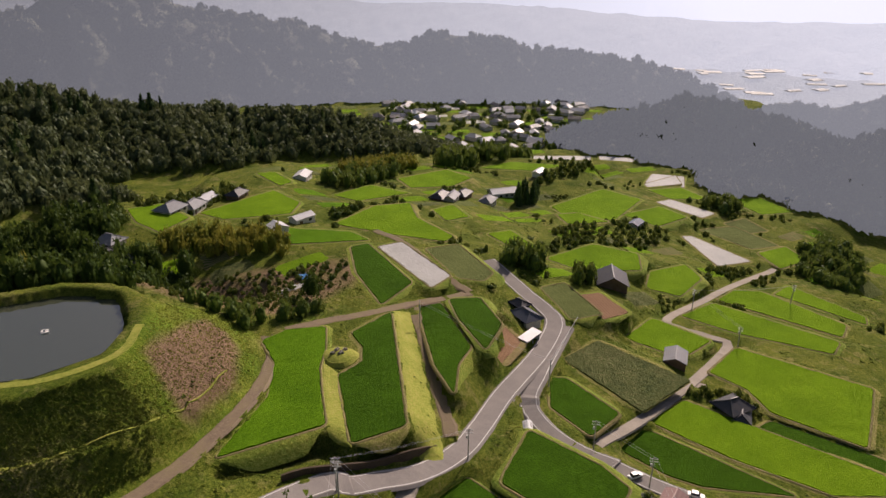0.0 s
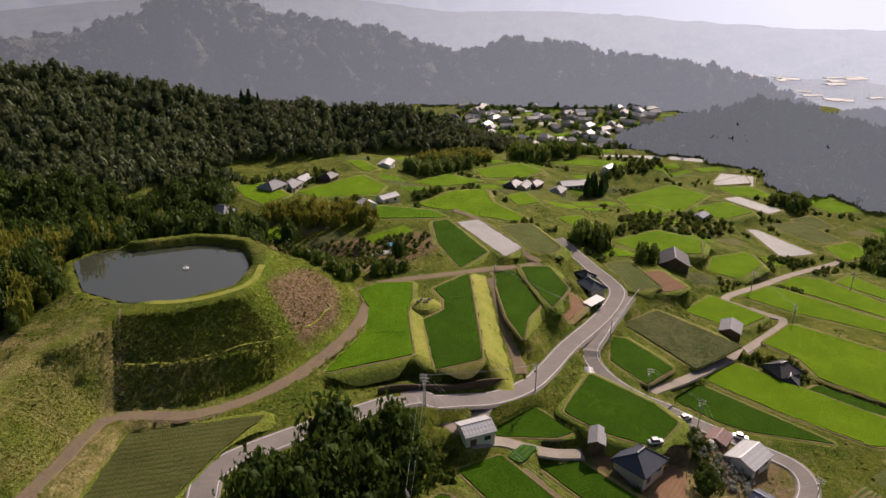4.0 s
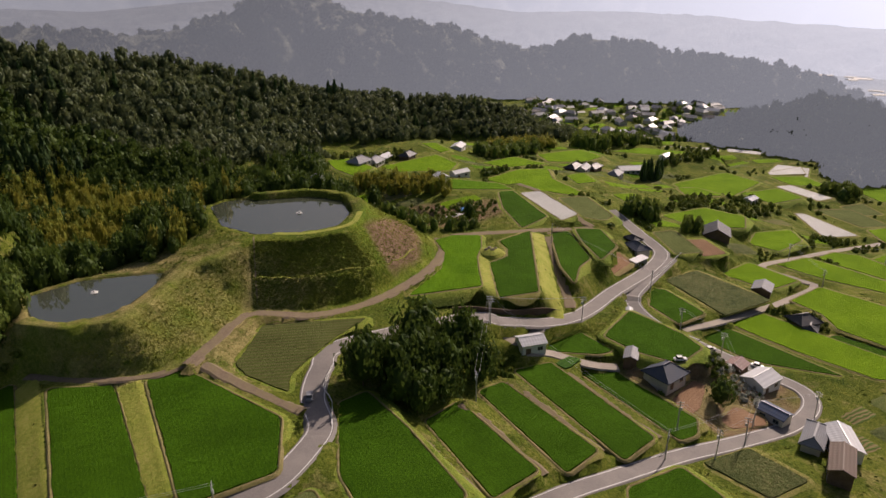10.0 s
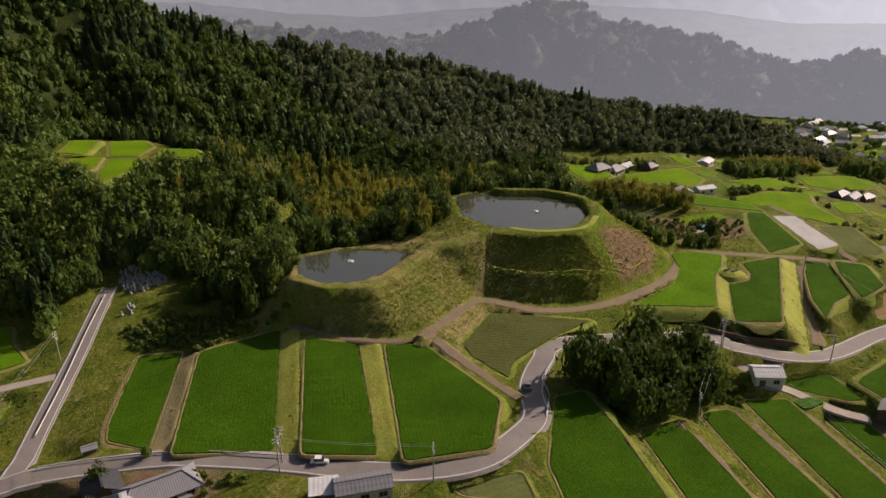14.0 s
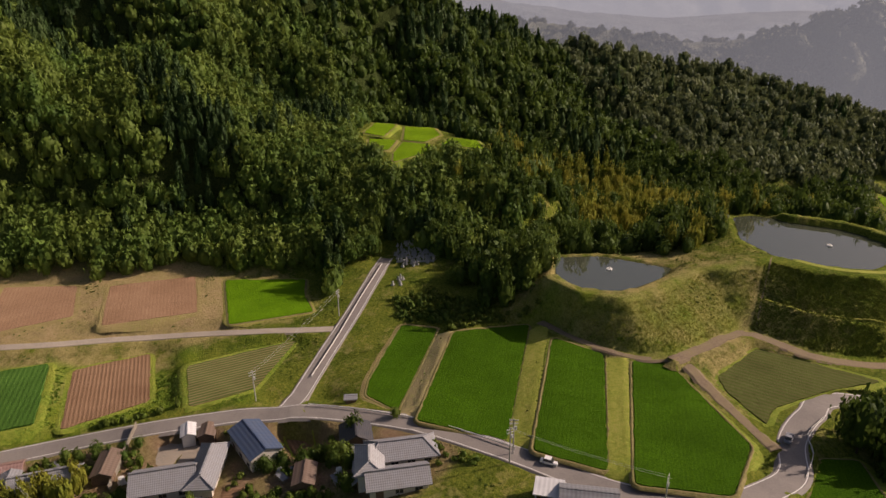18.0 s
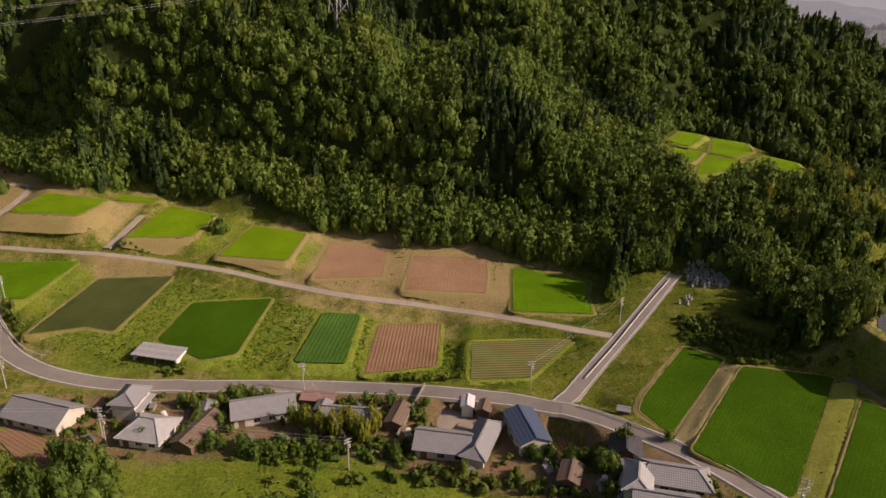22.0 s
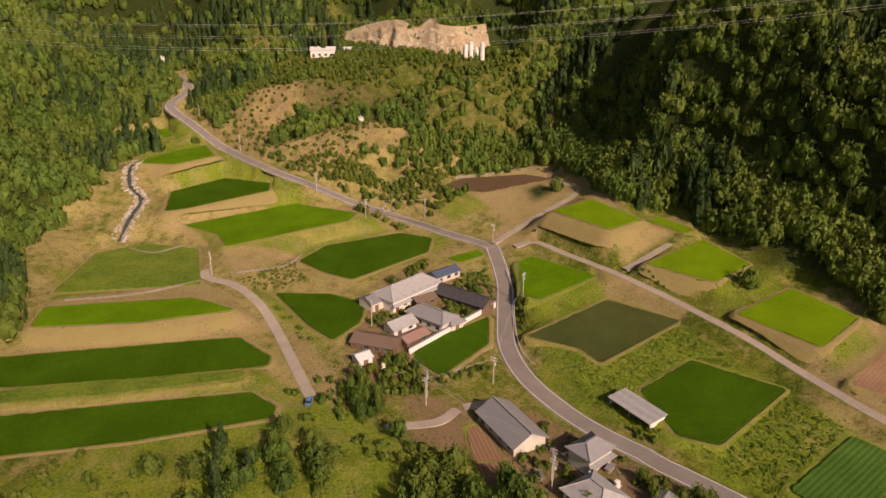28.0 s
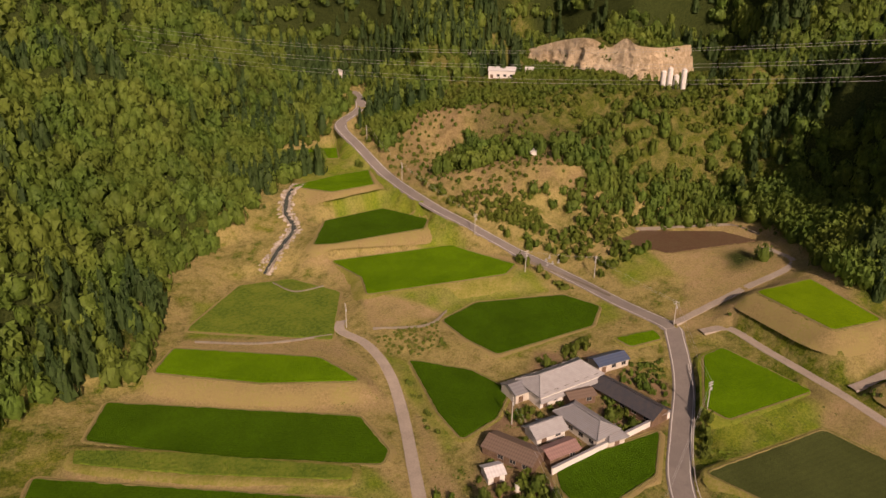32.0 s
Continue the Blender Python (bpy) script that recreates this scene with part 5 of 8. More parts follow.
def mountain(name, crest, foot_z, mat, label, spur=0.25, grain=60.0, trees=0):
    """A backdrop range: rows of (bearing, way to the foot, way to the crest, dip of the crest under the eye's level), in degrees and metres."""
    crest = sorted(crest)
    col = [np.array(c) for c in zip(*crest)]
    yaw = np.arange(col[0][0], col[0][-1], 0.4)
    soft = np.ones(5) / 5
    near, far, dip = (np.convolve(np.pad(np.interp(yaw, col[0], c), 2, "edge"), soft, "valid") for c in col[1:])
    top = EYE[2] - far * np.tan(np.radians(dip))
    steps, back = 60, 12
    verts = []
    for a, n, f, t in zip(yaw, near, far, top):
        s_, c = -math.sin(radians(a)), math.cos(radians(a))
        for j in range(steps + back + 1):
            u = j / steps
            d = n + (f - n) * u
            x, y = EYE[0] + s_ * d, EYE[1] + c * d
            up = u ** 1.15 if u <= 1 else 1 - (u - 1) * 1.6
            side = radians(a) * f
            cut = 1 - 2 * abs(noise.fractal(Vector((side / grain, u * 1.1, 3)), 0.9, 2.0, 4))
            fine = noise.fractal(Vector((x, y, 7)) / (grain * 0.3), 0.9, 2.0, 3)
            bump = (t - foot_z) * (spur * cut * max(0, math.sin(math.pi * min(u, 1.0))) ** 0.8 + 0.045 * fine * min(1, 3 * u))
            verts.append((x, y, foot_z - 3 + (t - foot_z + 3) * up + bump))
    me = smooth(mesh_from(name, verts, grid_faces(len(yaw), steps + back + 1)))
    me.materials.append(mat)
    ob = tagged(new(name, me), label, "mountain", kind="structure")
    if trees:
        # tree crowns cover the slope that faces the valley
        v = np.array(verts).reshape(len(yaw), steps + back + 1, 3)[:, 1:steps + 4]
        area = float(np.mean(far - near)) * radians(yaw[-1] - yaw[0]) * float(np.mean(far))
        n = int(area / trees ** 2)
        i, j = rng.integers(0, v.shape[0] - 1, n), rng.integers(0, v.shape[1] - 1, n)
        a, b = rng.random((n, 1)), rng.random((n, 1))
        spots = (1 - a) * ((1 - b) * v[i, j] + b * v[i, j + 1]) + a * ((1 - b) * v[i + 1, j] + b * v[i + 1, j + 1]) - [0, 0, 1.5]
        cv, ct = scatter(HAZE_CROWN, spots, rng.uniform(0.5, 0.8, n) * trees, rng.uniform(0.5, 0.85, n) * trees)
        cm = mesh_from("backdrop_trees", cv, ct)
        cm.materials.append(mat)
        tagged(new("backdrop_trees", cm), "hazy tree crowns covering the far slope", "trees", kind="stuff")
    return ob


MIST_GLOW = (0.62, 0.66, 0.70)
m1 = haze_glow_material("hazy_hill_woods", (0.14, 0.15, 0.105), MIST_GLOW, 0.30)
m2 = haze_glow_material("hazy_near_hill_woods", (0.20, 0.215, 0.15), MIST_GLOW, 0.19)
m4 = haze_glow_material("hazy_second_range", (0.06, 0.065, 0.06), MIST_GLOW, 0.72)
m5 = haze_glow_material("misty_plain_fields", (0.10, 0.11, 0.09), MIST_GLOW, 0.55)
m3 = haze_glow_material("misty_range", (0.05, 0.055, 0.05), MIST_GLOW, 1.0)
# these crowns emit as well: the hill's haze is painted as a glow
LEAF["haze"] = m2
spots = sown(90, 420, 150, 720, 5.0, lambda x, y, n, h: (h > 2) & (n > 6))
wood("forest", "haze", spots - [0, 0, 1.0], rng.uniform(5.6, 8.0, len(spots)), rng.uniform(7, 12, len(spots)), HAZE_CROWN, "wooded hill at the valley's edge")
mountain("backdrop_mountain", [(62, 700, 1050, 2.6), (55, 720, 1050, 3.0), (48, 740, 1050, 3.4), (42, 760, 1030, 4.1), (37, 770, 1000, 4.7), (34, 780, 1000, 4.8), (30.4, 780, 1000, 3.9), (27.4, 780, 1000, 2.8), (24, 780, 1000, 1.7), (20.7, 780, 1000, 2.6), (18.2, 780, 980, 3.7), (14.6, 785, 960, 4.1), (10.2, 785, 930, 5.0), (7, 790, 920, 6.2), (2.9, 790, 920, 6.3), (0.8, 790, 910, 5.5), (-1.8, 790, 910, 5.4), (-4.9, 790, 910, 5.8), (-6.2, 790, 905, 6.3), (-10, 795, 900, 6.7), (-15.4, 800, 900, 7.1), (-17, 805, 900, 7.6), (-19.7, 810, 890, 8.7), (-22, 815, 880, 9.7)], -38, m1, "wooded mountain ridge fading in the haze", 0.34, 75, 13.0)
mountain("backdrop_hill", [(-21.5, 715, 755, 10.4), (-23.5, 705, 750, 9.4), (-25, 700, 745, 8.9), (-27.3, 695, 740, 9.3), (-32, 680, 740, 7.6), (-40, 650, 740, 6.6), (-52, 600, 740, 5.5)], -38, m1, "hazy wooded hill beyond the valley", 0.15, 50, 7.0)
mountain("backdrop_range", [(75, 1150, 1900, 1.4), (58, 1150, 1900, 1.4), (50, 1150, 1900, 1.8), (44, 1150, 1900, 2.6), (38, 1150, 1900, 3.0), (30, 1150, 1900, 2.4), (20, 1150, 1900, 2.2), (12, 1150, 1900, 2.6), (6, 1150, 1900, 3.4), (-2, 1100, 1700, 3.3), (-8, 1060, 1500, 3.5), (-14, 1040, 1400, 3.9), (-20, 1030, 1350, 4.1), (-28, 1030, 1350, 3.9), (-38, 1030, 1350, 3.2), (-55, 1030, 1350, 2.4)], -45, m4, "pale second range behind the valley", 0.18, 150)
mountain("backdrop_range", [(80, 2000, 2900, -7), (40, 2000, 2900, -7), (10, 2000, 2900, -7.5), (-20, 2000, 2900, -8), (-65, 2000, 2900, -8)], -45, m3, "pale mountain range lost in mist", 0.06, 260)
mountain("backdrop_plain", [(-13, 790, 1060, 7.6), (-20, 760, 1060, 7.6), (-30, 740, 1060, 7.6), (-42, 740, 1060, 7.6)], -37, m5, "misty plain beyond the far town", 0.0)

# ---- building blocks ----
def part(name, bm, mat, parent=None, label=""):
    """Links a bmesh as one mesh object under a thing or part."""
    me = bpy.data.meshes.new(name)
    bmesh.ops.recalc_face_normals(bm, faces=bm.faces)
    bm.to_mesh(me)
    bm.free()
    me.materials.append(mat)
    ob = new(name, me)
    ob.parent = parent
    return tagged(ob, label)


def box(bm, x0, x1, y0, y1, z0, z1):
    v = [bm.verts.new(p) for p in ((x0, y0, z0), (x1, y0, z0), (x1, y1, z0), (x0, y1, z0), (x0, y0, z1), (x1, y0, z1), (x1, y1, z1), (x0, y1, z1))]
    for f in ((0, 3, 2, 1), (4, 5, 6, 7), (0, 1, 5, 4), (1, 2, 6, 5), (2, 3, 7, 6), (3, 0, 4, 7)):
        bm.faces.new([v[i] for i in f])
    return bm


def boxed(*dims):
    return box(bmesh.new(), *dims)


def rod(bm, a, b, r0, r1=None, n=7):
    a, b = Vector(a), Vector(b)
    q = (b - a).to_track_quat("Z", "Y")
    rings = []
    for p, r in ((a, r0), (b, r0 if r1 is None else r1)):
        rings.append([bm.verts.new(p + q @ Vector((r * math.cos(2 * math.pi * i / n), r * math.sin(2 * math.pi * i / n), 0))) for i in range(n)])
    for i in range(n):
        bm.faces.new((rings[0][i - 1], rings[0][i], rings[1][i], rings[1][i - 1]))
    bm.faces.new(rings[0][::-1])
    bm.faces.new(rings[1])
    return bm


def empty(name, x, y, z, turn=0.0):
    ob = new(name)
    ob.matrix_world = pose(x, y, z, 0, 0, turn)
    return ob


def roof_material(name, a, b, course, rough=0.55, wear=0.25):
    """Tiled or ribbed roof: courses across the slope in the roof's own metres, worn in patches."""
    m = material(name, rough)
    co = m.node_tree.nodes.new("ShaderNodeTexCoord").outputs["Object"]
    sep = node(m, "ShaderNodeSeparateXYZ")
    wire(m, co, sep.inputs[0])
    sums = []
    for axis_out, period in ((sep.outputs[0], course), (sep.outputs[2], course * 0.55)):
        k = node(m, "ShaderNodeMath")
        k.operation = "MULTIPLY"
        wire(m, axis_out, k.inputs[0])
        k.inputs[1].default_value = 2 * math.pi / period
        s = node(m, "ShaderNodeMath")
        s.operation = "SINE"
        wire(m, k.outputs[0], s.inputs[0])
        sums.append(s.outputs[0])
    add = node(m, "ShaderNodeMath")
    wire(m, sums[0], add.inputs[0])
    wire(m, sums[1], add.inputs[1])
    rng_ = node(m, "ShaderNodeMapRange", From_Min=-2.0, From_Max=2.0)
    wire(m, add.outputs[0], rng_.inputs["Value"])
    worn = speckle(m, 0.7, 5, 0.7)
    col = blend(m, rng_.outputs[0], a, b)
    wire(m, blend(m, worn, col, blend(m, wear, col, (0.16, 0.13, 0.10))), out(m).inputs["Base Color"])
    relief(m, rng_.outputs[0], 0.7, 0.06)
    return m


ROOF = {
    "tile_grey": roof_material("grey_roof_tiles", (0.19, 0.20, 0.22), (0.31, 0.32, 0.34), 0.45),
    "tile_pale": roof_material("pale_roof_tiles", (0.30, 0.31, 0.33), (0.42, 0.43, 0.44), 0.45),
    "tile_dark": roof_material("dark_roof_tiles", (0.035, 0.04, 0.05), (0.07, 0.075, 0.09), 0.45, 0.45),
    "tile_blue": roof_material("blue_grey_roof_tiles", (0.05, 0.065, 0.10), (0.09, 0.11, 0.15), 0.45, 0.4),
    "metal_white": roof_material("white_metal_sheets", (0.55, 0.56, 0.57), (0.68, 0.69, 0.70), 0.9, 0.4, 0.12),
    "metal_blue": roof_material("blue_metal_sheets", (0.05, 0.08, 0.15), (0.08, 0.12, 0.20), 0.7, 0.4, 0.2),
    "metal_brown": roof_material("rusty_metal_sheets", (0.13, 0.09, 0.07), (0.20, 0.145, 0.115), 0.7, 0.6, 0.4),
    "metal_pink": roof_material("faded_red_metal_sheets", (0.26, 0.15, 0.14), (0.34, 0.22, 0.20), 0.7, 0.5, 0.3),
    "metal_grey": roof_material("grey_metal_sheets", (0.17, 0.18, 0.20), (0.24, 0.25, 0.27), 0.8, 0.45, 0.2),
}
WALL = {
    "plaster": mixed("plaster_wall", (0.45, 0.42, 0.37), (0.55, 0.52, 0.46), (0.6, 0.57, 0.5), 2, 0.3, 0.9, 0.2, 0.02),
    "white": mixed("white_wall", (0.60, 0.59, 0.56), (0.68, 0.67, 0.64), (0.72, 0.71, 0.68), 2, 0.3, 0.85, 0.1, 0.02),
    "timber": mixed("timber_wall", (0.10, 0.065, 0.045), (0.16, 0.105, 0.07), (0.20, 0.14, 0.10), 3, 0.4, 0.9, 0.3, 0.03),
}
glass = material("window_glass", 0.08)
out(glass).inputs["Base Color"].default_value = (0.03, 0.035, 0.04, 1)
out(glass).inputs["Specular IOR Level"].default_value = 0.6
frame_mat = mixed("window_frame_metal", (0.30, 0.29, 0.28), (0.38, 0.37, 0.36), (0.42, 0.41, 0.40), 3, 0.5, 0.5, 0.1, 0.01)
pole_mat = mixed("pole_concrete", (0.36, 0.35, 0.33), (0.44, 0.43, 0.40), (0.48, 0.46, 0.43), 2, 0.4, 0.9, 0.2, 0.02)
steel = mixed("galvanised_steel", (0.42, 0.43, 0.44), (0.52, 0.53, 0.54), (0.5, 0.5, 0.5), 3, 0.5, 0.5, 0.1, 0.01)
stone = mixed("grave_stone", (0.30, 0.30, 0.30), (0.42, 0.42, 0.41), (0.36, 0.37, 0.35), 2.5, 0.4, 0.7, 0.3, 0.05)
rubble = mixed("rough_stone_wall", (0.20, 0.18, 0.15), (0.33, 0.30, 0.25), (0.28, 0.25, 0.2), 1.5, 0.3, 0.95, 0.9, 0.2)
rock = mixed("bare_quarry_rock", (0.46, 0.35, 0.21), (0.70, 0.56, 0.37), (0.80, 0.69, 0.50), 0.35, 0.05, 0.95, 1.0, 0.8)
rubber = material("tyre_rubber", 0.9)
out(rubber).inputs["Base Color"].default_value = (0.02, 0.02, 0.02, 1)
PAINT = {}
for _name, _c in (("white", (0.75, 0.75, 0.74)), ("grey", (0.25, 0.26, 0.28)), ("blue", (0.10, 0.22, 0.42))):
    PAINT[_name] = material(_name + "_car_paint", 0.25)
    out(PAINT[_name]).inputs["Base Color"].default_value = (*_c, 1)
    out(PAINT[_name]).inputs["Coat Weight"].default_value = 0.4

HOUSE_WORDS = {
    "tile_grey": ("house", "farmhouse with grey tiled roof and plaster walls", "house", "plaster"),
    "tile_pale": ("house", "house with pale grey tiled hipped roof", "house", "white"),
    "tile_dark": ("house", "old farmhouse with dark tiled hipped roof", "house", "timber"),
    "tile_blue": ("house", "house with blue-grey tiled hipped roof", "house", "plaster"),
    "metal_white": ("farm_building", "farm building with bright white metal roof", "building", "white"),
    "metal_blue": ("house", "house with dark blue metal gable roof", "house", "plaster"),
    "metal_brown": ("barn", "timber barn with rusty brown metal roof", "barn", "timber"),
    "metal_pink": ("barn", "low barn with faded red metal roof", "barn", "timber"),
    "metal_grey": ("farm_building", "farm building with ribbed grey metal roof", "building", "plaster"),
    "shed_grey": ("shed", "small shed with grey roof and timber walls", "shed", "timber"),
    "shed_white": ("shed", "small white shed with a metal roof", "shed", "white"),
    "warehouse": ("warehouse", "white metal warehouse with low gable roof", "warehouse", "white"),
    "flat_white": ("shelter", "open shelter with flat white roof", "shelter", "white"),
    "carport": ("carport", "long open carport with pale sloping metal roof", "carport", "white"),
}


def roof_bm(l, w, e, rise, hip, over, thick=0.22):
    """A gable or hipped roof over a plan l by w with its ridge along x and its eaves at height e."""
    bm = bmesh.new()
    x, y, r = l / 2 + over, w / 2 + over, max(l / 2 - hip, 0.05) + (over if hip < 0.1 else 0)
    low = e - over * rise / (w / 2)
    top = e + rise
    layers = []
    for d in (0, -thick):
        layers.append([bm.verts.new(p) for p in ((-x, -y, low + d), (x, -y, low + d), (x, y, low + d), (-x, y, low + d), (-r, 0, top + d), (r, 0, top + d))])
    a, b = layers
    for f in ((0, 1, 5, 4), (2, 3, 4, 5), (1, 2, 5), (3, 0, 4)):
        if len(f) == 3 and hip < 0.1:
            continue
        bm.faces.new([a[i] for i in f])
        bm.faces.new([b[i] for i in reversed(f)])
    rim = (0, 1, 2, 3) if hip >= 0.1 else (0, 1, 5, 2, 3, 4)
    for i, j in zip(rim, rim[1:] + rim[:1]):
        bm.faces.new((a[i], b[i], b[j], a[j]))
    return bm, r, top, low


HOUSES = []


def house(style, x, y, l, w, turn, eave):
    """A building on a plan l by w metres, its ridge along its own x, with walls, roof, ridge cap, windows and doors."""
    name, label, category, wall = HOUSE_WORDS[style]
    HOUSES.append((x, y, l, w, math.radians(turn)))
    z = min(float(ground_z(x + u * l * 0.4, y + v * l * 0.4)) for u in (-1, 1) for v in (-1, 1)) * 0.5 + float(ground_z(x, y)) * 0.5
    root = tagged(empty(name, x, y, z, turn), label, category)
    if style in ("flat_white", "carport"):
        bm = bmesh.new()
        for px in (-l / 2 + 0.2, 0, l / 2 - 0.2):
            pst = part("post", boxed(px - 0.07, px + 0.07, -w / 2 + 0.2, -w / 2 + 0.34, -0.5, eave - 0.2), steel, root)
        part("back_wall", boxed(-l / 2, l / 2, w / 2 - 0.15, w / 2, -0.8, eave - 0.05), WALL["white"], root)
        for s in (-1, 1):
            part("side_wall", boxed(s * l / 2 - 0.08, s * l / 2 + 0.08, -w / 2 + 0.3, w / 2 - 0.16, -0.8, eave - 0.1), WALL["white"], root)
        box(bm, -l / 2 - 0.4, l / 2 + 0.4, -w / 2 - 0.4, w / 2 + 0.4, eave, eave + 0.22)
        for v in bm.verts:
            v.co.z += 0.09 * v.co.y
        part("roof", bm, ROOF["metal_white" if style == "flat_white" else "tile_pale"], root)
        return root
    tiled, hip = style.startswith("tile"), 0.0
    if tiled:
        hip = min(w * 0.36, l * 0.32) if random.random() < 0.7 else 0.0
    rise = w * (0.27 if tiled else 0.2)
    over = 0.75 if tiled else 0.4
    body = bmesh.new()
    low = eave - 0.02
    box(body, -l / 2, l / 2, -w / 2, w / 2, -1.2, low)
    if hip < 0.1:
        for s in (-1, 1):
            q = [body.verts.new(p) for p in ((s * (l / 2 - 0.003), -w / 2, low), (s * (l / 2 - 0.003), w / 2, low), (s * (l / 2 - 0.003), 0, low + rise - 0.25))]
            p = [body.verts.new((s * (l / 2 - 0.15), c.co.y, c.co.z)) for c in q]
            body.faces.new(q)
            body.faces.new(p)
            for i in range(3):
                body.faces.new((q[i - 1], q[i], p[i], p[i - 1]))
    part("wall", body, WALL[wall], root)
    skin = ROOF["metal_white" if style in ("warehouse", "shed_white") else "tile_grey" if style == "shed_grey" else style]
    bm, r, top, low = roof_bm(l, w, eave, rise, hip, over)
    roof = part("roof", bm, skin, root)
    if tiled:
        part("ridge_cap", boxed(-r, r, -0.22, 0.22, top - 0.12, top + 0.28), skin, roof)
        if hip > 0.1:
            for sx in (-1, 1):
                for sy in (-1, 1):
                    part("hip_cap", rod(bmesh.new(), (sx * r, 0, top), (sx * (l / 2 + over), sy * (w / 2 + over), low + 0.08), 0.17), skin, roof)
    else:
        part("ridge_cap", boxed(-r - 0.02, r + 0.02, -0.16, 0.16, top - 0.08, top + 0.06), skin, roof)
    if eave > 4.3 and tiled:
        for s in (-1, 1):
            bm = bmesh.new()
            v = [bm.verts.new(p) for p in ((-l / 2 - 0.8, s * (w / 2 + 1.3), 2.5), (l / 2 + 0.8, s * (w / 2 + 1.3), 2.5), (l / 2 + 0.1, s * (w / 2 + 0.02), 3.1), (-l / 2 - 0.1, s * (w / 2 + 0.02), 3.1))]
            u = [bm.verts.new((c.co.x, c.co.y, c.co.z - 0.18)) for c in v]
            bm.faces.new(v)
            bm.faces.new(u)
            for i in range(4):
                bm.faces.new((v[i - 1], v[i], u[i], u[i - 1]))
            part("lower_roof", bm, skin, root)
    floors = (1.0, 3.6) if eave > 4.3 and tiled else (1.0,)
    count = max(1, int(l / 3.4)) if l > 2.6 else 0
    for fl in floors:
        for s in (-1, 1):
            for k in range(count):
                cx = -l / 2 + (k + 0.5) * l / count
                hw, z0, z1 = min(0.85, l / count * 0.36), fl, fl + 1.15
                if k == 0 and fl == 1.0 and s < 0:
                    part("door", boxed(cx - 0.8, cx + 0.8, s * w / 2 - 0.04, s * w / 2 + 0.04, 0.05, 2.05), WALL["timber"], root, "brown sliding door")
                    continue
                win = bmesh.new()
                for a in ((cx - hw, cx + hw, z0 - 0.07, z0), (cx - hw, cx + hw, z1, z1 + 0.07), (cx - hw, cx - hw + 0.07, z0, z1), (cx + hw - 0.07, cx + hw, z0, z1), (cx - 0.03, cx + 0.03, z0, z1)):
                    box(win, a[0], a[1], s * w / 2 - 0.05, s * w / 2 + 0.05, a[2], a[3])
                window_ob = part("window", win, frame_mat, root)
                part("pane", boxed(cx - hw + 0.06, cx + hw - 0.06, s * w / 2 - 0.02, s * w / 2 + 0.02, z0, z1), glass, window_ob)
    return root


# ---- utility poles ----
def make_pole():
    root = tagged(empty("utility_pole", 0, 0, -500), "grey concrete utility pole with crossarms", "pole", group="utility poles")
    part("shaft", rod(bmesh.new(), (0, 0, -1), (0, 0, 9), 0.17, 0.11, 9), pole_mat, root)
    for h in (8.5, 7.7):
        arm = part("crossarm", boxed(-0.95, 0.95, -0.06, 0.06, h, h + 0.12), steel, root)
        for px in (-0.85, -0.3, 0.3, 0.85):
            part("insulator", rod(bmesh.new(), (px, 0, h + 0.12), (px, 0, h + 0.36), 0.06, 0.05, 6), WALL["white"], arm)
    part("transformer", rod(bmesh.new(), (0.42, 0, 6.3), (0.42, 0, 7.1), 0.24, 0.24, 10), steel, root, "grey drum transformer")
    return root


POLE = make_pole()
POLES = []


def utility_pole(x, y, h):
    z = float(ground_z(x, y))
    turn = random.uniform(0, 180)
    m = pose(x, y, z, random.uniform(-1, 1), random.uniform(-1, 1), turn)
    if not POLES:
        POLE.matrix_world = m
    else:
        copy_thing(POLE, m)
    POLES.append((x, y, z))


# ---- cars ----
def car(colour, x, y, turn):
    z = float(ground_z(x, y)) + 0.17
    label = {"white": "small white car parked by the road", "grey": "dark grey car on the road bend", "blue": "small blue car at the lane end"}[colour]
    root = tagged(empty("car", x, y, z, turn), label, "car")
    bm = boxed(-1.9, 1.9, -0.78, 0.78, 0.28, 0.85)
    bmesh.ops.bevel(bm, geom=bm.edges[:], offset=0.14, segments=2, affect="EDGES")
    part("body", bm, PAINT[colour], root)
    bm = boxed(-1.3, 0.95, -0.70, 0.70, 0.80, 1.45)
    for v in bm.verts:
        if v.co.z > 1:
            v.co.x = -1.05 if v.co.x < 0 else 0.45
            v.co.y *= 0.86
    bmesh.ops.bevel(bm, geom=bm.edges[:], offset=0.06, segments=1, affect="EDGES")
    part("cabin_glass", bm, glass, root)
    bm = boxed(-1.02, 0.42, -0.60, 0.60, 1.43, 1.50)
    part("roof_panel", bm, PAINT[colour], root)
    for px in (-1.2, 1.2):
        for s in (-1, 1):
            wheel = part("wheel", rod(bmesh.new(), (px, s * 0.62, 0.3), (px, s * 0.82, 0.3), 0.3, 0.3, 14), rubber, root)
            part("rim", rod(bmesh.new(), (px, s * 0.825, 0.3), (px, s * 0.835, 0.3), 0.19, 0.17, 10), steel, wheel)
    for s in (-1, 1):
        part("headlight", boxed(1.86, 1.915, s * 0.62 - 0.14, s * 0.62 + 0.14, 0.58, 0.72), WALL["white"], root)


# ---- trees in groves and orchards ----
SHRUB = [crown_proto("broad", 48, 0.24, s) for s in (21, 22, 25)]
BAMBOO = [crown_proto("bamboo", 150, 0.13, s) for s in (23, 24)]


def inside(spots, pts):
    return poly_dist(spots[:, 0], spots[:, 1], pts) <= 0


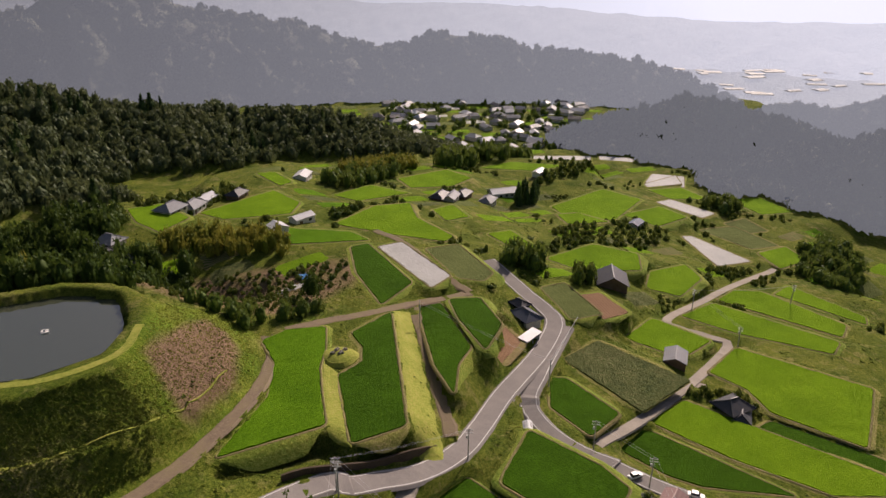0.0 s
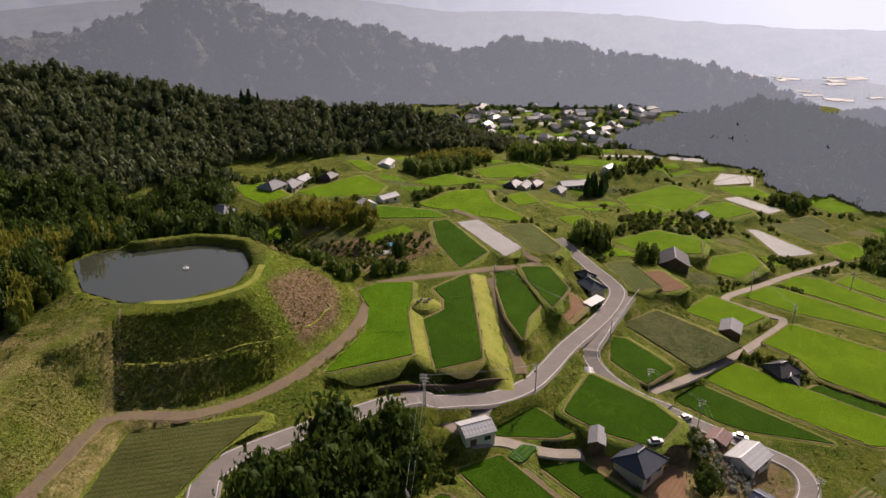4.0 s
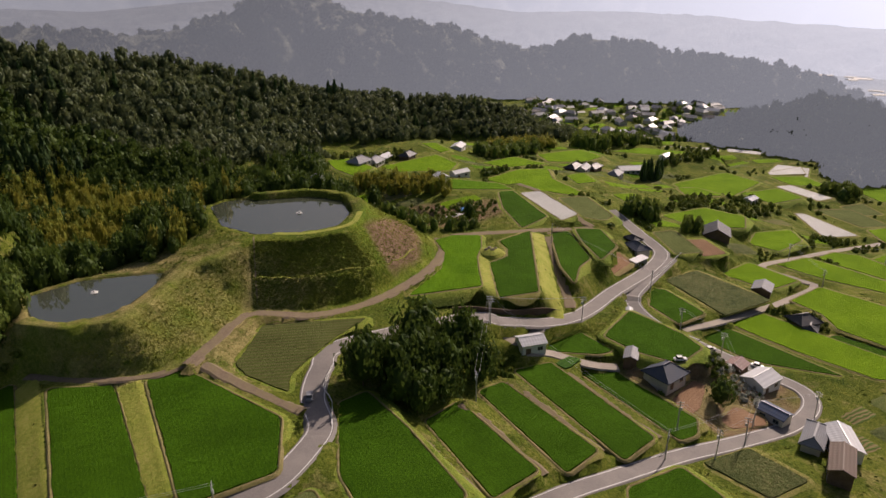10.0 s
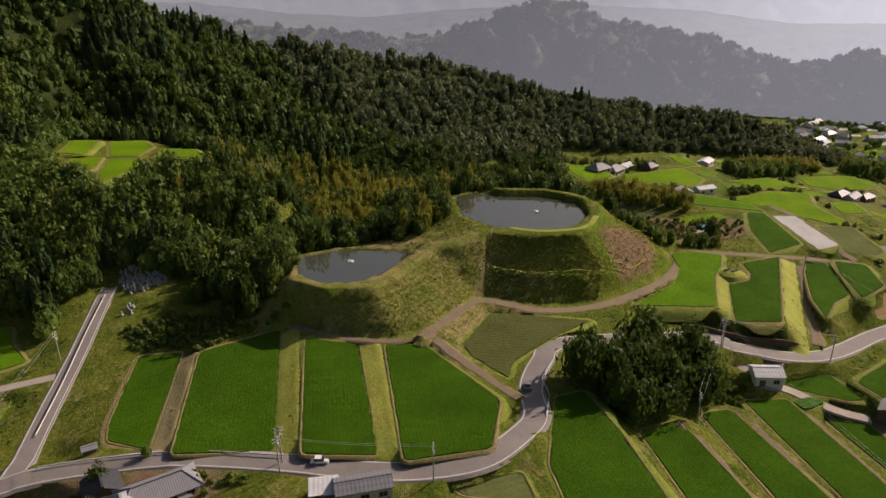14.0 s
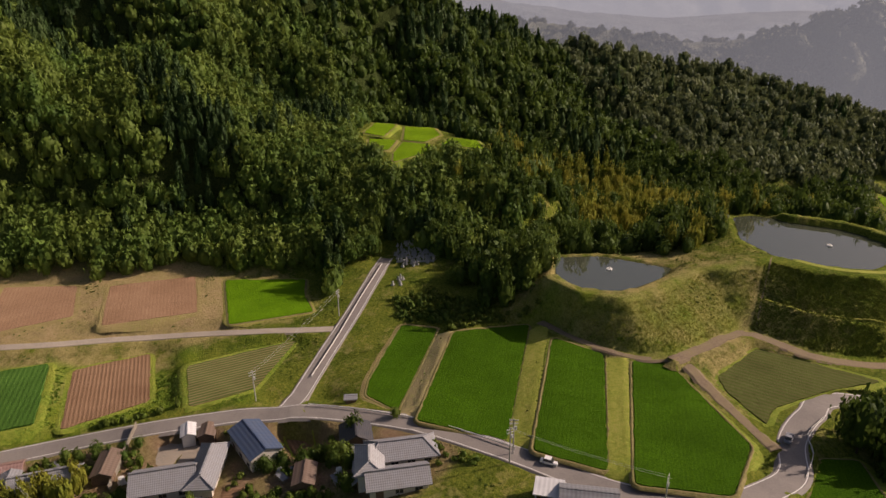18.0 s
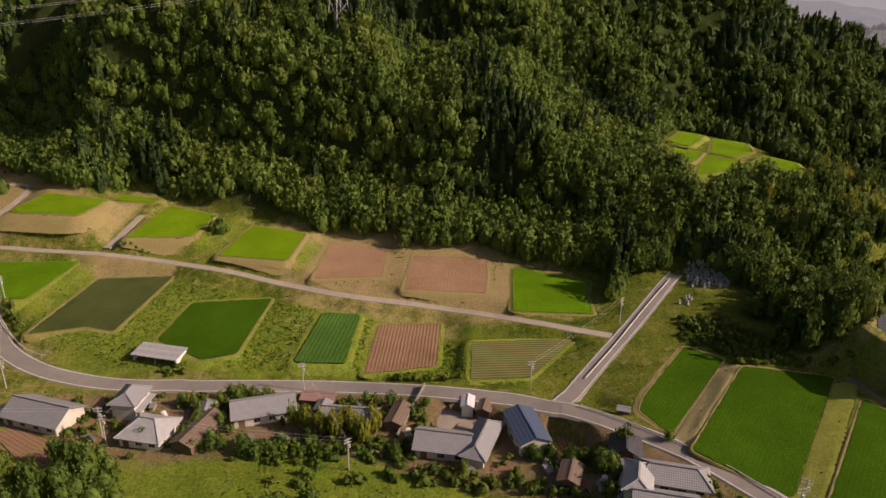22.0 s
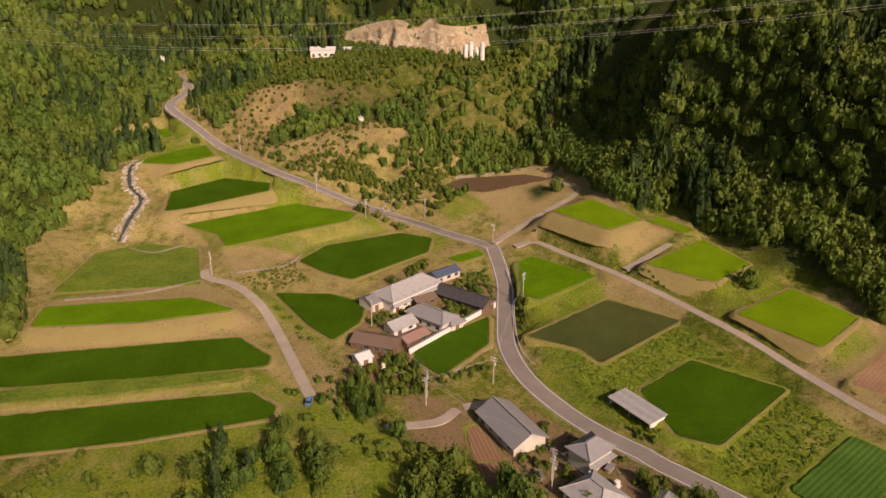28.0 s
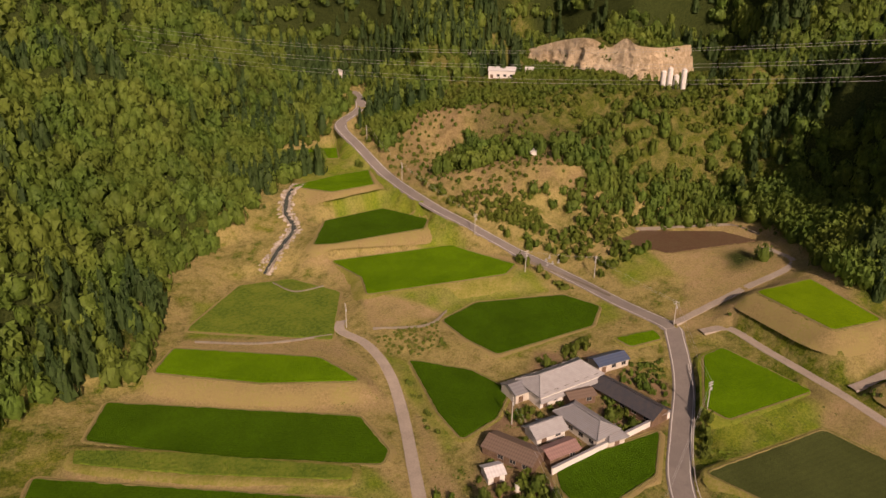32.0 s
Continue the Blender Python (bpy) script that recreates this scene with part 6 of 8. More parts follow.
def sow_in(pts, gap):
    xs, ys = [p[0] for p in pts], [p[1] for p in pts]
    x, y = np.meshgrid(np.arange(min(xs), max(xs) + gap, gap), np.arange(min(ys), max(ys) + gap, gap), indexing="ij")
    x = (x + rng.uniform(-0.4, 0.4, x.shape) * gap).ravel()
    y = (y + rng.uniform(-0.4, 0.4, y.shape) * gap).ravel()
    s = np.stack([x, y, ground_z(x, y)], 1)
    return s[inside(s, pts)]


def clear_of_ways(s, gap=1.5):
    near = land(s[:, 0], s[:, 1])[1]
    return s[near > gap]


TREE_LABEL = {"broad": "broad-leaved tree", "cedar": "dark conifer", "shrub": "low green shrub", "bamboo": "pale bamboo clump", "evergreen": "dark evergreen tree", "silver": "silvery garden bush"}


def crown_of(kind):
    return {"broad": BIG_BROAD, "cedar": NEAR_CEDAR, "shrub": SHRUB, "bamboo": BAMBOO, "evergreen": BIG_BROAD, "silver": SHRUB}[kind]


CROWNS, TRUNK = {}, None


def tree(kind, p, r, h, label, group):
    """One tree: a tapered trunk with limbs, and a crown of leaf clumps."""
    global TRUNK
    if TRUNK is None:
        bm = bmesh.new()
        rod(bm, (0, 0, -0.6), (0, 0, 0.55), 0.05, 0.02, 6)
        for k in range(5):
            a = k * 2.4
            rod(bm, (0, 0, 0.12 + 0.07 * k), (0.42 * math.cos(a), 0.42 * math.sin(a), 0.4 + 0.08 * k), 0.018, 0.006, 5)
        me = bpy.data.meshes.new("trunk")
        bm.to_mesh(me)
        bm.free()
        me.materials.append(bark)
        TRUNK = me
    i = random.randrange(len(crown_of(kind)))
    if (kind, i) not in CROWNS:
        v, t = crown_of(kind)[i]
        me = mesh_from("crown", v, t)
        attribute(me, "tint", np.full(len(v), 0.2 + 0.3 * i))
        me.materials.append(LEAF[kind])
        CROWNS[kind, i] = me
    bush = kind in ("shrub", "silver")
    root = tagged(new("shrub" if bush else "bamboo" if kind == "bamboo" else "tree"), label, "shrub" if bush else "tree", group=group)
    root.matrix_world = pose(p[0], p[1], p[2] - 0.15, 0, 0, random.uniform(0, 360)) @ Matrix.Diagonal((r, r, h, 1))
    lift = 0.0 if bush else 0.16
    for name, me in (("trunk", TRUNK), ("crown", CROWNS[kind, i])):
        ob = new(name, me)
        ob.parent = root
        if name == "crown":
            ob.location = (0, 0, lift)
    return root


def grove(pts, kind, gap, size, tall, label):
    """Single trees where the camera passes nearest; far off, one stand."""
    s = sow_in(pts, gap)
    if not len(s):
        return
    s = clear_of_ways(s, 1.0)
    if not len(s):
        return
    cx, cy = s[:, 0].mean(), s[:, 1].mean()
    if cy > 110 or cx < -235 or (kind == "shrub" and gap < 2.5):
        n = len(s)
        protos = MID_BROAD if kind in ("broad", "evergreen") else MID_CEDAR if kind == "cedar" else crown_of(kind)
        wood("tree_stand" if kind != "shrub" else "scrub", kind, s - [0, 0, 0.2], rng.uniform(*size, n), rng.uniform(*tall, n), protos, label)
        return
    for p in s:
        tree(kind, p, random.uniform(*size), random.uniform(*tall), TREE_LABEL[kind] + " in a " + label if len(label.split()) < 7 else label, label)


def lone_tree(kind, x, y, r, h):
    tree(kind, (x, y, float(ground_z(x, y))), r, h, TREE_LABEL[kind] + " standing alone by the fields", "")


ORCHARDS = []


def orchard(pts, gap):
    """Rows of low fruit trees on bare brown soil."""
    ORCHARDS.append(pts)
    s = clear_of_ways(sow_in(pts, gap), 1.0)
    s = s[rng.random(len(s)) < 0.85]
    r = rng.uniform(0.7, 1.7, len(s))
    wood("orchard_bushes", "shrub", s - [0, 0, 0.2], r, r * 1.5, SHRUB, "low fruit bushes on bare orchard soil")


# ---- walls, rails and graves ----
def wall_run(name, pts, high, thick, mat, cap, label):
    line = smooth_line([(x, y, float(ground_z(x, y))) for x, y in pts], 2.0)
    root = tagged(ribbon(name, line, thick / 2, -thick / 2, high, mat, high + 0.8), label, "wall")
    if cap:
        ob = ribbon("coping", line, thick / 2 + 0.18, -thick / 2 - 0.18, high + 0.2, ROOF["tile_grey"], 0.2)
        ob.parent = root
    return root


def white_wall(pts, high):
    wall_run("boundary_wall", pts, high, 0.3, WALL["white"], True, "long white plaster wall with tiled coping")


def garden_wall(pts, high):
    wall_run("garden_wall", pts, high, 0.3, rubble, False, "low weathered stone garden wall")


def guard_rail(pts, high):
    line = smooth_line([(x, y, float(ground_z(x, y)) + 0.1) for x, y in pts], 2.0)
    root = tagged(ribbon("guard_rail", line, 0.05, -0.05, high, WALL["white"], 0.3), "white steel guard rail along the road", "guard rail")
    for p in line[::2]:
        post = part("post", boxed(p.x - 0.06, p.x + 0.06, p.y - 0.06, p.y + 0.06, p.z - 0.4, p.z + high - 0.02), steel, root)


def trace(pts, width, kind, label):
    """A narrow strip laid on the ground."""
    line = smooth_line([(x, y, 0) for x, y in pts], 1.5)
    line = [Vector((p.x, p.y, float(ground_z(p.x, p.y)))) for p in line]
    tagged(ribbon("drain" if kind == "concrete" else "grass_path", line, width / 2, -width / 2, 0.07, MAT[kind], 0.3, 0.1), label, "path", kind="structure")


STREAM = []


def stream(pts, width):
    STREAM.extend(pts)
    line = smooth_line([(x, y, 0) for x, y in pts], 1.5)
    line = [Vector((p.x, p.y, float(ground_z(p.x, p.y)))) for p in line]
    tagged(ribbon("stream", line, width / 2, -width / 2, 0.12, MAT["water"], 0.3), "shallow stream between stone walls", "stream", kind="structure")
    for s in (-1, 1):
        bank = tagged(ribbon("stream_wall", line, s * width / 2, s * (width / 2 + 0.7), 0.4, rubble, 0.9, 0.3), "rough stone wall lining the stream", "wall", kind="structure")




def graves(pts, gap):
    for p in sow_in(pts, gap):
        h = random.uniform(0.5, 1.0)
        root = tagged(empty("gravestone", p[0], p[1], p[2], random.uniform(-8, 8) + 25), "grey granite gravestone on stepped plinth", "gravestone", group="graves in the hillside cemetery")
        part("plinth", boxed(-0.5, 0.5, -0.5, 0.5, -0.4, 0.25), stone, root)
        part("base_block", boxed(-0.36, 0.36, -0.36, 0.36, 0.3, 0.55), stone, root)
        part("pillar", boxed(-0.2, 0.2, -0.2, 0.2, 0.55, 0.55 + h), stone, root)


# houses of the main valley
house("warehouse", -8.3, 107.0, 7.4, 5.9, 28, 3.4)
house("tile_blue", 30.7, 106.5, 8.8, 8.1, 49, 3.6)
house("shed_grey", 21.4, 112.9, 6.1, 3.6, 82, 2.6)
house("metal_white", 60.0, 118.4, 9.0, 7.3, 46, 3.3)
house("metal_pink", 54.3, 124.7, 5.1, 4.9, 56, 2.6)
house("metal_blue", 60.2, 102.0, 7.7, 4.8, 138, 3.2)
house("tile_dark", 84.5, 166.2, 8.0, 7.0, 28, 3.8)
house("tile_dark", 86.0, 163.1, 7.4, 4.2, 68, 3.0)
house("tile_grey", 67.3, 90.7, 10.7, 4.5, 66, 4.2)
house("metal_white", 73.8, 90.0, 10.6, 6.5, 91, 4.5)
house("metal_brown", 69.2, 77.1, 11.2, 5.2, 72, 5.6)
house("shed_grey", 76.4, 193.4, 8.3, 6.7, 70, 3.0)
house("tile_dark", 66.2, 243.5, 11.7, 10.9, 82, 3.4)
house("tile_blue", 28.1, 202.9, 8.3, 6.0, 119, 3.2)
house("tile_dark", 26.5, 209.2, 5.0, 3.9, 128, 3.0)
house("flat_white", 27.9, 190.0, 7.8, 2.9, 51, 2.6)
house("shed_white", 22.3, 145.0, 2.7, 1.7, 88, 1.9)
house("tile_dark", -117.6, 226.3, 12.2, 11.2, 72, 3.2)
house("tile_grey", -127.6, 243.4, 8.3, 7.5, 159, 3.2)
house("tile_dark", -128.2, 234.9, 6.4, 4.8, 159, 3.2)
house("tile_grey", -116.4, 276.8, 10.9, 8.1, 70, 3.2)
house("tile_grey", -111.0, 286.7, 10.8, 7.3, 80, 3.2)
house("metal_white", -109.1, 300.4, 9.5, 6.1, 77, 3.2)
house("metal_white", -66.7, 258.6, 6.7, 6.1, 130, 3.2)
house("metal_white", -60.5, 275.8, 9.8, 5.2, 50, 3.2)
house("metal_white", -75.6, 353.7, 11.3, 7.0, 85, 3.2)
house("tile_dark", -1.8, 338.0, 11.1, 6.5, 67, 3.2)
house("tile_grey", 4.0, 337.9, 10.1, 5.3, 73, 3.2)
house("tile_dark", 10.2, 348.4, 10.6, 6.1, 64, 3.2)
house("tile_grey", 23.5, 348.9, 10.5, 6.5, 67, 3.2)
house("metal_white", 60.1, 420.4, 10.6, 4.7, 61, 3.2)
house("metal_blue", 100.8, 337.5, 8.4, 5.3, 53, 3.2)
house("tile_dark", -97.1, 307.5, 9.0, 6.2, 76, 3.2)
house("metal_white", 34.3, 374.5, 17.0, 8.6, 19, 3.2)
house("metal_white", 214.2, 405.4, 8.8, 4.4, 65, 3.2)
house("tile_dark", -164.3, 211.0, 6.2, 5.3, 168, 3.2)
house("metal_white", -160.0, 217.0, 5.5, 4.7, 109, 3.2)
house("tile_grey", -112.1, 227.2, 6.6, 5.7, 162, 3.2)
# houses of the hamlet by the side road
house("carport", -191.9, -131.0, 14.1, 5.9, 65, 2.8)
house("tile_grey", -168.1, -155.8, 16.7, 9.4, 61, 3.2)
house("tile_grey", -167.8, -134.4, 8.1, 6.2, 162, 5.2)
house("tile_pale", -155.1, -127.9, 10.6, 9.5, 67, 3.1)
house("metal_brown", -152.4, -115.9, 13.8, 5.7, 150, 2.8)
house("tile_grey", -158.3, -100.2, 15.2, 8.2, 94, 3.4)
house("shed_grey", -161.5, -114.8, 4.4, 4.0, 174, 2.6)
house("tile_grey", -149.7, -78.5, 13.2, 5.8, 72, 3.2)
house("metal_brown", -147.0, -66.5, 8.6, 4.3, 153, 2.7)
house("tile_grey", -133.9, -57.4, 12.4, 8.0, 68, 3.2)
house("tile_grey", -132.1, -48.4, 14.6, 5.2, 148, 3.6)
house("metal_blue", -133.3, -36.7, 13.2, 7.4, 1, 4.4)
house("tile_grey", -104.7, -14.3, 14.3, 6.6, 65, 3.4)
house("tile_pale", -104.7, -22.2, 8.8, 4.9, 150, 5.2)
house("tile_dark", -118.2, -18.1, 6.2, 6.2, 154, 2.7)
house("shed_white", -148.2, -47.8, 4.6, 2.9, 162, 2.5)
house("metal_brown", -145.7, -44.0, 4.5, 3.5, 154, 2.5)
house("metal_brown", -114.7, -32.8, 6.8, 4.3, 149, 2.6)
house("metal_pink", -160.8, -86.0, 8.4, 4.0, 72, 2.6)
house("shed_grey", -155.6, -85.0, 4.2, 3.6, 160, 2.6)
house("tile_grey", -98.0, -19.5, 12.0, 6.0, 65, 3.2)
house("shed_grey", -131.8, -12.0, 2.6, 1.8, 60, 1.8)
house("metal_grey", -67.9, 4.6, 10.5, 4.7, 45, 3.2)
house("flat_white", -74.2, 0.3, 5.0, 4.1, 41, 2.6)
# the farmstead behind the white wall
house("tile_pale", -213.5, -221.1, 22.7, 10.0, 170, 4.6)
house("metal_grey", -203.9, -226.5, 11.1, 7.0, 169, 3.2)
house("metal_blue", -234.1, -218.8, 11.2, 5.5, 164, 2.9)
house("tile_dark", -223.2, -203.2, 20.2, 7.0, 86, 3.0)
house("tile_grey", -203.9, -204.2, 14.9, 7.5, 84, 4.0)
house("tile_pale", -193.9, -209.9, 9.0, 5.5, 166, 2.9)
house("metal_pink", -190.5, -202.3, 9.3, 5.0, 167, 2.7)
house("metal_brown", -213.1, -213.7, 8.1, 4.5, 157, 2.8)
house("metal_brown", -181.4, -209.6, 14.1, 7.5, 104, 2.8)
house("shed_white", -172.1, -207.8, 4.4, 4.4, 158, 2.5)
house("tile_grey", -205.9, -197.1, 5.0, 4.5, 163, 2.8)
# hillside buildings
house("metal_white", -366.0, -393.0, 15.0, 8.0, 125, 4.5)
house("shed_white", -385.0, -389.0, 5.0, 3.5, 125, 3.0)
house("metal_white", -319.0, -491.0, 10.0, 7.0, 60, 4.8)
house("shed_white", -361.6, -414.9, 9.0, 5.1, 45, 2.5)
house("shed_white", -313.7, -322.0, 7.5, 2.6, 45, 2.2)
# poles
utility_pole(-260.8, -277.6, 9.0)
utility_pole(-279.1, -258.1, 9.0)
utility_pole(-270.2, -217.9, 9.0)
utility_pole(-190.3, -218.6, 9.0)
utility_pole(-233.0, -185.3, 9.0)
utility_pole(-262.8, -308.2, 9.0)
utility_pole(-271.5, -367.9, 9.0)
utility_pole(-281.4, -409.7, 9.0)
utility_pole(-184.4, -288.8, 9.0)
utility_pole(-168.7, -182.2, 9.0)
utility_pole(-184.6, -170.2, 9.0)
utility_pole(-165.6, -180.4, 9.0)
utility_pole(-153.8, -137.9, 9.0)
utility_pole(-150.4, -29.8, 9.0)
utility_pole(-167.9, -89.7, 9.0)
utility_pole(-131.2, -80.5, 9.0)
utility_pole(-157.3, -139.5, 9.0)
utility_pole(-88.8, 4.0, 9.0)
utility_pole(-174.6, 7.3, 9.0)
utility_pole(-278.9, 144.2, 9.0)
utility_pole(-86.9, 1.3, 9.0)
utility_pole(-57.4, 13.5, 9.0)
utility_pole(-20.8, 109.9, 9.0)
utility_pole(-19.5, 74.7, 9.0)
utility_pole(6.4, 128.7, 9.0)
utility_pole(31.8, 82.9, 9.0)
utility_pole(40.1, 74.6, 9.0)
utility_pole(48.9, 84.0, 9.0)
utility_pole(72.0, 105.8, 9.0)
utility_pole(39.2, 142.5, 9.0)
utility_pole(50.5, 130.6, 9.0)
utility_pole(-21.4, 111.3, 9.0)
utility_pole(102.5, 206.7, 9.0)
utility_pole(141.7, 249.9, 9.0)
utility_pole(97.2, 237.9, 9.0)
utility_pole(31.1, 168.2, 9.0)
utility_pole(-6.8, 183.6, 9.0)
utility_pole(27.6, 69.7, 9.0)
utility_pole(53.1, 94.5, 9.0)
# cars
car("white", -194.0, -133.4, 155)
car("grey", -190.6, -128.6, 155)
car("white", -81.4, 7.4, 31)
car("grey", -55.5, 53.2, 109)
car("blue", -147.9, -206.6, -152)
car("white", 47.6, 133.1, 23)
car("white", 35.1, 111.4, 14)
car("white", 61.3, 128.7, -21)
# groves
SILVER = [(42.9, 120.8), (52.4, 124.6), (59.2, 110.9), (56.4, 104.9), (48.0, 107.8)]
grove([(-49, 57), (-45, 64), (-33, 56), (-25, 71), (-18, 87), (-22, 99), (-33, 94), (-45, 78), (-50, 68)], 'evergreen', 5.6, (4.2, 7.2), (9, 15), 'dark grove beside the road bend')
grove([(-18, 87), (-10, 93), (-13, 100), (-21, 103), (-25, 99), (-22, 89)], 'shrub', 2.6, (1.2, 2.2), (2, 4), 'garden shrubs below the grove')
grove([(-158.0, 17.0), (-138.0, 30.0), (-128.0, 44.0), (-130.0, 52.0), (-138.0, 45.0), (-168.0, 37.0), (-171.0, 26.0)], 'shrub', 2.1, (1.0, 2.0), (1.2, 2.8), 'low green scrub at the foot of the dam')
grove([(-160, 42), (-137, 57), (-136, 69), (-145, 76), (-164, 60), (-168, 48)], 'broad', 5, (3, 4.5), (7, 11), 'leafy trees beside the lower reservoir')
grove([(-74, 176), (-58, 167), (-42, 172), (-32, 182), (-38, 188), (-51, 179), (-67, 180)], 'broad', 4.5, (2.4, 3.4), (5, 7), 'dense dark hedge trees above the paddies')
orchard([(-106, 193), (-76, 179), (-51, 182), (-39, 198), (-31, 211), (-33, 228), (-61, 225), (-95, 223), (-113, 216), (-121, 200)], 2.9)
grove([(-106, 234), (-82, 239), (-57, 236), (-60, 251), (-90, 256), (-108, 249)], 'bamboo', 4, (2, 3), (6, 9), 'row of pale bamboo along the field edge')
grove([(-147, 201), (-117, 200), (-109, 220), (-129, 227), (-153, 218)], 'broad', 5.5, (2.6, 4.2), (6, 9), 'woodland edge behind the reservoir')
grove([(22, 239), (36, 240), (41, 256), (35, 265), (24, 253)], 'broad', 5, (3.5, 5), (9, 12), 'round dark trees above the road')
grove([(49, 236), (60, 239), (60, 248), (52, 245)], 'broad', 4, (3, 4), (8, 10), 'farm trees beside the dark house')
grove([(66, 252), (79, 261), (79, 269), (71, 267)], 'broad', 4, (3, 4), (8, 10), 'farm trees behind the dark house')
grove([(-8, 414), (21, 435), (57, 471), (62, 504), (22, 483), (-6, 446)], 'broad', 7, (4, 6.5), (10, 15), 'wooded knoll in the valley')
grove([(40, 356), (51, 361), (56, 382), (44, 379)], 'cedar', 5, (3, 4), (10, 13), 'dark cedars beside the far farm')
grove([(-65, 354), (-46, 351), (-26, 394), (-31, 415), (-54, 390)], 'broad', 6, (3, 5), (7, 10), 'roadside trees between far paddies')
grove([(-49, 271), (-33, 288), (-36, 308), (-50, 297)], 'shrub', 3.5, (1.8, 2.8), (2.5, 4), 'bushy orchard rows between the paddies')
grove([(165, 302), (170, 279), (182, 267), (201, 304), (205, 337), (176, 320)], 'broad', 6, (3, 5), (6, 9), 'scrub woodland along the valley road')
grove([(118, 286), (141, 272), (152, 284), (147, 297), (129, 294)], 'shrub', 3, (1.2, 2), (2, 3.5), 'dry scrub below the white tunnel')
grove([(46, 302), (56, 282), (94, 296), (121, 339), (106, 352), (70, 327)], 'shrub', 5, (1.4, 2.6), (2, 4), 'garden scrub between far plots')
grove([(145, 376), (162, 376), (181, 390), (176, 405), (160, 400)], 'broad', 6, (4, 6), (7, 10), 'round trees among the far paddies')
grove([(54, 399), (91, 428), (114, 466), (61, 421)], 'shrub', 5, (2, 3.5), (3, 6), 'hedges round the far farms')
grove([(-49, 380), (-9, 418), (-41, 440), (-66, 404)], 'bamboo', 6, (3, 4), (6, 9), 'pale bamboo along the forest edge')
grove([(-141, 253), (-128, 274), (-102, 297), (-96, 326), (-112, 331), (-136, 287), (-150, 260)], 'shrub', 5, (1.8, 3.2), (3, 6), 'garden trees round the far hamlet')
grove([(-101, -220), (-118, -212), (-138, -202), (-142, -189), (-132, -176), (-112, -190)], 'broad', 6.2, (2.4, 3.8), (4.2, 6.8), 'leafy grove below the meadow')
grove([(-139, -168), (-155, -155), (-147, -139), (-129, -138), (-120, -159)], 'broad', 5, (2.5, 4), (6, 9), 'dark trees behind the houses')
grove([(-149, -94), (-143, -83), (-139, -73), (-148, -71), (-149, -82), (-153, -93)], 'bamboo', 2.6, (1.4, 2.2), (5, 7.5), 'yellow-green bamboo clump behind the houses')
grove([(-132, -72), (-121, -45), (-109, -33), (-126, -73)], 'shrub', 3, (1.4, 2.6), (1.5, 3), 'green scrub behind the tiled houses')
grove([(-151, -129), (-140, -101), (-143, -98), (-153, -117), (-154, -129)], 'broad', 4, (2, 3.2), (3, 5), 'garden trees behind the hamlet')
grove([(-140, -65), (-146, -61), (-153, -56), (-149, -54), (-143, -57), (-136, -53)], 'shrub', 3, (1.2, 2.0), (2, 3.5), 'garden shrubs in the courtyard')
grove([(-116, -27), (-108, -25), (-115, -22), (-120, -23)], 'broad', 3.5, (1.8, 2.8), (4, 6), 'dark garden trees between the houses')
grove([(-168, -205), (-163, -192), (-167, -184), (-176, -181), (-180, -194), (-180, -203)], 'shrub', 3, (1.2, 2.2), (2, 4), 'garden scrub below the farmstead')
grove([(-189, -224), (-208, -228), (-211, -233), (-190, -227)], 'shrub', 3, (1, 1.6), (2, 3), 'shrubs behind the farmstead')
grove([(-226, -185), (-225, -178), (-240, -187), (-243, -193)], 'shrub', 2.5, (1, 1.8), (2, 3.5), 'roadside shrubs')
grove([(-147, -218), (-151, -199), (-161, -201), (-157, -217)], 'shrub', 3, (1, 2), (1.5, 3), 'bushes beside the lane')
orchard([(-284, -408), (-274, -376), (-276, -328), (-316, -294), (-338, -311), (-335, -339), (-311, -391)], 3.3)
grove([(-303, -290), (-326, -264), (-352, -239), (-367, -253), (-359, -297), (-342, -319)], 'broad', 5.5, (3, 4.6), (6, 9), 'young woodland above the drained pond')
grove([(-292, -304), (-306, -286), (-316, -294), (-299, -307)], 'broad', 5, (2.5, 3.6), (5, 7), 'green trees at the orchard foot')
grove([(-291, -415), (-322, -359), (-350, -322), (-367, -335), (-337, -374), (-312, -432)], 'shrub', 4.0, (1.4, 2.8), (1.8, 4), 'scrubby trees on the hillside')
grove([(-236, -483), (-282, -446), (-304, -432), (-322, -480), (-270, -500)], 'broad', 6, (3.2, 5.0), (7, 10), 'sunlit trees at the valley head')
grove([(-294, -534), (-328, -512), (-366, -453), (-420, -428), (-371, -384), (-338, -422), (-327, -486)], 'cedar', 5.5, (2.6, 3.6), (12, 17), 'tall cedar stand on the hillside')
grove([(-198, 19), (-196, 31), (-212, 47), (-215, 35)], 'broad', 5, (3, 4.5), (8, 12), 'forest edge trees beside the hill road')
grove([(-171, -112), (-166, -97), (-160, -97), (-165, -112)], 'broad', 3.0, (1.4, 2.4), (3, 5.5), 'round garden trees by the road')
grove([(-164, -92), (-157, -74), (-152, -74), (-159, -92)], 'shrub', 2.0, (0.9, 1.8), (1.2, 2.6), 'clipped garden shrubs by the road')
grove([(-158, -72), (-150, -55), (-147, -60), (-154, -73)], 'broad', 2.8, (1.2, 2.2), (2.5, 4.5), 'garden trees behind the stone wall')
grove([(-130, -34), (-122, -26), (-117, -30), (-126, -40)], 'evergreen', 3.2, (1.6, 2.8), (3.5, 6), 'dark garden evergreens beside the barn')
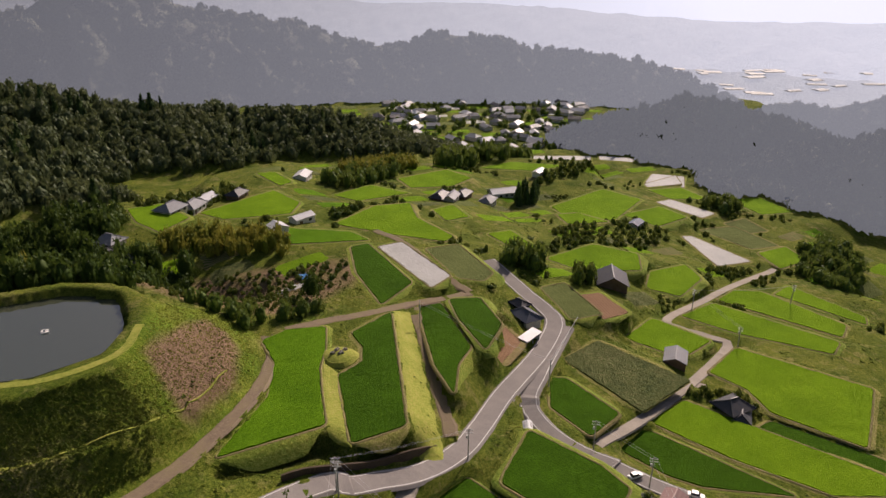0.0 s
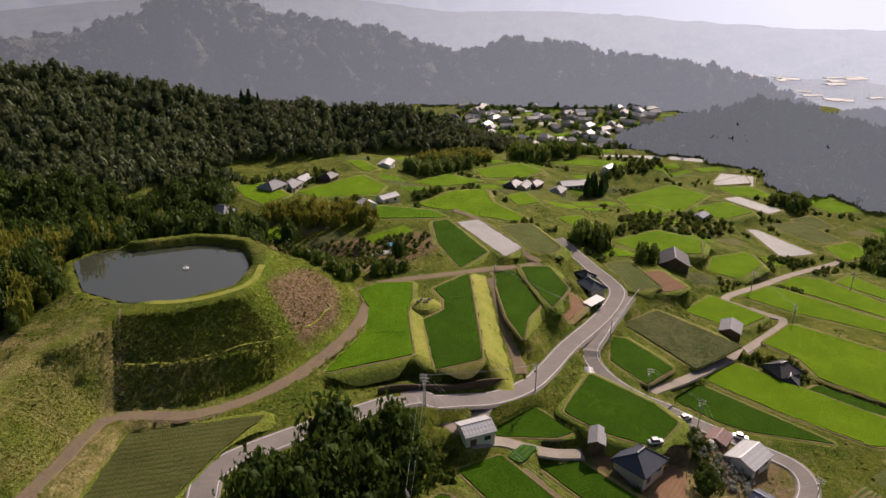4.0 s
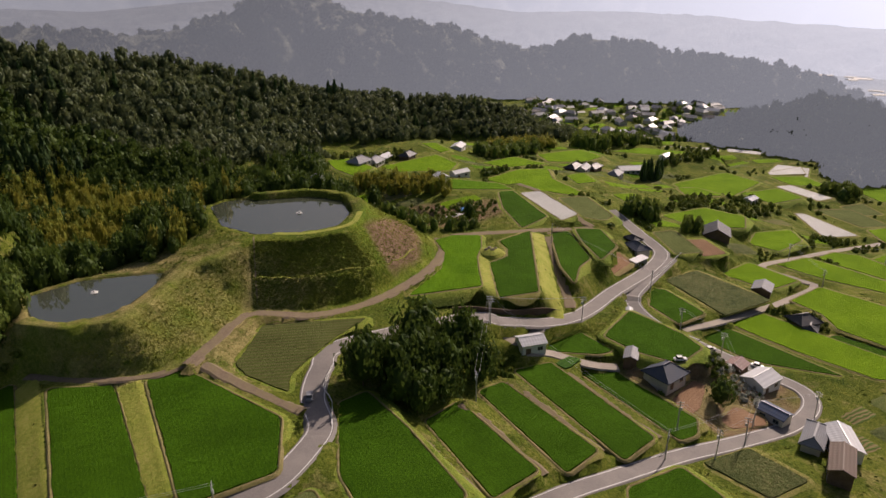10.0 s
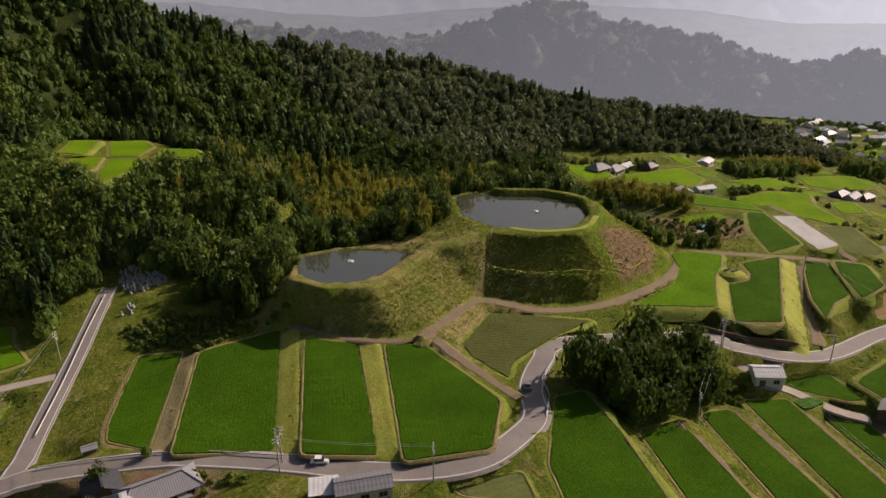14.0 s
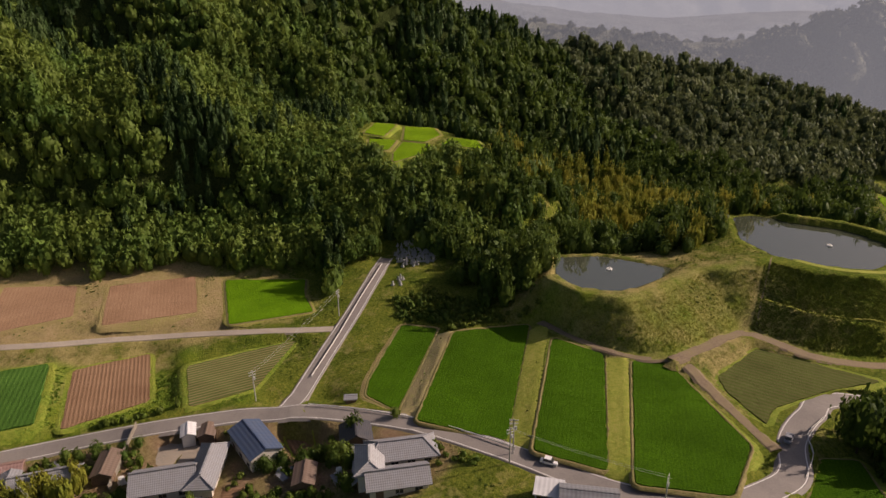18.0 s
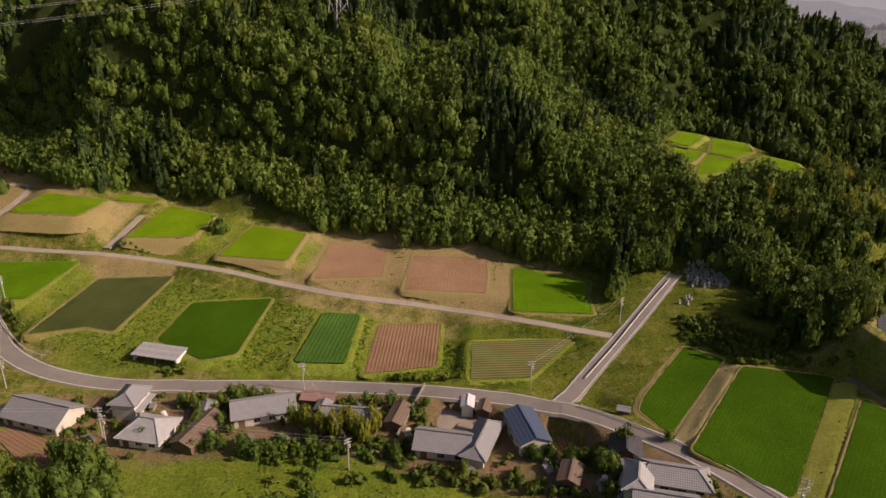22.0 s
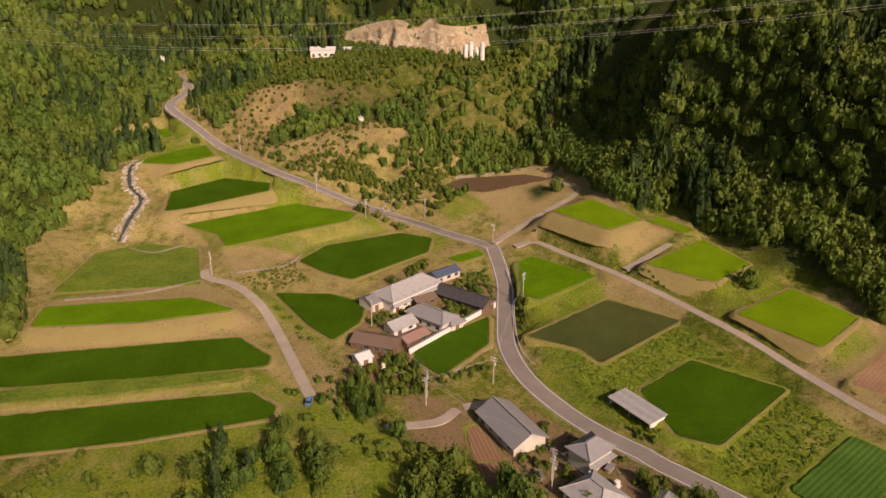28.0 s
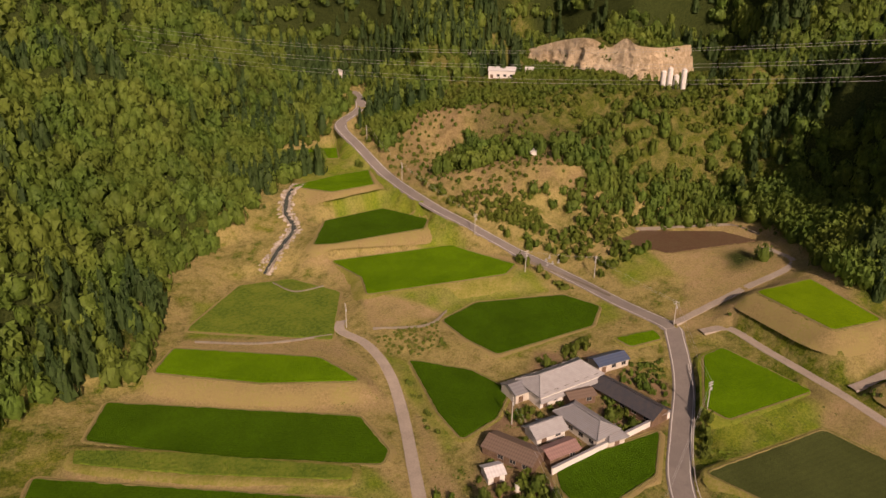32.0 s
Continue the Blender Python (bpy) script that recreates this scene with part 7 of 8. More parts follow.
grove([(-112, -9), (-100, -3), (-92, 0), (-92, -6), (-104, -11)], 'shrub', 2.0, (0.8, 1.6), (1, 2.6), 'garden shrubs beside the road')
grove([(-146, -105), (-140, -84), (-134, -88), (-141, -108)], 'shrub', 2.2, (1.0, 2.0), (1.4, 3.2), 'tangled shrubs behind the bamboo')
grove([(-176, -150), (-168, -143), (-163, -146), (-170, -152)], 'shrub', 2.0, (0.8, 1.6), (1.2, 2.6), 'garden shrubs beside the tiled house')
grove([(-198, -199), (-206, -198), (-214, -197), (-214, -200), (-200, -201)], 'shrub', 1.8, (0.7, 1.3), (1, 2.2), 'garden shrubs inside the white wall')
grove([(-160, -205), (-150, -190), (-155, -186), (-166, -200)], 'broad', 3.2, (1.6, 2.8), (4, 7), 'leafy trees beside the lane')
grove([(178, 296), (196, 330), (210, 360), (222, 350), (204, 306), (188, 280)], 'broad', 6, (3, 5.5), (6, 10), 'riverside trees below the hill')
grove([(30, 262), (60, 300), (70, 298), (44, 262)], 'shrub', 4, (1.2, 2.4), (1.5, 3), 'hedges between the far gardens')
grove(SILVER, 'silver', 1.9, (0.8, 1.25), (1.1, 1.7), 'dense bed of silvery bushes')
lone_tree("evergreen", 45.7, 103.1, 4.4, 8.5)
lone_tree("evergreen", -42.0, 197.0, 4.2, 9.0)
lone_tree("evergreen", -120.5, -17.5, 2.6, 5.0)
lone_tree("broad", -117.5, -7.8, 1.6, 3.2)
lone_tree("broad", -150.0, -178.0, 3.0, 6.5)
# tended rows and rails
white_wall([(-183.4, -198.7), (-227.2, -192.9)], 2.2)
guard_rail([(-47.4, 45.5), (-49.9, 52.9), (-53.8, 57.8), (-54.9, 66.5)], 0.8)
guard_rail([(-150.7, -13.8), (-163.9, 1.2), (-180.5, 19.3), (-193.6, 34.6)], 0.8)
guard_rail([(-252.7, -202.2), (-239.3, -192.3), (-216.0, -179.1), (-205.0, -171.2), (-199.7, -164.4)], 0.9)
guard_rail([(46.1, 206.6), (34.6, 181.8), (29.2, 167.1)], 0.9)
garden_wall([(-159.0, -57.3), (-140.4, -67.8)], 1.6)
graves([(-196, 41), (-206, 50), (-197, 67), (-186, 61), (-183, 48), (-187, 39)], 1.7)
graves([(-190, 39), (-183, 50), (-196, 58), (-200, 49)], 2.1)
graves([(-178, 29), (-177, 33), (-182, 36), (-182, 32)], 2.0)
wall_run("retaining_wall", [(-33.0, 112.5), (-28.5, 115.2), (-20.0, 118.8), (-14.5, 121.3), (-6.0, 126.2), (-1.0, 131.0)], 1.7, 0.5, bark, False, "dark stone retaining wall below the paddy terrace")
# traces on the dam, the stream and stone walls
trace([(-96.1, 111.6), (-91.2, 101.0), (-86.0, 90.5)], 0.45, 'dirt', 'concrete drain channel down the dam face')
trace([(-88.9, 98.2), (-77.5, 101.5), (-67.0, 110.5), (-56.4, 122.4), (-52.1, 141.7)], 0.7, 'mown', 'narrow mown berm across the dam face')
trace([(-91.6, 115.1), (-80.1, 118.3), (-70.3, 128.2), (-70.8, 141.1)], 2.0, 'mown', 'mown crest of the dam')
garden_wall([(-321.1, -268.2), (-337.2, -256.3), (-352.1, -243.2), (-351.4, -228.3)], 0.9)
guard_rail([(-137.1, -21.1), (-123.2, -10.9), (-108.2, -2.2), (-89.6, 5.2)], 0.7)
stream([(-228.1, -388.3), (-219.1, -383.8), (-210.9, -373.3), (-207.7, -361.8), (-196.0, -353.2), (-184.3, -346.3)], 2.2)
garden_wall([(-267.5, -285.5), (-271.7, -264.6), (-271.3, -244.9)], 1.2)
garden_wall([(-190.6, -282.3), (-206.2, -273.5), (-219.3, -277.4)], 0.8)
garden_wall([(-141.9, -311.9), (-157.9, -296.9), (-177.8, -287.3)], 0.7)
garden_wall([(-196.4, -321.8), (-185.7, -324.6), (-183.5, -337.3)], 1.0)
graves([(-272, -278), (-276, -271), (-281, -275), (-278, -282)], 3.0)
# hedges, shrubs and gardens of the hamlet
grove([(-182, -119), (-174, -94), (-167, -94), (-176, -118)], 'shrub', 2.2, (0.9, 1.7), (1.2, 2.6), 'clipped hedge shrubs along the road')
grove([(-168, -78), (-160, -50), (-155, -42), (-159, -42), (-167, -63), (-172, -77)], 'shrub', 2.4, (0.9, 1.8), (1.2, 2.8), 'hedge shrubs between plots and road')
grove([(-271, -160), (-255, -131), (-250, -132), (-266, -159)], 'shrub', 2.2, (0.6, 1.2), (0.7, 1.6), 'small shrubs at the foot of the terrace bank')
grove([(-188, -130), (-185, -121), (-178, -121), (-181, -130)], 'shrub', 2.2, (1.0, 1.8), (1.5, 3), 'garden shrubs beside the carport')
grove([(-191, -151), (-184, -136), (-179, -138), (-187, -151)], 'shrub', 2.4, (0.9, 1.6), (1, 2.4), 'shrubs on the bank beside the road')
grove([(-234, -187), (-238, -185), (-221, -176), (-216, -178)], 'shrub', 2.4, (1.0, 1.8), (1.5, 3), 'shrubs beside the road bend')
grove([(-284, -207), (-272, -180), (-267, -179), (-278, -205)], 'shrub', 2.2, (0.6, 1.3), (0.8, 1.8), 'dark shrubs along the farm track')
grove([(-162, -109), (-159, -98), (-165, -94), (-168, -105)], 'shrub', 2.0, (0.8, 1.6), (1.5, 3), 'garden shrubs between the houses')
grove([(-167, -119), (-166, -113), (-155, -109), (-154, -117)], 'broad', 2.8, (1.4, 2.2), (3, 5), 'round garden trees between the houses')
grove([(-147, -97), (-143, -78), (-136, -60), (-132, -65), (-139, -97)], 'shrub', 2.4, (1.0, 2.0), (1.5, 3), 'vegetable garden shrubs behind the houses')
grove([(-177, -166), (-161, -154), (-152, -141), (-151, -148), (-162, -161)], 'shrub', 2.4, (1.0, 2.0), (1.2, 2.6), 'garden shrubs below the road bend')
grove([(-230, -234), (-240, -232), (-239, -228), (-226, -228)], 'shrub', 2.0, (1.0, 1.7), (2, 3.4), 'garden trees behind the farmhouse')
grove([(-224, -213), (-228, -203), (-219, -200), (-210, -201)], 'shrub', 1.8, (0.8, 1.4), (1.2, 2.4), 'courtyard garden shrubs')
grove([(-239, -215), (-251, -208), (-240, -199), (-235, -208)], 'shrub', 2.0, (0.7, 1.4), (1, 2), 'vegetable garden beside the farmstead')
grove([(-189, -279), (-212, -274), (-203, -260), (-183, -269)], 'shrub', 2.2, (0.6, 1.2), (0.6, 1.4), 'flower garden bushes beside the lane')
grove([(-278, -331), (-295, -307), (-285, -295), (-272, -317), (-271, -331)], 'shrub', 2.4, (1.0, 2.0), (1.5, 3.2), 'green scrub at the orchard foot')
grove([(-285, -309), (-295, -300), (-285, -293), (-279, -299)], 'shrub', 2.2, (1.0, 1.8), (1.5, 3), 'orchard shrubs beside the road')
grove([(-299, -277), (-313, -279), (-355, -237), (-348, -218), (-355, -227), (-335, -263)], 'shrub', 2.6, (0.7, 1.3), (0.8, 1.6), 'low shrubs round the drained pond')
grove([(-243, -258), (-251, -243), (-233, -244), (-219, -245)], 'shrub', 3, (0.6, 1.2), (0.6, 1.4), 'low shrubs on the paddy edge')
grove([(-181, -193), (-180, -180), (-190, -173), (-193, -175), (-182, -183)], 'shrub', 2.2, (0.8, 1.6), (1.2, 2.4), 'garden shrubs below the white wall')
grove([(-185, -260), (-183, -250), (-173, -229), (-170, -228), (-178, -246)], 'shrub', 3.0, (0.7, 1.3), (0.8, 1.6), 'weedy shrubs along the paddy bank')
grove([(75, 172), (83, 183), (95, 172), (93, 165), (81, 161)], 'shrub', 2.2, (0.9, 1.6), (1.5, 3), 'dark garden shrubs round the farmhouse')
grove([(43, 118), (49, 124), (53, 115), (51, 110), (45, 112)], 'shrub', 2.0, (0.8, 1.4), (1, 2), 'pale garden bushes beside the white house')
grove([(82, 204), (91, 206), (89, 199), (80, 196)], 'shrub', 2.2, (0.8, 1.5), (1.2, 2.4), 'shrubs beside the field shed')
grove([(15, 112), (21, 115), (21, 107), (16, 105)], 'shrub', 2.2, (1.0, 1.8), (1.5, 3), 'garden shrubs beside the blue-roofed house')
grove([(37, 110), (46, 106), (51, 110), (42, 115)], 'shrub', 2.4, (0.8, 1.5), (1, 2), 'vegetable garden bushes by the road')
grove([(86, 245), (100, 248), (91, 231), (82, 231)], 'shrub', 2.4, (0.8, 1.4), (1, 2), 'pale scrub between far plots')
grove([(-14, 97), (-6, 100), (-2, 105), (-6, 105), (-14, 102)], 'shrub', 2.2, (0.8, 1.4), (1, 1.8), 'low shrubs beside the warehouse')

# ---- reservoir floats ----
for fx, fy, fz in ((-93.1, 140.4, 27.5), (-127.1, 76.1, 24.0)):
    raft = tagged(empty("aerator_raft", fx, fy, fz, 30), "small white floating aerator on the pond", "raft")
    part("deck", boxed(-0.8, 0.8, -0.8, 0.8, -0.1, 0.25), WALL["white"], raft)
    part("motor", rod(bmesh.new(), (0, 0, 0.25), (0, 0, 0.75), 0.3, 0.22, 10), WALL["white"], raft)

# ---- knoll among the paddies, tarpaulin and film rows by the orchard ----
def knoll(x, y, r, high):
    """A low grass mound with a heap of dark stones on top."""
    z = float(ground_z(x, y)) + 0.3
    bm = bmesh.new()
    rings = []
    for j in range(6):
        u = j / 5
        rings.append([bm.verts.new((r * (1 - u) * math.cos(a) * (1 + 0.08 * math.sin(3 * a)) + 0.01 * math.cos(a), r * (1 - u) * math.sin(a) + 0.01 * math.sin(a), high * (1 - (1 - u) ** 2) - 0.4 * (j == 0))) for a in [2 * math.pi * i / 22 for i in range(22)]])
    for lo, hi in zip(rings, rings[1:]):
        for i in range(22):
            bm.faces.new((lo[i - 1], lo[i], hi[i], hi[i - 1]))
    bm.faces.new(rings[-1])
    root = tagged(empty("mound", x, y, z), "grassy burial mound with dark stones among paddies", "mound")
    part("earth", bm, MAT["mown"], root)
    for k in range(9):
        a, d = random.uniform(0, 6.28), random.uniform(0.3, r * 0.45)
        bm = bmesh.new()
        bmesh.ops.create_icosphere(bm, subdivisions=1, radius=random.uniform(0.4, 0.8))
        for v in bm.verts:
            v.co = Vector((v.co.x * random.uniform(0.8, 1.2) + d * math.cos(a), v.co.y * random.uniform(0.8, 1.2) + d * math.sin(a), v.co.z * 0.8 + high * (1 - (d / r) ** 2) + 0.1))
        part("stone", bm, rubble, root)


knoll(-27.5, 158.0, 5.2, 1.4)
tarp_mat = mixed("blue_tarpaulin", (0.02, 0.16, 0.42), (0.04, 0.24, 0.55), (0.06, 0.28, 0.58), 2, 0.4, 0.5, 0.6, 0.1)


def tarpaulin(x, y, l, w, turn):
    z = float(ground_z(x, y)) + 0.1
    bm = bmesh.new()
    bmesh.ops.create_grid(bm, x_segments=9, y_segments=7, size=0.5)
    for v in bm.verts:
        v.co = Vector((v.co.x * l, v.co.y * w, 0.5 + 0.35 * noise.noise(v.co * 4) - 1.6 * max(abs(v.co.x), abs(v.co.y)) ** 3))
    root = tagged(empty("tarpaulin", x, y, z, turn), "crumpled blue tarpaulin over a heap by the orchard", "tarpaulin")
    part("sheet", bm, tarp_mat, root)


tarpaulin(-47.7, 216.6, 5.0, 4.0, 20)
for k in range(5):
    fx, fy = -53.5 + 1.9 * k, 207.0 + 0.7 * k
    row = tagged(empty("film_row", fx, fy, float(ground_z(fx, fy)), 62), "narrow bed covered with white film", "garden bed", group="film-covered beds by the orchard")
    bm = boxed(-3.6, 3.6, -0.5, 0.5, -0.3, 0.35)
    bmesh.ops.bevel(bm, geom=bm.edges[:], offset=0.15, segments=1, affect="EDGES")
    part("film", bm, MAT["film"], row)

# ---- woods round the reservoirs ----
def bank_wood():
    """Bamboo and broad-leaved wood fill the slopes between the reservoirs and the hill."""
    s = sown(-300, -92, 44, 270, 4.7, lambda x, y, n, h: (n > 2.5) & ~((x > -137) & (y < 100)) & ~((x > -120) & (y < 168)) & ~window(x, y, -130, 0, 228, 300) & (h < 12) & ~window(x, y, -210, -150, 0, 52))
    pick = waves(s[:, 0], s[:, 1], 34, 3) + rng.uniform(-0.3, 0.3, len(s)) + (s[:, 1] - 125) / 90
    bam = (pick > 0.25) & (s[:, 1] < 215) & (s[:, 0] < -118)
    for kind, sel, protos, size, tall in (("bamboo", bam, BAMBOO, (1.8, 3.4), (6, 13)), ("evergreen", ~bam, NEAR_BROAD, (2.6, 5.6), (5, 14))):
        q = s[sel]
        wood("bamboo_grove" if kind == "bamboo" else "bank_wood", kind, q - [0, 0, 0.3], rng.uniform(*size, len(q)), rng.uniform(*tall, len(q)), protos, "sunlit bamboo grove behind the reservoir" if kind == "bamboo" else "dark broad-leaved wood behind the reservoir")


bank_wood()

# ---- quarry, silos and pylon ----
def quarry():
    """A bare cut in the hillside: an uneven rock face behind a bench."""
    foot = smooth_line([(-416, -416, 64), (-411, -392, 64), (-405, -367, 64), (-407, -348, 64), (-407, -332, 64), (-415, -319, 64), (-449, -319, 64)], 1.5)
    crest = smooth_line([(-424, -424, 76), (-422, -396, 83), (-418, -372, 86), (-419, -358, 82), (-420, -348, 87), (-417, -338, 84), (-425, -328, 83), (-456, -328, 83)], 1.5)
    rows = 16
    verts = []
    for i, base in enumerate(foot):
        u = i / (len(foot) - 1)
        k = u * (len(crest) - 1)
        head = crest[int(k)].lerp(crest[min(int(k) + 1, len(crest) - 1)], k - int(k))
        ridge = noise.fractal(Vector((u * 16, 0, 4)), 1.0, 2.0, 4)
        for j in range(rows + 1):
            v = j / rows
            w = (noise.fractal(Vector((u * 13, v * 4, 1)), 1.0, 2.0, 5) * 3.4 + ridge * 3.0) * math.sin(math.pi * min(1, v + 0.2)) + 2.2
            # ledges break the slope
            ledge = 0.06 * math.sin(v * 19 + 3 * u)
            q = base.lerp(head, v)
            verts.append((q.x + w, q.y + w * 0.25, base.z + (head.z - base.z) * (v + ledge * math.sin(math.pi * v))))
    me = mesh_from("quarry_face", verts, grid_faces(len(foot), rows + 1))
    me.materials.append(rock)
    tagged(new("quarry_face", me), "bare tan quarry face cut into the hillside", "cliff", kind="structure")


quarry()
SILO_AT = [(-392.6, -306.0), (-394.9, -303.7), (-397.2, -301.4), (-399.8, -298.8)]
for k in range(4):
    sx, sy = SILO_AT[k]
    sz = float(ground_z(sx, sy))
    silo = tagged(empty("silo", sx, sy, sz, 0), "tall white cylindrical silo at the quarry", "silo", group="quarry silos")
    hgt = (8.5, 10, 6.5, 9.5)[k]
    part("drum", rod(bmesh.new(), (0, 0, -1), (0, 0, hgt), 1.35, 1.35, 16), WALL["white"], silo)
    part("cone_top", rod(bmesh.new(), (0, 0, hgt), (0, 0, hgt + 0.8), 1.35, 0.3, 16), WALL["white"], silo)
    part("ladder", boxed(1.34, 1.44, -0.2, 0.2, 0, hgt), steel, silo)


def pylon(x, y, high):
    z = float(ground_z(x, y))
    root = tagged(empty("pylon", x, y, z, 30), "grey steel lattice power pylon on the ridge", "pylon")
    wide = lambda h: 3.6 * (1 - h / high) + 0.7
    levels = [high * (1 - 0.82 ** k) / (1 - 0.82 ** 10) for k in range(11)]
    for sx in (-1, 1):
        for sy in (-1, 1):
            part("leg", rod(bmesh.new(), (sx * wide(0), sy * wide(0), -2), (sx * wide(high), sy * wide(high), high), 0.16, 0.12, 5), steel, root)
    for h0, h1 in zip(levels, levels[1:]):
        for k in range(4):
            c0, c1 = [(1, 1), (-1, 1), (-1, -1), (1, -1)][k], [(1, 1), (-1, 1), (-1, -1), (1, -1)][(k + 1) % 4]
            bm = rod(bmesh.new(), (c0[0] * wide(h0), c0[1] * wide(h0), h0), (c1[0] * wide(h1), c1[1] * wide(h1), h1), 0.07, 0.07, 4)
            rod(bm, (c1[0] * wide(h0), c1[1] * wide(h0), h0), (c0[0] * wide(h1), c0[1] * wide(h1), h1), 0.07, 0.07, 4)
            part("brace", bm, steel, root)
    for h in (high * 0.66, high * 0.8, high * 0.94):
        arm = part("crossarm", rod(bmesh.new(), (-6, 0, h), (6, 0, h), 0.16, 0.16, 5), steel, root)
    return z


PYLON = (-330.0, -64.0)
pz = pylon(*PYLON, 36.0)


def wire_span(a, b, sag, r=0.03):
    pts = []
    for k in range(41):
        u = k / 40
        p = Vector(a) * (1 - u) + Vector(b) * u
        pts.append(p - Vector((0, 0, sag * 4 * u * (1 - u))))
    cu = bpy.data.curves.new("power_line", "CURVE")
    cu.dimensions, cu.bevel_depth, cu.bevel_resolution = "3D", r, 1
    sp = cu.splines.new("POLY")
    sp.points.add(len(pts) - 1)
    for q, p in zip(sp.points, pts):
        q.co = (*p, 1)
    cu.materials.append(steel)
    return tagged(new("power_line", cu), "thin steel power line spanning the valley", "cable", group="power lines")


for h in (24, 29, 34):
    for s in (-5.5, 5.5):
        wire_span((PYLON[0] + s * 0.8, PYLON[1] + s * 0.5, pz + h), (-120 + s, -720, 92 + h), 30)

# ---- street wires between neighbouring poles ----
def strung():
    rest = list(POLES)
    for i, a in enumerate(rest):
        near = sorted((math.dist(a[:2], b[:2]), j) for j, b in enumerate(rest) if j > i)
        for d, j in near[:1]:
            if d < 65:
                b = rest[j]
                for s in (-0.6, 0.6):
                    ob = wire_span((a[0] + s, a[1], a[2] + 8.7), (b[0] + s, b[1], b[2] + 8.7), d * 0.02, 0.02)
                    tagged(ob, "thin overhead wire between two poles", "cable", group="street wires")


strung()

# ---- the far town ----
def small_house(x, y, l, w, turn, roof, label):
    z = float(ground_z(x, y))
    root = tagged(empty("town_house", x, y, z, turn), label, "house", group="houses of the far town")
    part("wall", boxed(-l / 2, l / 2, -w / 2, w / 2, -1, 3.4), WALL["plaster"], root)
    bm, r, top, low = roof_bm(l, w, 3.4, w * 0.26, random.choice((0.0, w * 0.35)), 0.5)
    part("roof", bm, ROOF[roof], root)


TOWN = [(-70, 600), (-60, 735), (60, 742), (150, 738), (125, 640), (108, 545), (40, 500), (-30, 520)]
for p in sow_in(TOWN, 15):
    if random.random() < 0.45:
        kind = random.choice(("tile_grey", "tile_dark", "tile_grey", "tile_pale", "metal_white"))
        small_house(p[0], p[1], random.uniform(9, 16), random.uniform(7, 9), random.uniform(0, 180), kind, "distant town house with " + {"tile_grey": "grey tiled roof", "tile_dark": "dark tiled roof", "metal_white": "bright metal roof", "tile_pale": "pale tiled roof"}[kind])
s = sow_in(TOWN, 9)
s = s[(rng.random(len(s)) < 0.6) & (waves(s[:, 0], s[:, 1], 30, 5) > -0.2)]
wood("town_trees", "broad", s, rng.uniform(2.5, 5, len(s)), rng.uniform(4, 8, len(s)), MID_BROAD, "trees among the far town's houses")

# ---- greenhouses on the misty plain ----
def greenhouse(x, y, z, l, w, turn):
    """A long tunnel of pale film on hoops."""
    bm = bmesh.new()
    arcs = []
    for px_ in (-l / 2, l / 2):
        arcs.append([bm.verts.new((px_, w / 2 * math.cos(math.pi * i / 8), 1.3 * math.sin(math.pi * i / 8) + 0.2)) for i in range(9)])
    for i in range(8):
        bm.faces.new((arcs[0][i], arcs[0][i + 1], arcs[1][i + 1], arcs[1][i]))
    for arc in arcs:
        bm.faces.new(arc)
    root = tagged(empty("greenhouse", x, y, z, turn), "long pale greenhouse tunnel on the far plain", "greenhouse", group="greenhouses on the plain")
    part("cover", bm, MAT["film"], root)


for k in range(34):
    gx_, gy_ = random.uniform(290, 600), random.uniform(790, 960)
    greenhouse(gx_, gy_, -35.0 + (gy_ - 790) * 0.03, random.uniform(8, 30), random.uniform(9, 16), random.uniform(-25, 25))

# ---- rough grass and weeds on the banks ----
def tufts(name, x0, x1, y0, y1, count, size, keep, mat, label, high=0.75):
    x, y = rng.uniform(x0, x1, count), rng.uniform(y0, y1, count)
    z, near, hill = land(x, y)
    ok = keep(x, y, near, hill)
    x, y = x[ok], y[ok]
    z = ground_z(x, y)
    n = len(x)
    a = rng.random(n) * np.pi
    s = size * rng.uniform(0.5, 1.3, n)
    c, d = np.cos(a), np.sin(a)
    tip = rng.normal(size=(n, 2)) * 0.25 * s[:, None]
    v = np.stack([np.stack([x - c * s, y - d * s, z - 0.05], 1), np.stack([x + c * s, y + d * s, z - 0.05], 1), np.stack([x + tip[:, 0] - d * s * 0.4, y + tip[:, 1] + c * s * 0.4, z + s * high], 1),
                  np.stack([x + d * s, y - c * s, z - 0.05], 1), np.stack([x - d * s, y + c * s, z - 0.05], 1)], 1).reshape(-1, 3)
    k = np.arange(n)[:, None] * 5
    t = np.concatenate([k + [0, 1, 2], k + [3, 4, 2]])
    me = mesh_from(name, v, t)
    attribute(me, "tint", np.repeat(rng.random(n), 5))
    me.materials.append(mat)
    tagged(new(name, me), label, "grass", kind="stuff")


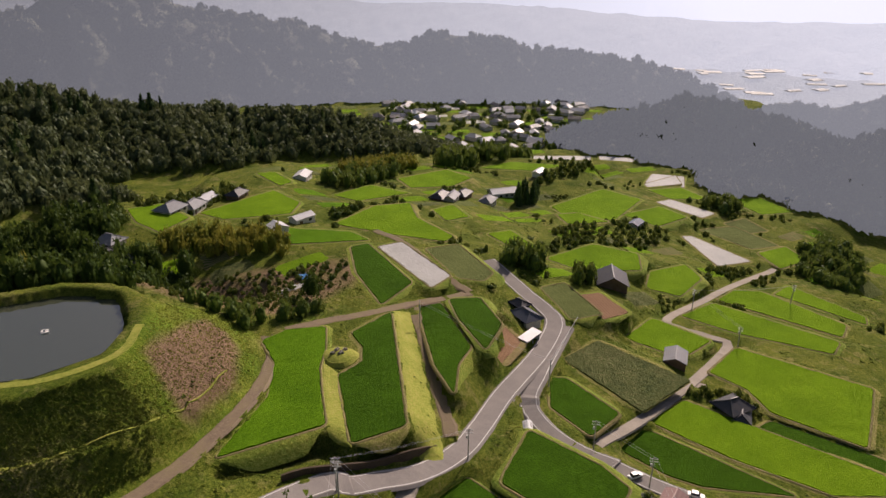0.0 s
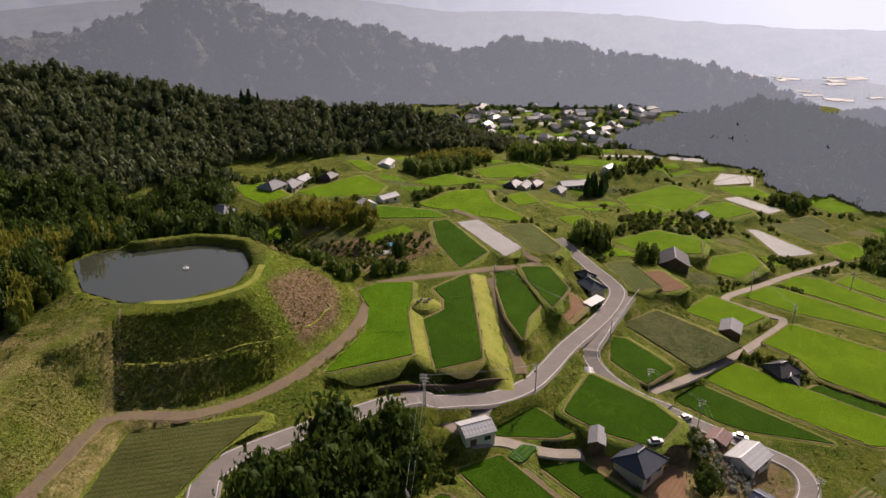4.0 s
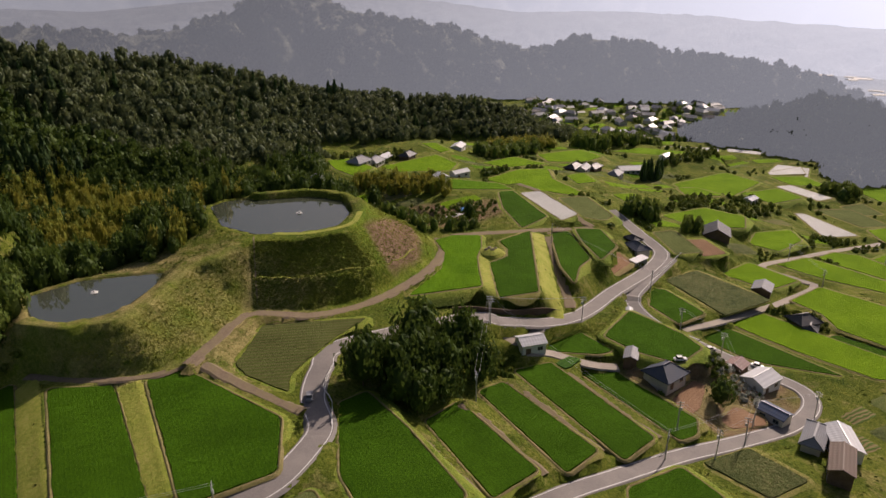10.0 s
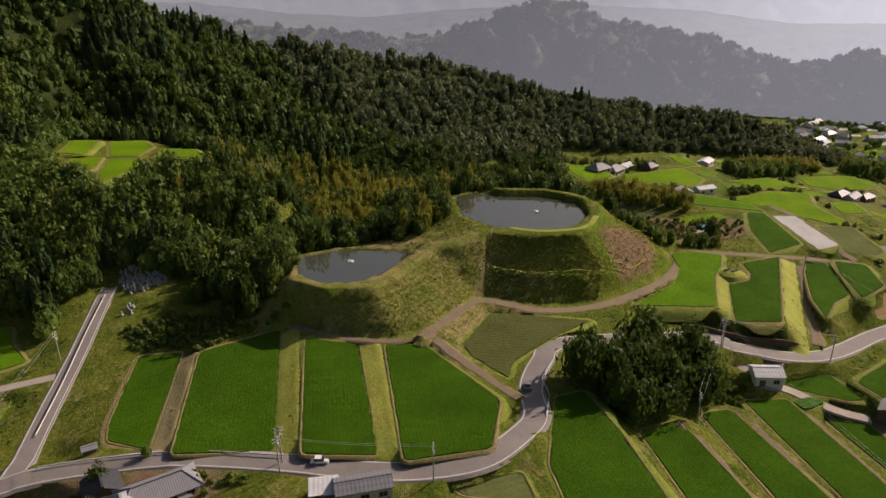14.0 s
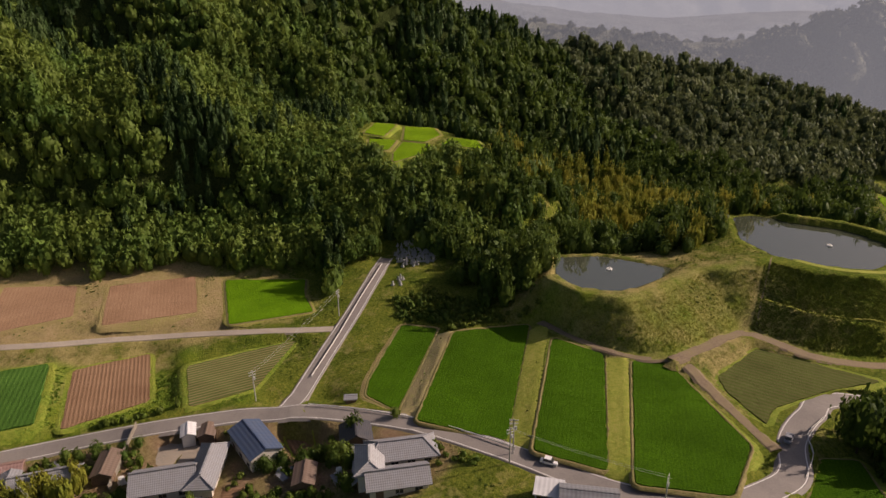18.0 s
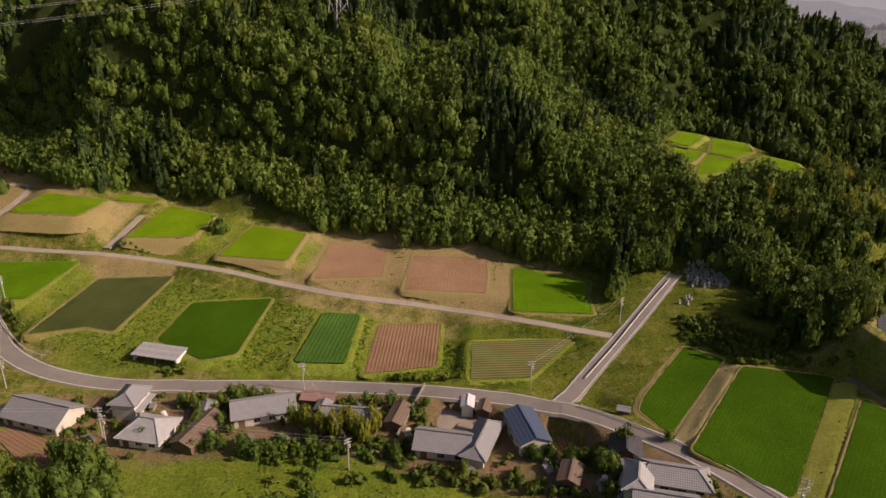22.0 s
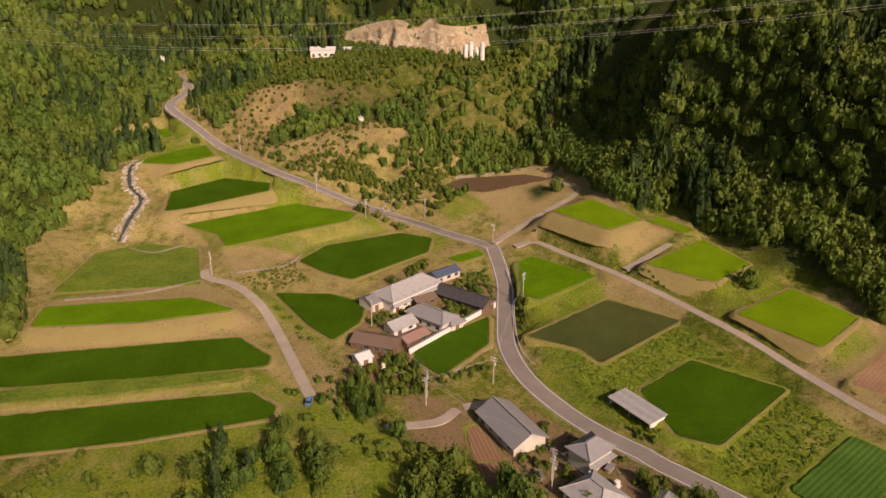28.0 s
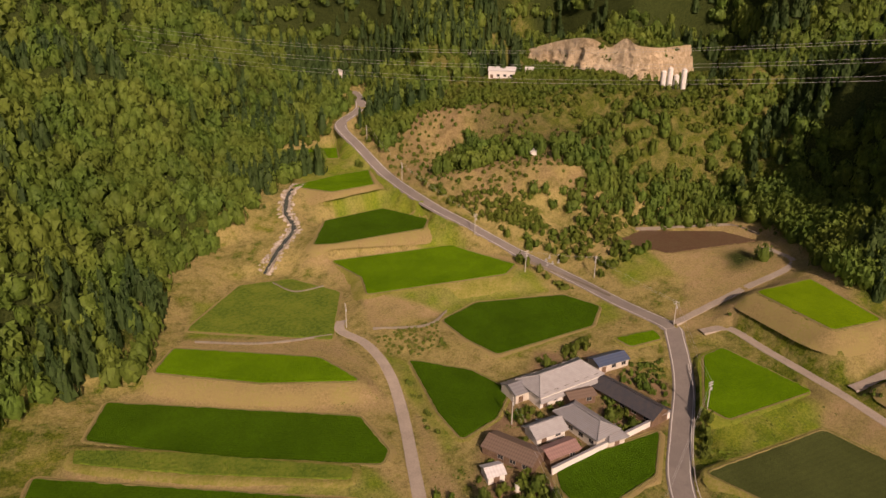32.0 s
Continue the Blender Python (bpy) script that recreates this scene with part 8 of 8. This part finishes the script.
GRASS = leaf_material("bank_grass", (0.075, 0.12, 0.018), (0.16, 0.20, 0.03), (0.22, 0.21, 0.06), 0.8)
WEED = leaf_material("bank_weeds", (0.04, 0.085, 0.015), (0.11, 0.165, 0.025), (0.15, 0.17, 0.04), 0.8)
BLADE = mixed("upright_grass", (0.09, 0.14, 0.02), (0.17, 0.21, 0.03), (0.25, 0.24, 0.06), 0.7, 0.1, 0.9, 0.2, 0.1)
tufts("grass", -175, 60, 20, 215, 60000, 0.24, lambda x, y, n, h: (n > 0.9) & (n < 60), BLADE, "rough yellow-green grass on the banks")
tufts("weeds", -150, 190, 40, 330, 12000, 0.5, lambda x, y, n, h: (n > 1.5) & (n < 40) & (waves(x, y, 14, 1) > 0), WEED, "patches of taller weeds on the banks")
tufts("grass", -330, -90, -400, 60, 50000, 0.22, lambda x, y, n, h: (n > 0.9) & (n < 30) & (waves(x, y, 9, 6) > -0.25), BLADE, "dry and green grass on the terrace banks")
tufts("weeds", -260, -60, -260, 40, 14000, 0.45, lambda x, y, n, h: (n > 1.5) & (n < 60) & (waves(x, y, 12, 2) > 0.1), WEED, "green weeds beside the side road")


DAM_GRASS = leaf_material("dam_grass", (0.12, 0.19, 0.018), (0.28, 0.34, 0.045), (0.34, 0.27, 0.06), 0.8)
# coarse weeds, darkened so that their colour also carries the slopes' shade
SHADED_WEED = leaf_material("shaded_bank_weeds", (0.055, 0.10, 0.014), (0.145, 0.20, 0.026), (0.21, 0.21, 0.045), 0.85)


def on_patch(pts, count, size, mat, label, high, off=()):
    tufts("grass", min(p[0] for p in pts), max(p[0] for p in pts), min(p[1] for p in pts), max(p[1] for p in pts), count, size,
          lambda x, y, n, h: (n > 0.6) & (poly_dist(x, y, pts) <= 0) & (poly_dist(x, y, off) > 0 if off else True), mat, label, high)


on_patch(DAM_LOWER, 15000, 0.34, DAM_GRASS, "tall yellow-green grass on the dam face", 0.42)
on_patch(DAM_UPPER, 15000, 0.34, DAM_GRASS, "tall yellow-green grass on the dam's sunlit side", 0.42, DAM_FRONT)
on_patch(DAM_FRONT, 20000, 0.38, SHADED_WEED, "coarse weeds on the dam's front with shade in their green", 0.55)
LUSH_WEED = leaf_material("lush_weeds", (0.05, 0.11, 0.012), (0.16, 0.26, 0.03), (0.24, 0.29, 0.045), 0.8)
on_patch(LUSH_PATCHES[0], 16000, 0.6, LUSH_WEED, "lush tall weeds on the banks between the plots", 0.8)
# the terrace bank's weeds take the same shade-darkened green
on_patch(TERRACE_FRONT, 14000, 0.34, SHADED_WEED, "weeds on the bank below the paddies, darkened as shade", 0.5)

# ---- hillside scrub and smaller parcels of the valley ----
spots = sown(-440, -265, -450, -245, 3.7, lambda x, y, n, h: (n > 2.5) & ~window(x, y, -366, -290, -345, -285) & ((x + 300) * 0.3 + y < -250) & (waves(x, y, 17, 8) > -0.4) & (poly_dist(x, y, ORCHARDS[1]) > 1))
wood("scrub", "shrub", spots - [0, 0, 0.3], rng.uniform(1.4, 3.2, len(spots)), rng.uniform(2.2, 5.0, len(spots)), SHRUB, "green scrub on the hillside below the quarry")


spots = sown(-120, 215, 215, 470, 4.6, lambda x, y, n, h: (n > 1.6) & (n < 14) & (h < 2) & (waves(x, y, 26, 9) > 0.22))
spots = spots[rng.random(len(spots)) < 0.7]
wood("scrub", "shrub", spots - [0, 0, 0.3], rng.uniform(1.0, 2.6, len(spots)), rng.uniform(1.4, 3.6, len(spots)), SHRUB, "dark hedgerow scrub between the valley's fields")


def parcel(x, y, l, w, turn, kind):
    """A small plot laid on the sloping ground."""
    name, label, category, thick = FIELD_WORDS[kind]
    c, s_ = math.cos(turn), math.sin(turn)
    nx, ny = 9, 6
    verts = []
    uvs = []
    for i in range(nx):
        for j in range(ny):
            a, b = (i / (nx - 1) - 0.5) * l, (j / (ny - 1) - 0.5) * w
            q = (x + c * a - s_ * b + random.uniform(-0.3, 0.3), y + s_ * a + c * b + random.uniform(-0.3, 0.3))
            rim = i in (0, nx - 1) or j in (0, ny - 1)
            verts.append((*q, float(ground_z(*q)) + (-0.1 if rim else 0.2)))
            uvs.append((b, a))
    me = mesh_from(name, verts, grid_faces(nx, ny))
    lay = me.uv_layers.new(name="UVMap")
    for loop in me.loops:
        lay.data[loop.index].uv = uvs[loop.vertex_index]
    me.materials.append(MAT[kind])
    tagged(new(name, me), label, category, group="small parcels of the valley")


def parcels(x0, x1, y0, y1, turn, kinds, step):
    c, s_ = math.cos(turn), math.sin(turn)
    for a in np.arange(-200, 200, step[0]):
        for b in np.arange(-200, 200, step[1]):
            x, y = (x0 + x1) / 2 + c * a - s_ * b, (y0 + y1) / 2 + s_ * a + c * b
            if not (x0 < x < x1 and y0 < y < y1):
                continue
            l, w = step[0] * random.uniform(0.7, 0.92), step[1] * random.uniform(0.65, 0.9)
            r = [(x + c * u * l / 2 - s_ * v * w / 2, y + s_ * u * l / 2 + c * v * w / 2) for u in (-1, 0, 1) for v in (-1, 0, 1)]
            near, hill = land([p[0] for p in r], [p[1] for p in r])[1:]
            if near.min() > 1.6 and hill.max() < 1 and random.random() < 0.8:
                parcel(x, y, l, w, turn, random.choice(kinds))


parcels(-110, 230, 225, 460, 0.6, ("rice_light", "rice_light", "pale", "weed", "rice_mid", "crop"), (22, 13))
parcels(-110, 170, 460, 735, 0.3, ("rice_light", "pale", "film", "rice_light", "weed", "pale"), (27, 17))
parcels(40, 130, 90, 230, 0.7, ("rice_light", "weed", "crop", "pale"), (14, 9))

# ---- scrub and trees on the near slope behind the hamlet ----
spots = sown(-150, -45, -235, -45, 4.6, lambda x, y, n, h: (n > 2) & (waves(x, y, 21, 11) > -0.05) & ~((x < -108) & (y > -70)) & ~window(x, y, -152, -130, -130, -100))
spots = spots[[min(math.dist(p[:2], q[:2]) for q in POLES) > 4 for p in spots]]
# an open lawn and a clear edge above the farmstead's paddies
lawn = window(spots[:, 0], spots[:, 1], -140, -109, -196, -158) | window(spots[:, 0], spots[:, 1], -146, -98, -240, -204)
spots = spots[~lawn | (rng.random(len(spots)) < 0.18)]
lawn = window(spots[:, 0], spots[:, 1], -140, -109, -196, -158) | window(spots[:, 0], spots[:, 1], -146, -98, -240, -204)
tall = (waves(spots[:, 0], spots[:, 1], 30, 4) > 0.42) & ~lawn
wood("scrub", "shrub", spots[~tall] - [0, 0, 0.3], rng.uniform(1.2, 2.6, (~tall).sum()), rng.uniform(1.5, 3.2, (~tall).sum()), SHRUB, "rough green scrub behind the hamlet")
wood("tree_stand", "broad", spots[tall] - [0, 0, 0.2], rng.uniform(2.4, 4.0, tall.sum()), rng.uniform(4.5, 7.5, tall.sum()), BIG_BROAD, "leafy trees on the slope behind the hamlet")


for x, y, r, h in ((-110, -198, 2.3, 8.5), (-115, -203, 2.1, 7.5), (-105, -191, 2.4, 8.0), (-118, -197, 1.9, 6.5), (-120, -208, 2.2, 8.0)):
    lone_tree("cedar", x, y, r, h)
for x, y, r, h in ((-119, -152, 4.6, 6.5), (-114, -147, 3.8, 5.5), (-123, -157, 3.6, 5.0), (-131, -190, 2.6, 4.2)):
    lone_tree("evergreen", x, y, r, h)


# ---- boulders of the stream bed ----
def boulders(pts, count, spread, low, high):
    """Pale stream stones as one heap of uneven lumps."""
    line = smooth_line([(x, y, 0) for x, y in pts], 0.8)
    vs, ts, base = [], [], 0
    dirs = np.array([(1, 0, 0), (-1, 0, 0), (0, 1, 0), (0, -1, 0), (0, 0, 1), (0, 0, -1)], float)
    tri = np.array([(0, 2, 4), (2, 1, 4), (1, 3, 4), (3, 0, 4), (2, 0, 5), (1, 2, 5), (3, 1, 5), (0, 3, 5)])
    for k in range(count):
        i = rng.integers(1, len(line) - 1)
        d = (line[i + 1] - line[i - 1]).normalized()
        o = rng.choice((-1, 1)) * rng.uniform(*spread)
        x, y = line[i].x - d.y * o, line[i].y + d.x * o
        r = rng.uniform(low, high)
        v = dirs * r * rng.uniform(0.6, 1.2, (6, 1)) * [1.2, 1.0, 0.7] + rng.normal(size=(6, 3)) * 0.12 * r
        vs.append(v + [x, y, float(ground_z(x, y)) + 0.15 * r])
        ts.append(tri + base)
        base += 6
    me = mesh_from("boulders", np.concatenate(vs), np.concatenate(ts))
    me.materials.append(bed_stone)
    tagged(new("boulders", me), "pale boulders lining the stream gully", "stones", kind="stuff")


bed_stone = mixed("stream_stone", (0.30, 0.26, 0.22), (0.46, 0.41, 0.35), (0.55, 0.50, 0.44), 1.2, 0.3, 0.9, 0.6, 0.1)
boulders(STREAM, 260, (1.0, 3.2), 0.4, 1.1)

# ---- gardens, beds and yard clutter between the houses ----
def off_houses(s, gap):
    """Keeps the places that stand clear of every building by the gap."""
    ok = np.ones(len(s), bool)
    for x, y, l, w, a in HOUSES:
        dx, dy = s[:, 0] - x, s[:, 1] - y
        u, v = dx * math.cos(a) + dy * math.sin(a), -dx * math.sin(a) + dy * math.cos(a)
        ok &= (np.abs(u) > l / 2 + gap) | (np.abs(v) > w / 2 + gap)
    return s[ok]


for pts, label in ((YARD_PATCHES[0], "mixed garden shrubs between the hamlet's houses"), (YARD_PATCHES[1], "garden shrubs round the farmstead"), (YARD_PATCHES[2], "garden shrubs by the valley houses")):
    s = off_houses(clear_of_ways(sow_in(pts, 2.3), 0.8), 1.4)
    s = s[(waves(s[:, 0], s[:, 1], 5.5, 6) > 0.0) & (rng.random(len(s)) < np.where(s[:, 1] > 0, 0.35, 0.75))]
    r = rng.uniform(0.7, 1.7, len(s))
    wood("garden_shrubs", "shrub", s - [0, 0, 0.15], r, r * rng.uniform(1.2, 2.0, len(s)), SHRUB, label)
    t = off_houses(clear_of_ways(sow_in(pts, 6.5), 1.5), 2.2)
    for p in t[(rng.random(len(t)) < 0.42) & (t[:, 1] < 0)]:
        tree("evergreen" if random.random() < 0.5 else "broad", p, random.uniform(1.5, 2.6), random.uniform(3.0, 5.5), "leafy garden tree between the houses", "garden trees of the houses")
    beds = off_houses(clear_of_ways(sow_in(pts, 9.0), 3.0), 3.8)
    for p in beds[rng.random(len(beds)) < 0.6]:
        parcel(p[0], p[1], random.uniform(5, 8), random.uniform(3, 4.5), random.choice((0.4, 1.1, 2.6)), random.choice(("leafy", "soil_row", "crop", "yard")))

crate_mat = mixed("weathered_boards", (0.22, 0.17, 0.12), (0.33, 0.27, 0.20), (0.40, 0.34, 0.27), 3, 0.5, 0.9, 0.4, 0.03)


def wood_stack(p, turn):
    """A low stack of firewood under a sheet of metal."""
    root = tagged(empty("firewood_stack", p[0], p[1], p[2], turn), "stack of weathered firewood under a metal sheet", "firewood", group="firewood stacks")
    for k in range(3):
        part("row", boxed(-1.4, 1.4, -0.5 + 0.34 * k, -0.2 + 0.34 * k, -0.2, 1.0 + 0.05 * k), crate_mat, root)
    lid = boxed(-1.6, 1.6, -0.75, 0.75, 1.12, 1.17)
    for v in lid.verts:
        v.co.z += 0.1 * v.co.y
    part("cover", lid, ROOF["metal_grey"], root)


def water_tank(p):
    """A squat plastic tank on a slab."""
    root = tagged(empty("water_tank", *p), "squat white plastic water tank on a slab", "tank", group="water tanks")
    part("slab", boxed(-0.9, 0.9, -0.9, 0.9, -0.3, 0.15), WALL["plaster"], root)
    part("drum", rod(bmesh.new(), (0, 0, 0.15), (0, 0, 1.45), 0.7, 0.7, 14), WALL["white"], root)
    part("lid", rod(bmesh.new(), (0, 0, 1.45), (0, 0, 1.6), 0.45, 0.35, 12), WALL["white"], root)


for k, pts in enumerate((YARD_PATCHES[0], YARD_PATCHES[0], YARD_PATCHES[1], YARD_PATCHES[2])):
    free = off_houses(clear_of_ways(sow_in(pts, 11.0), 2.5), 1.3)
    for i, p in enumerate(free[rng.random(len(free)) < 0.55]):
        if (i + k) % 3:
            wood_stack(p, random.uniform(0, 180))
        else:
            water_tank(p)
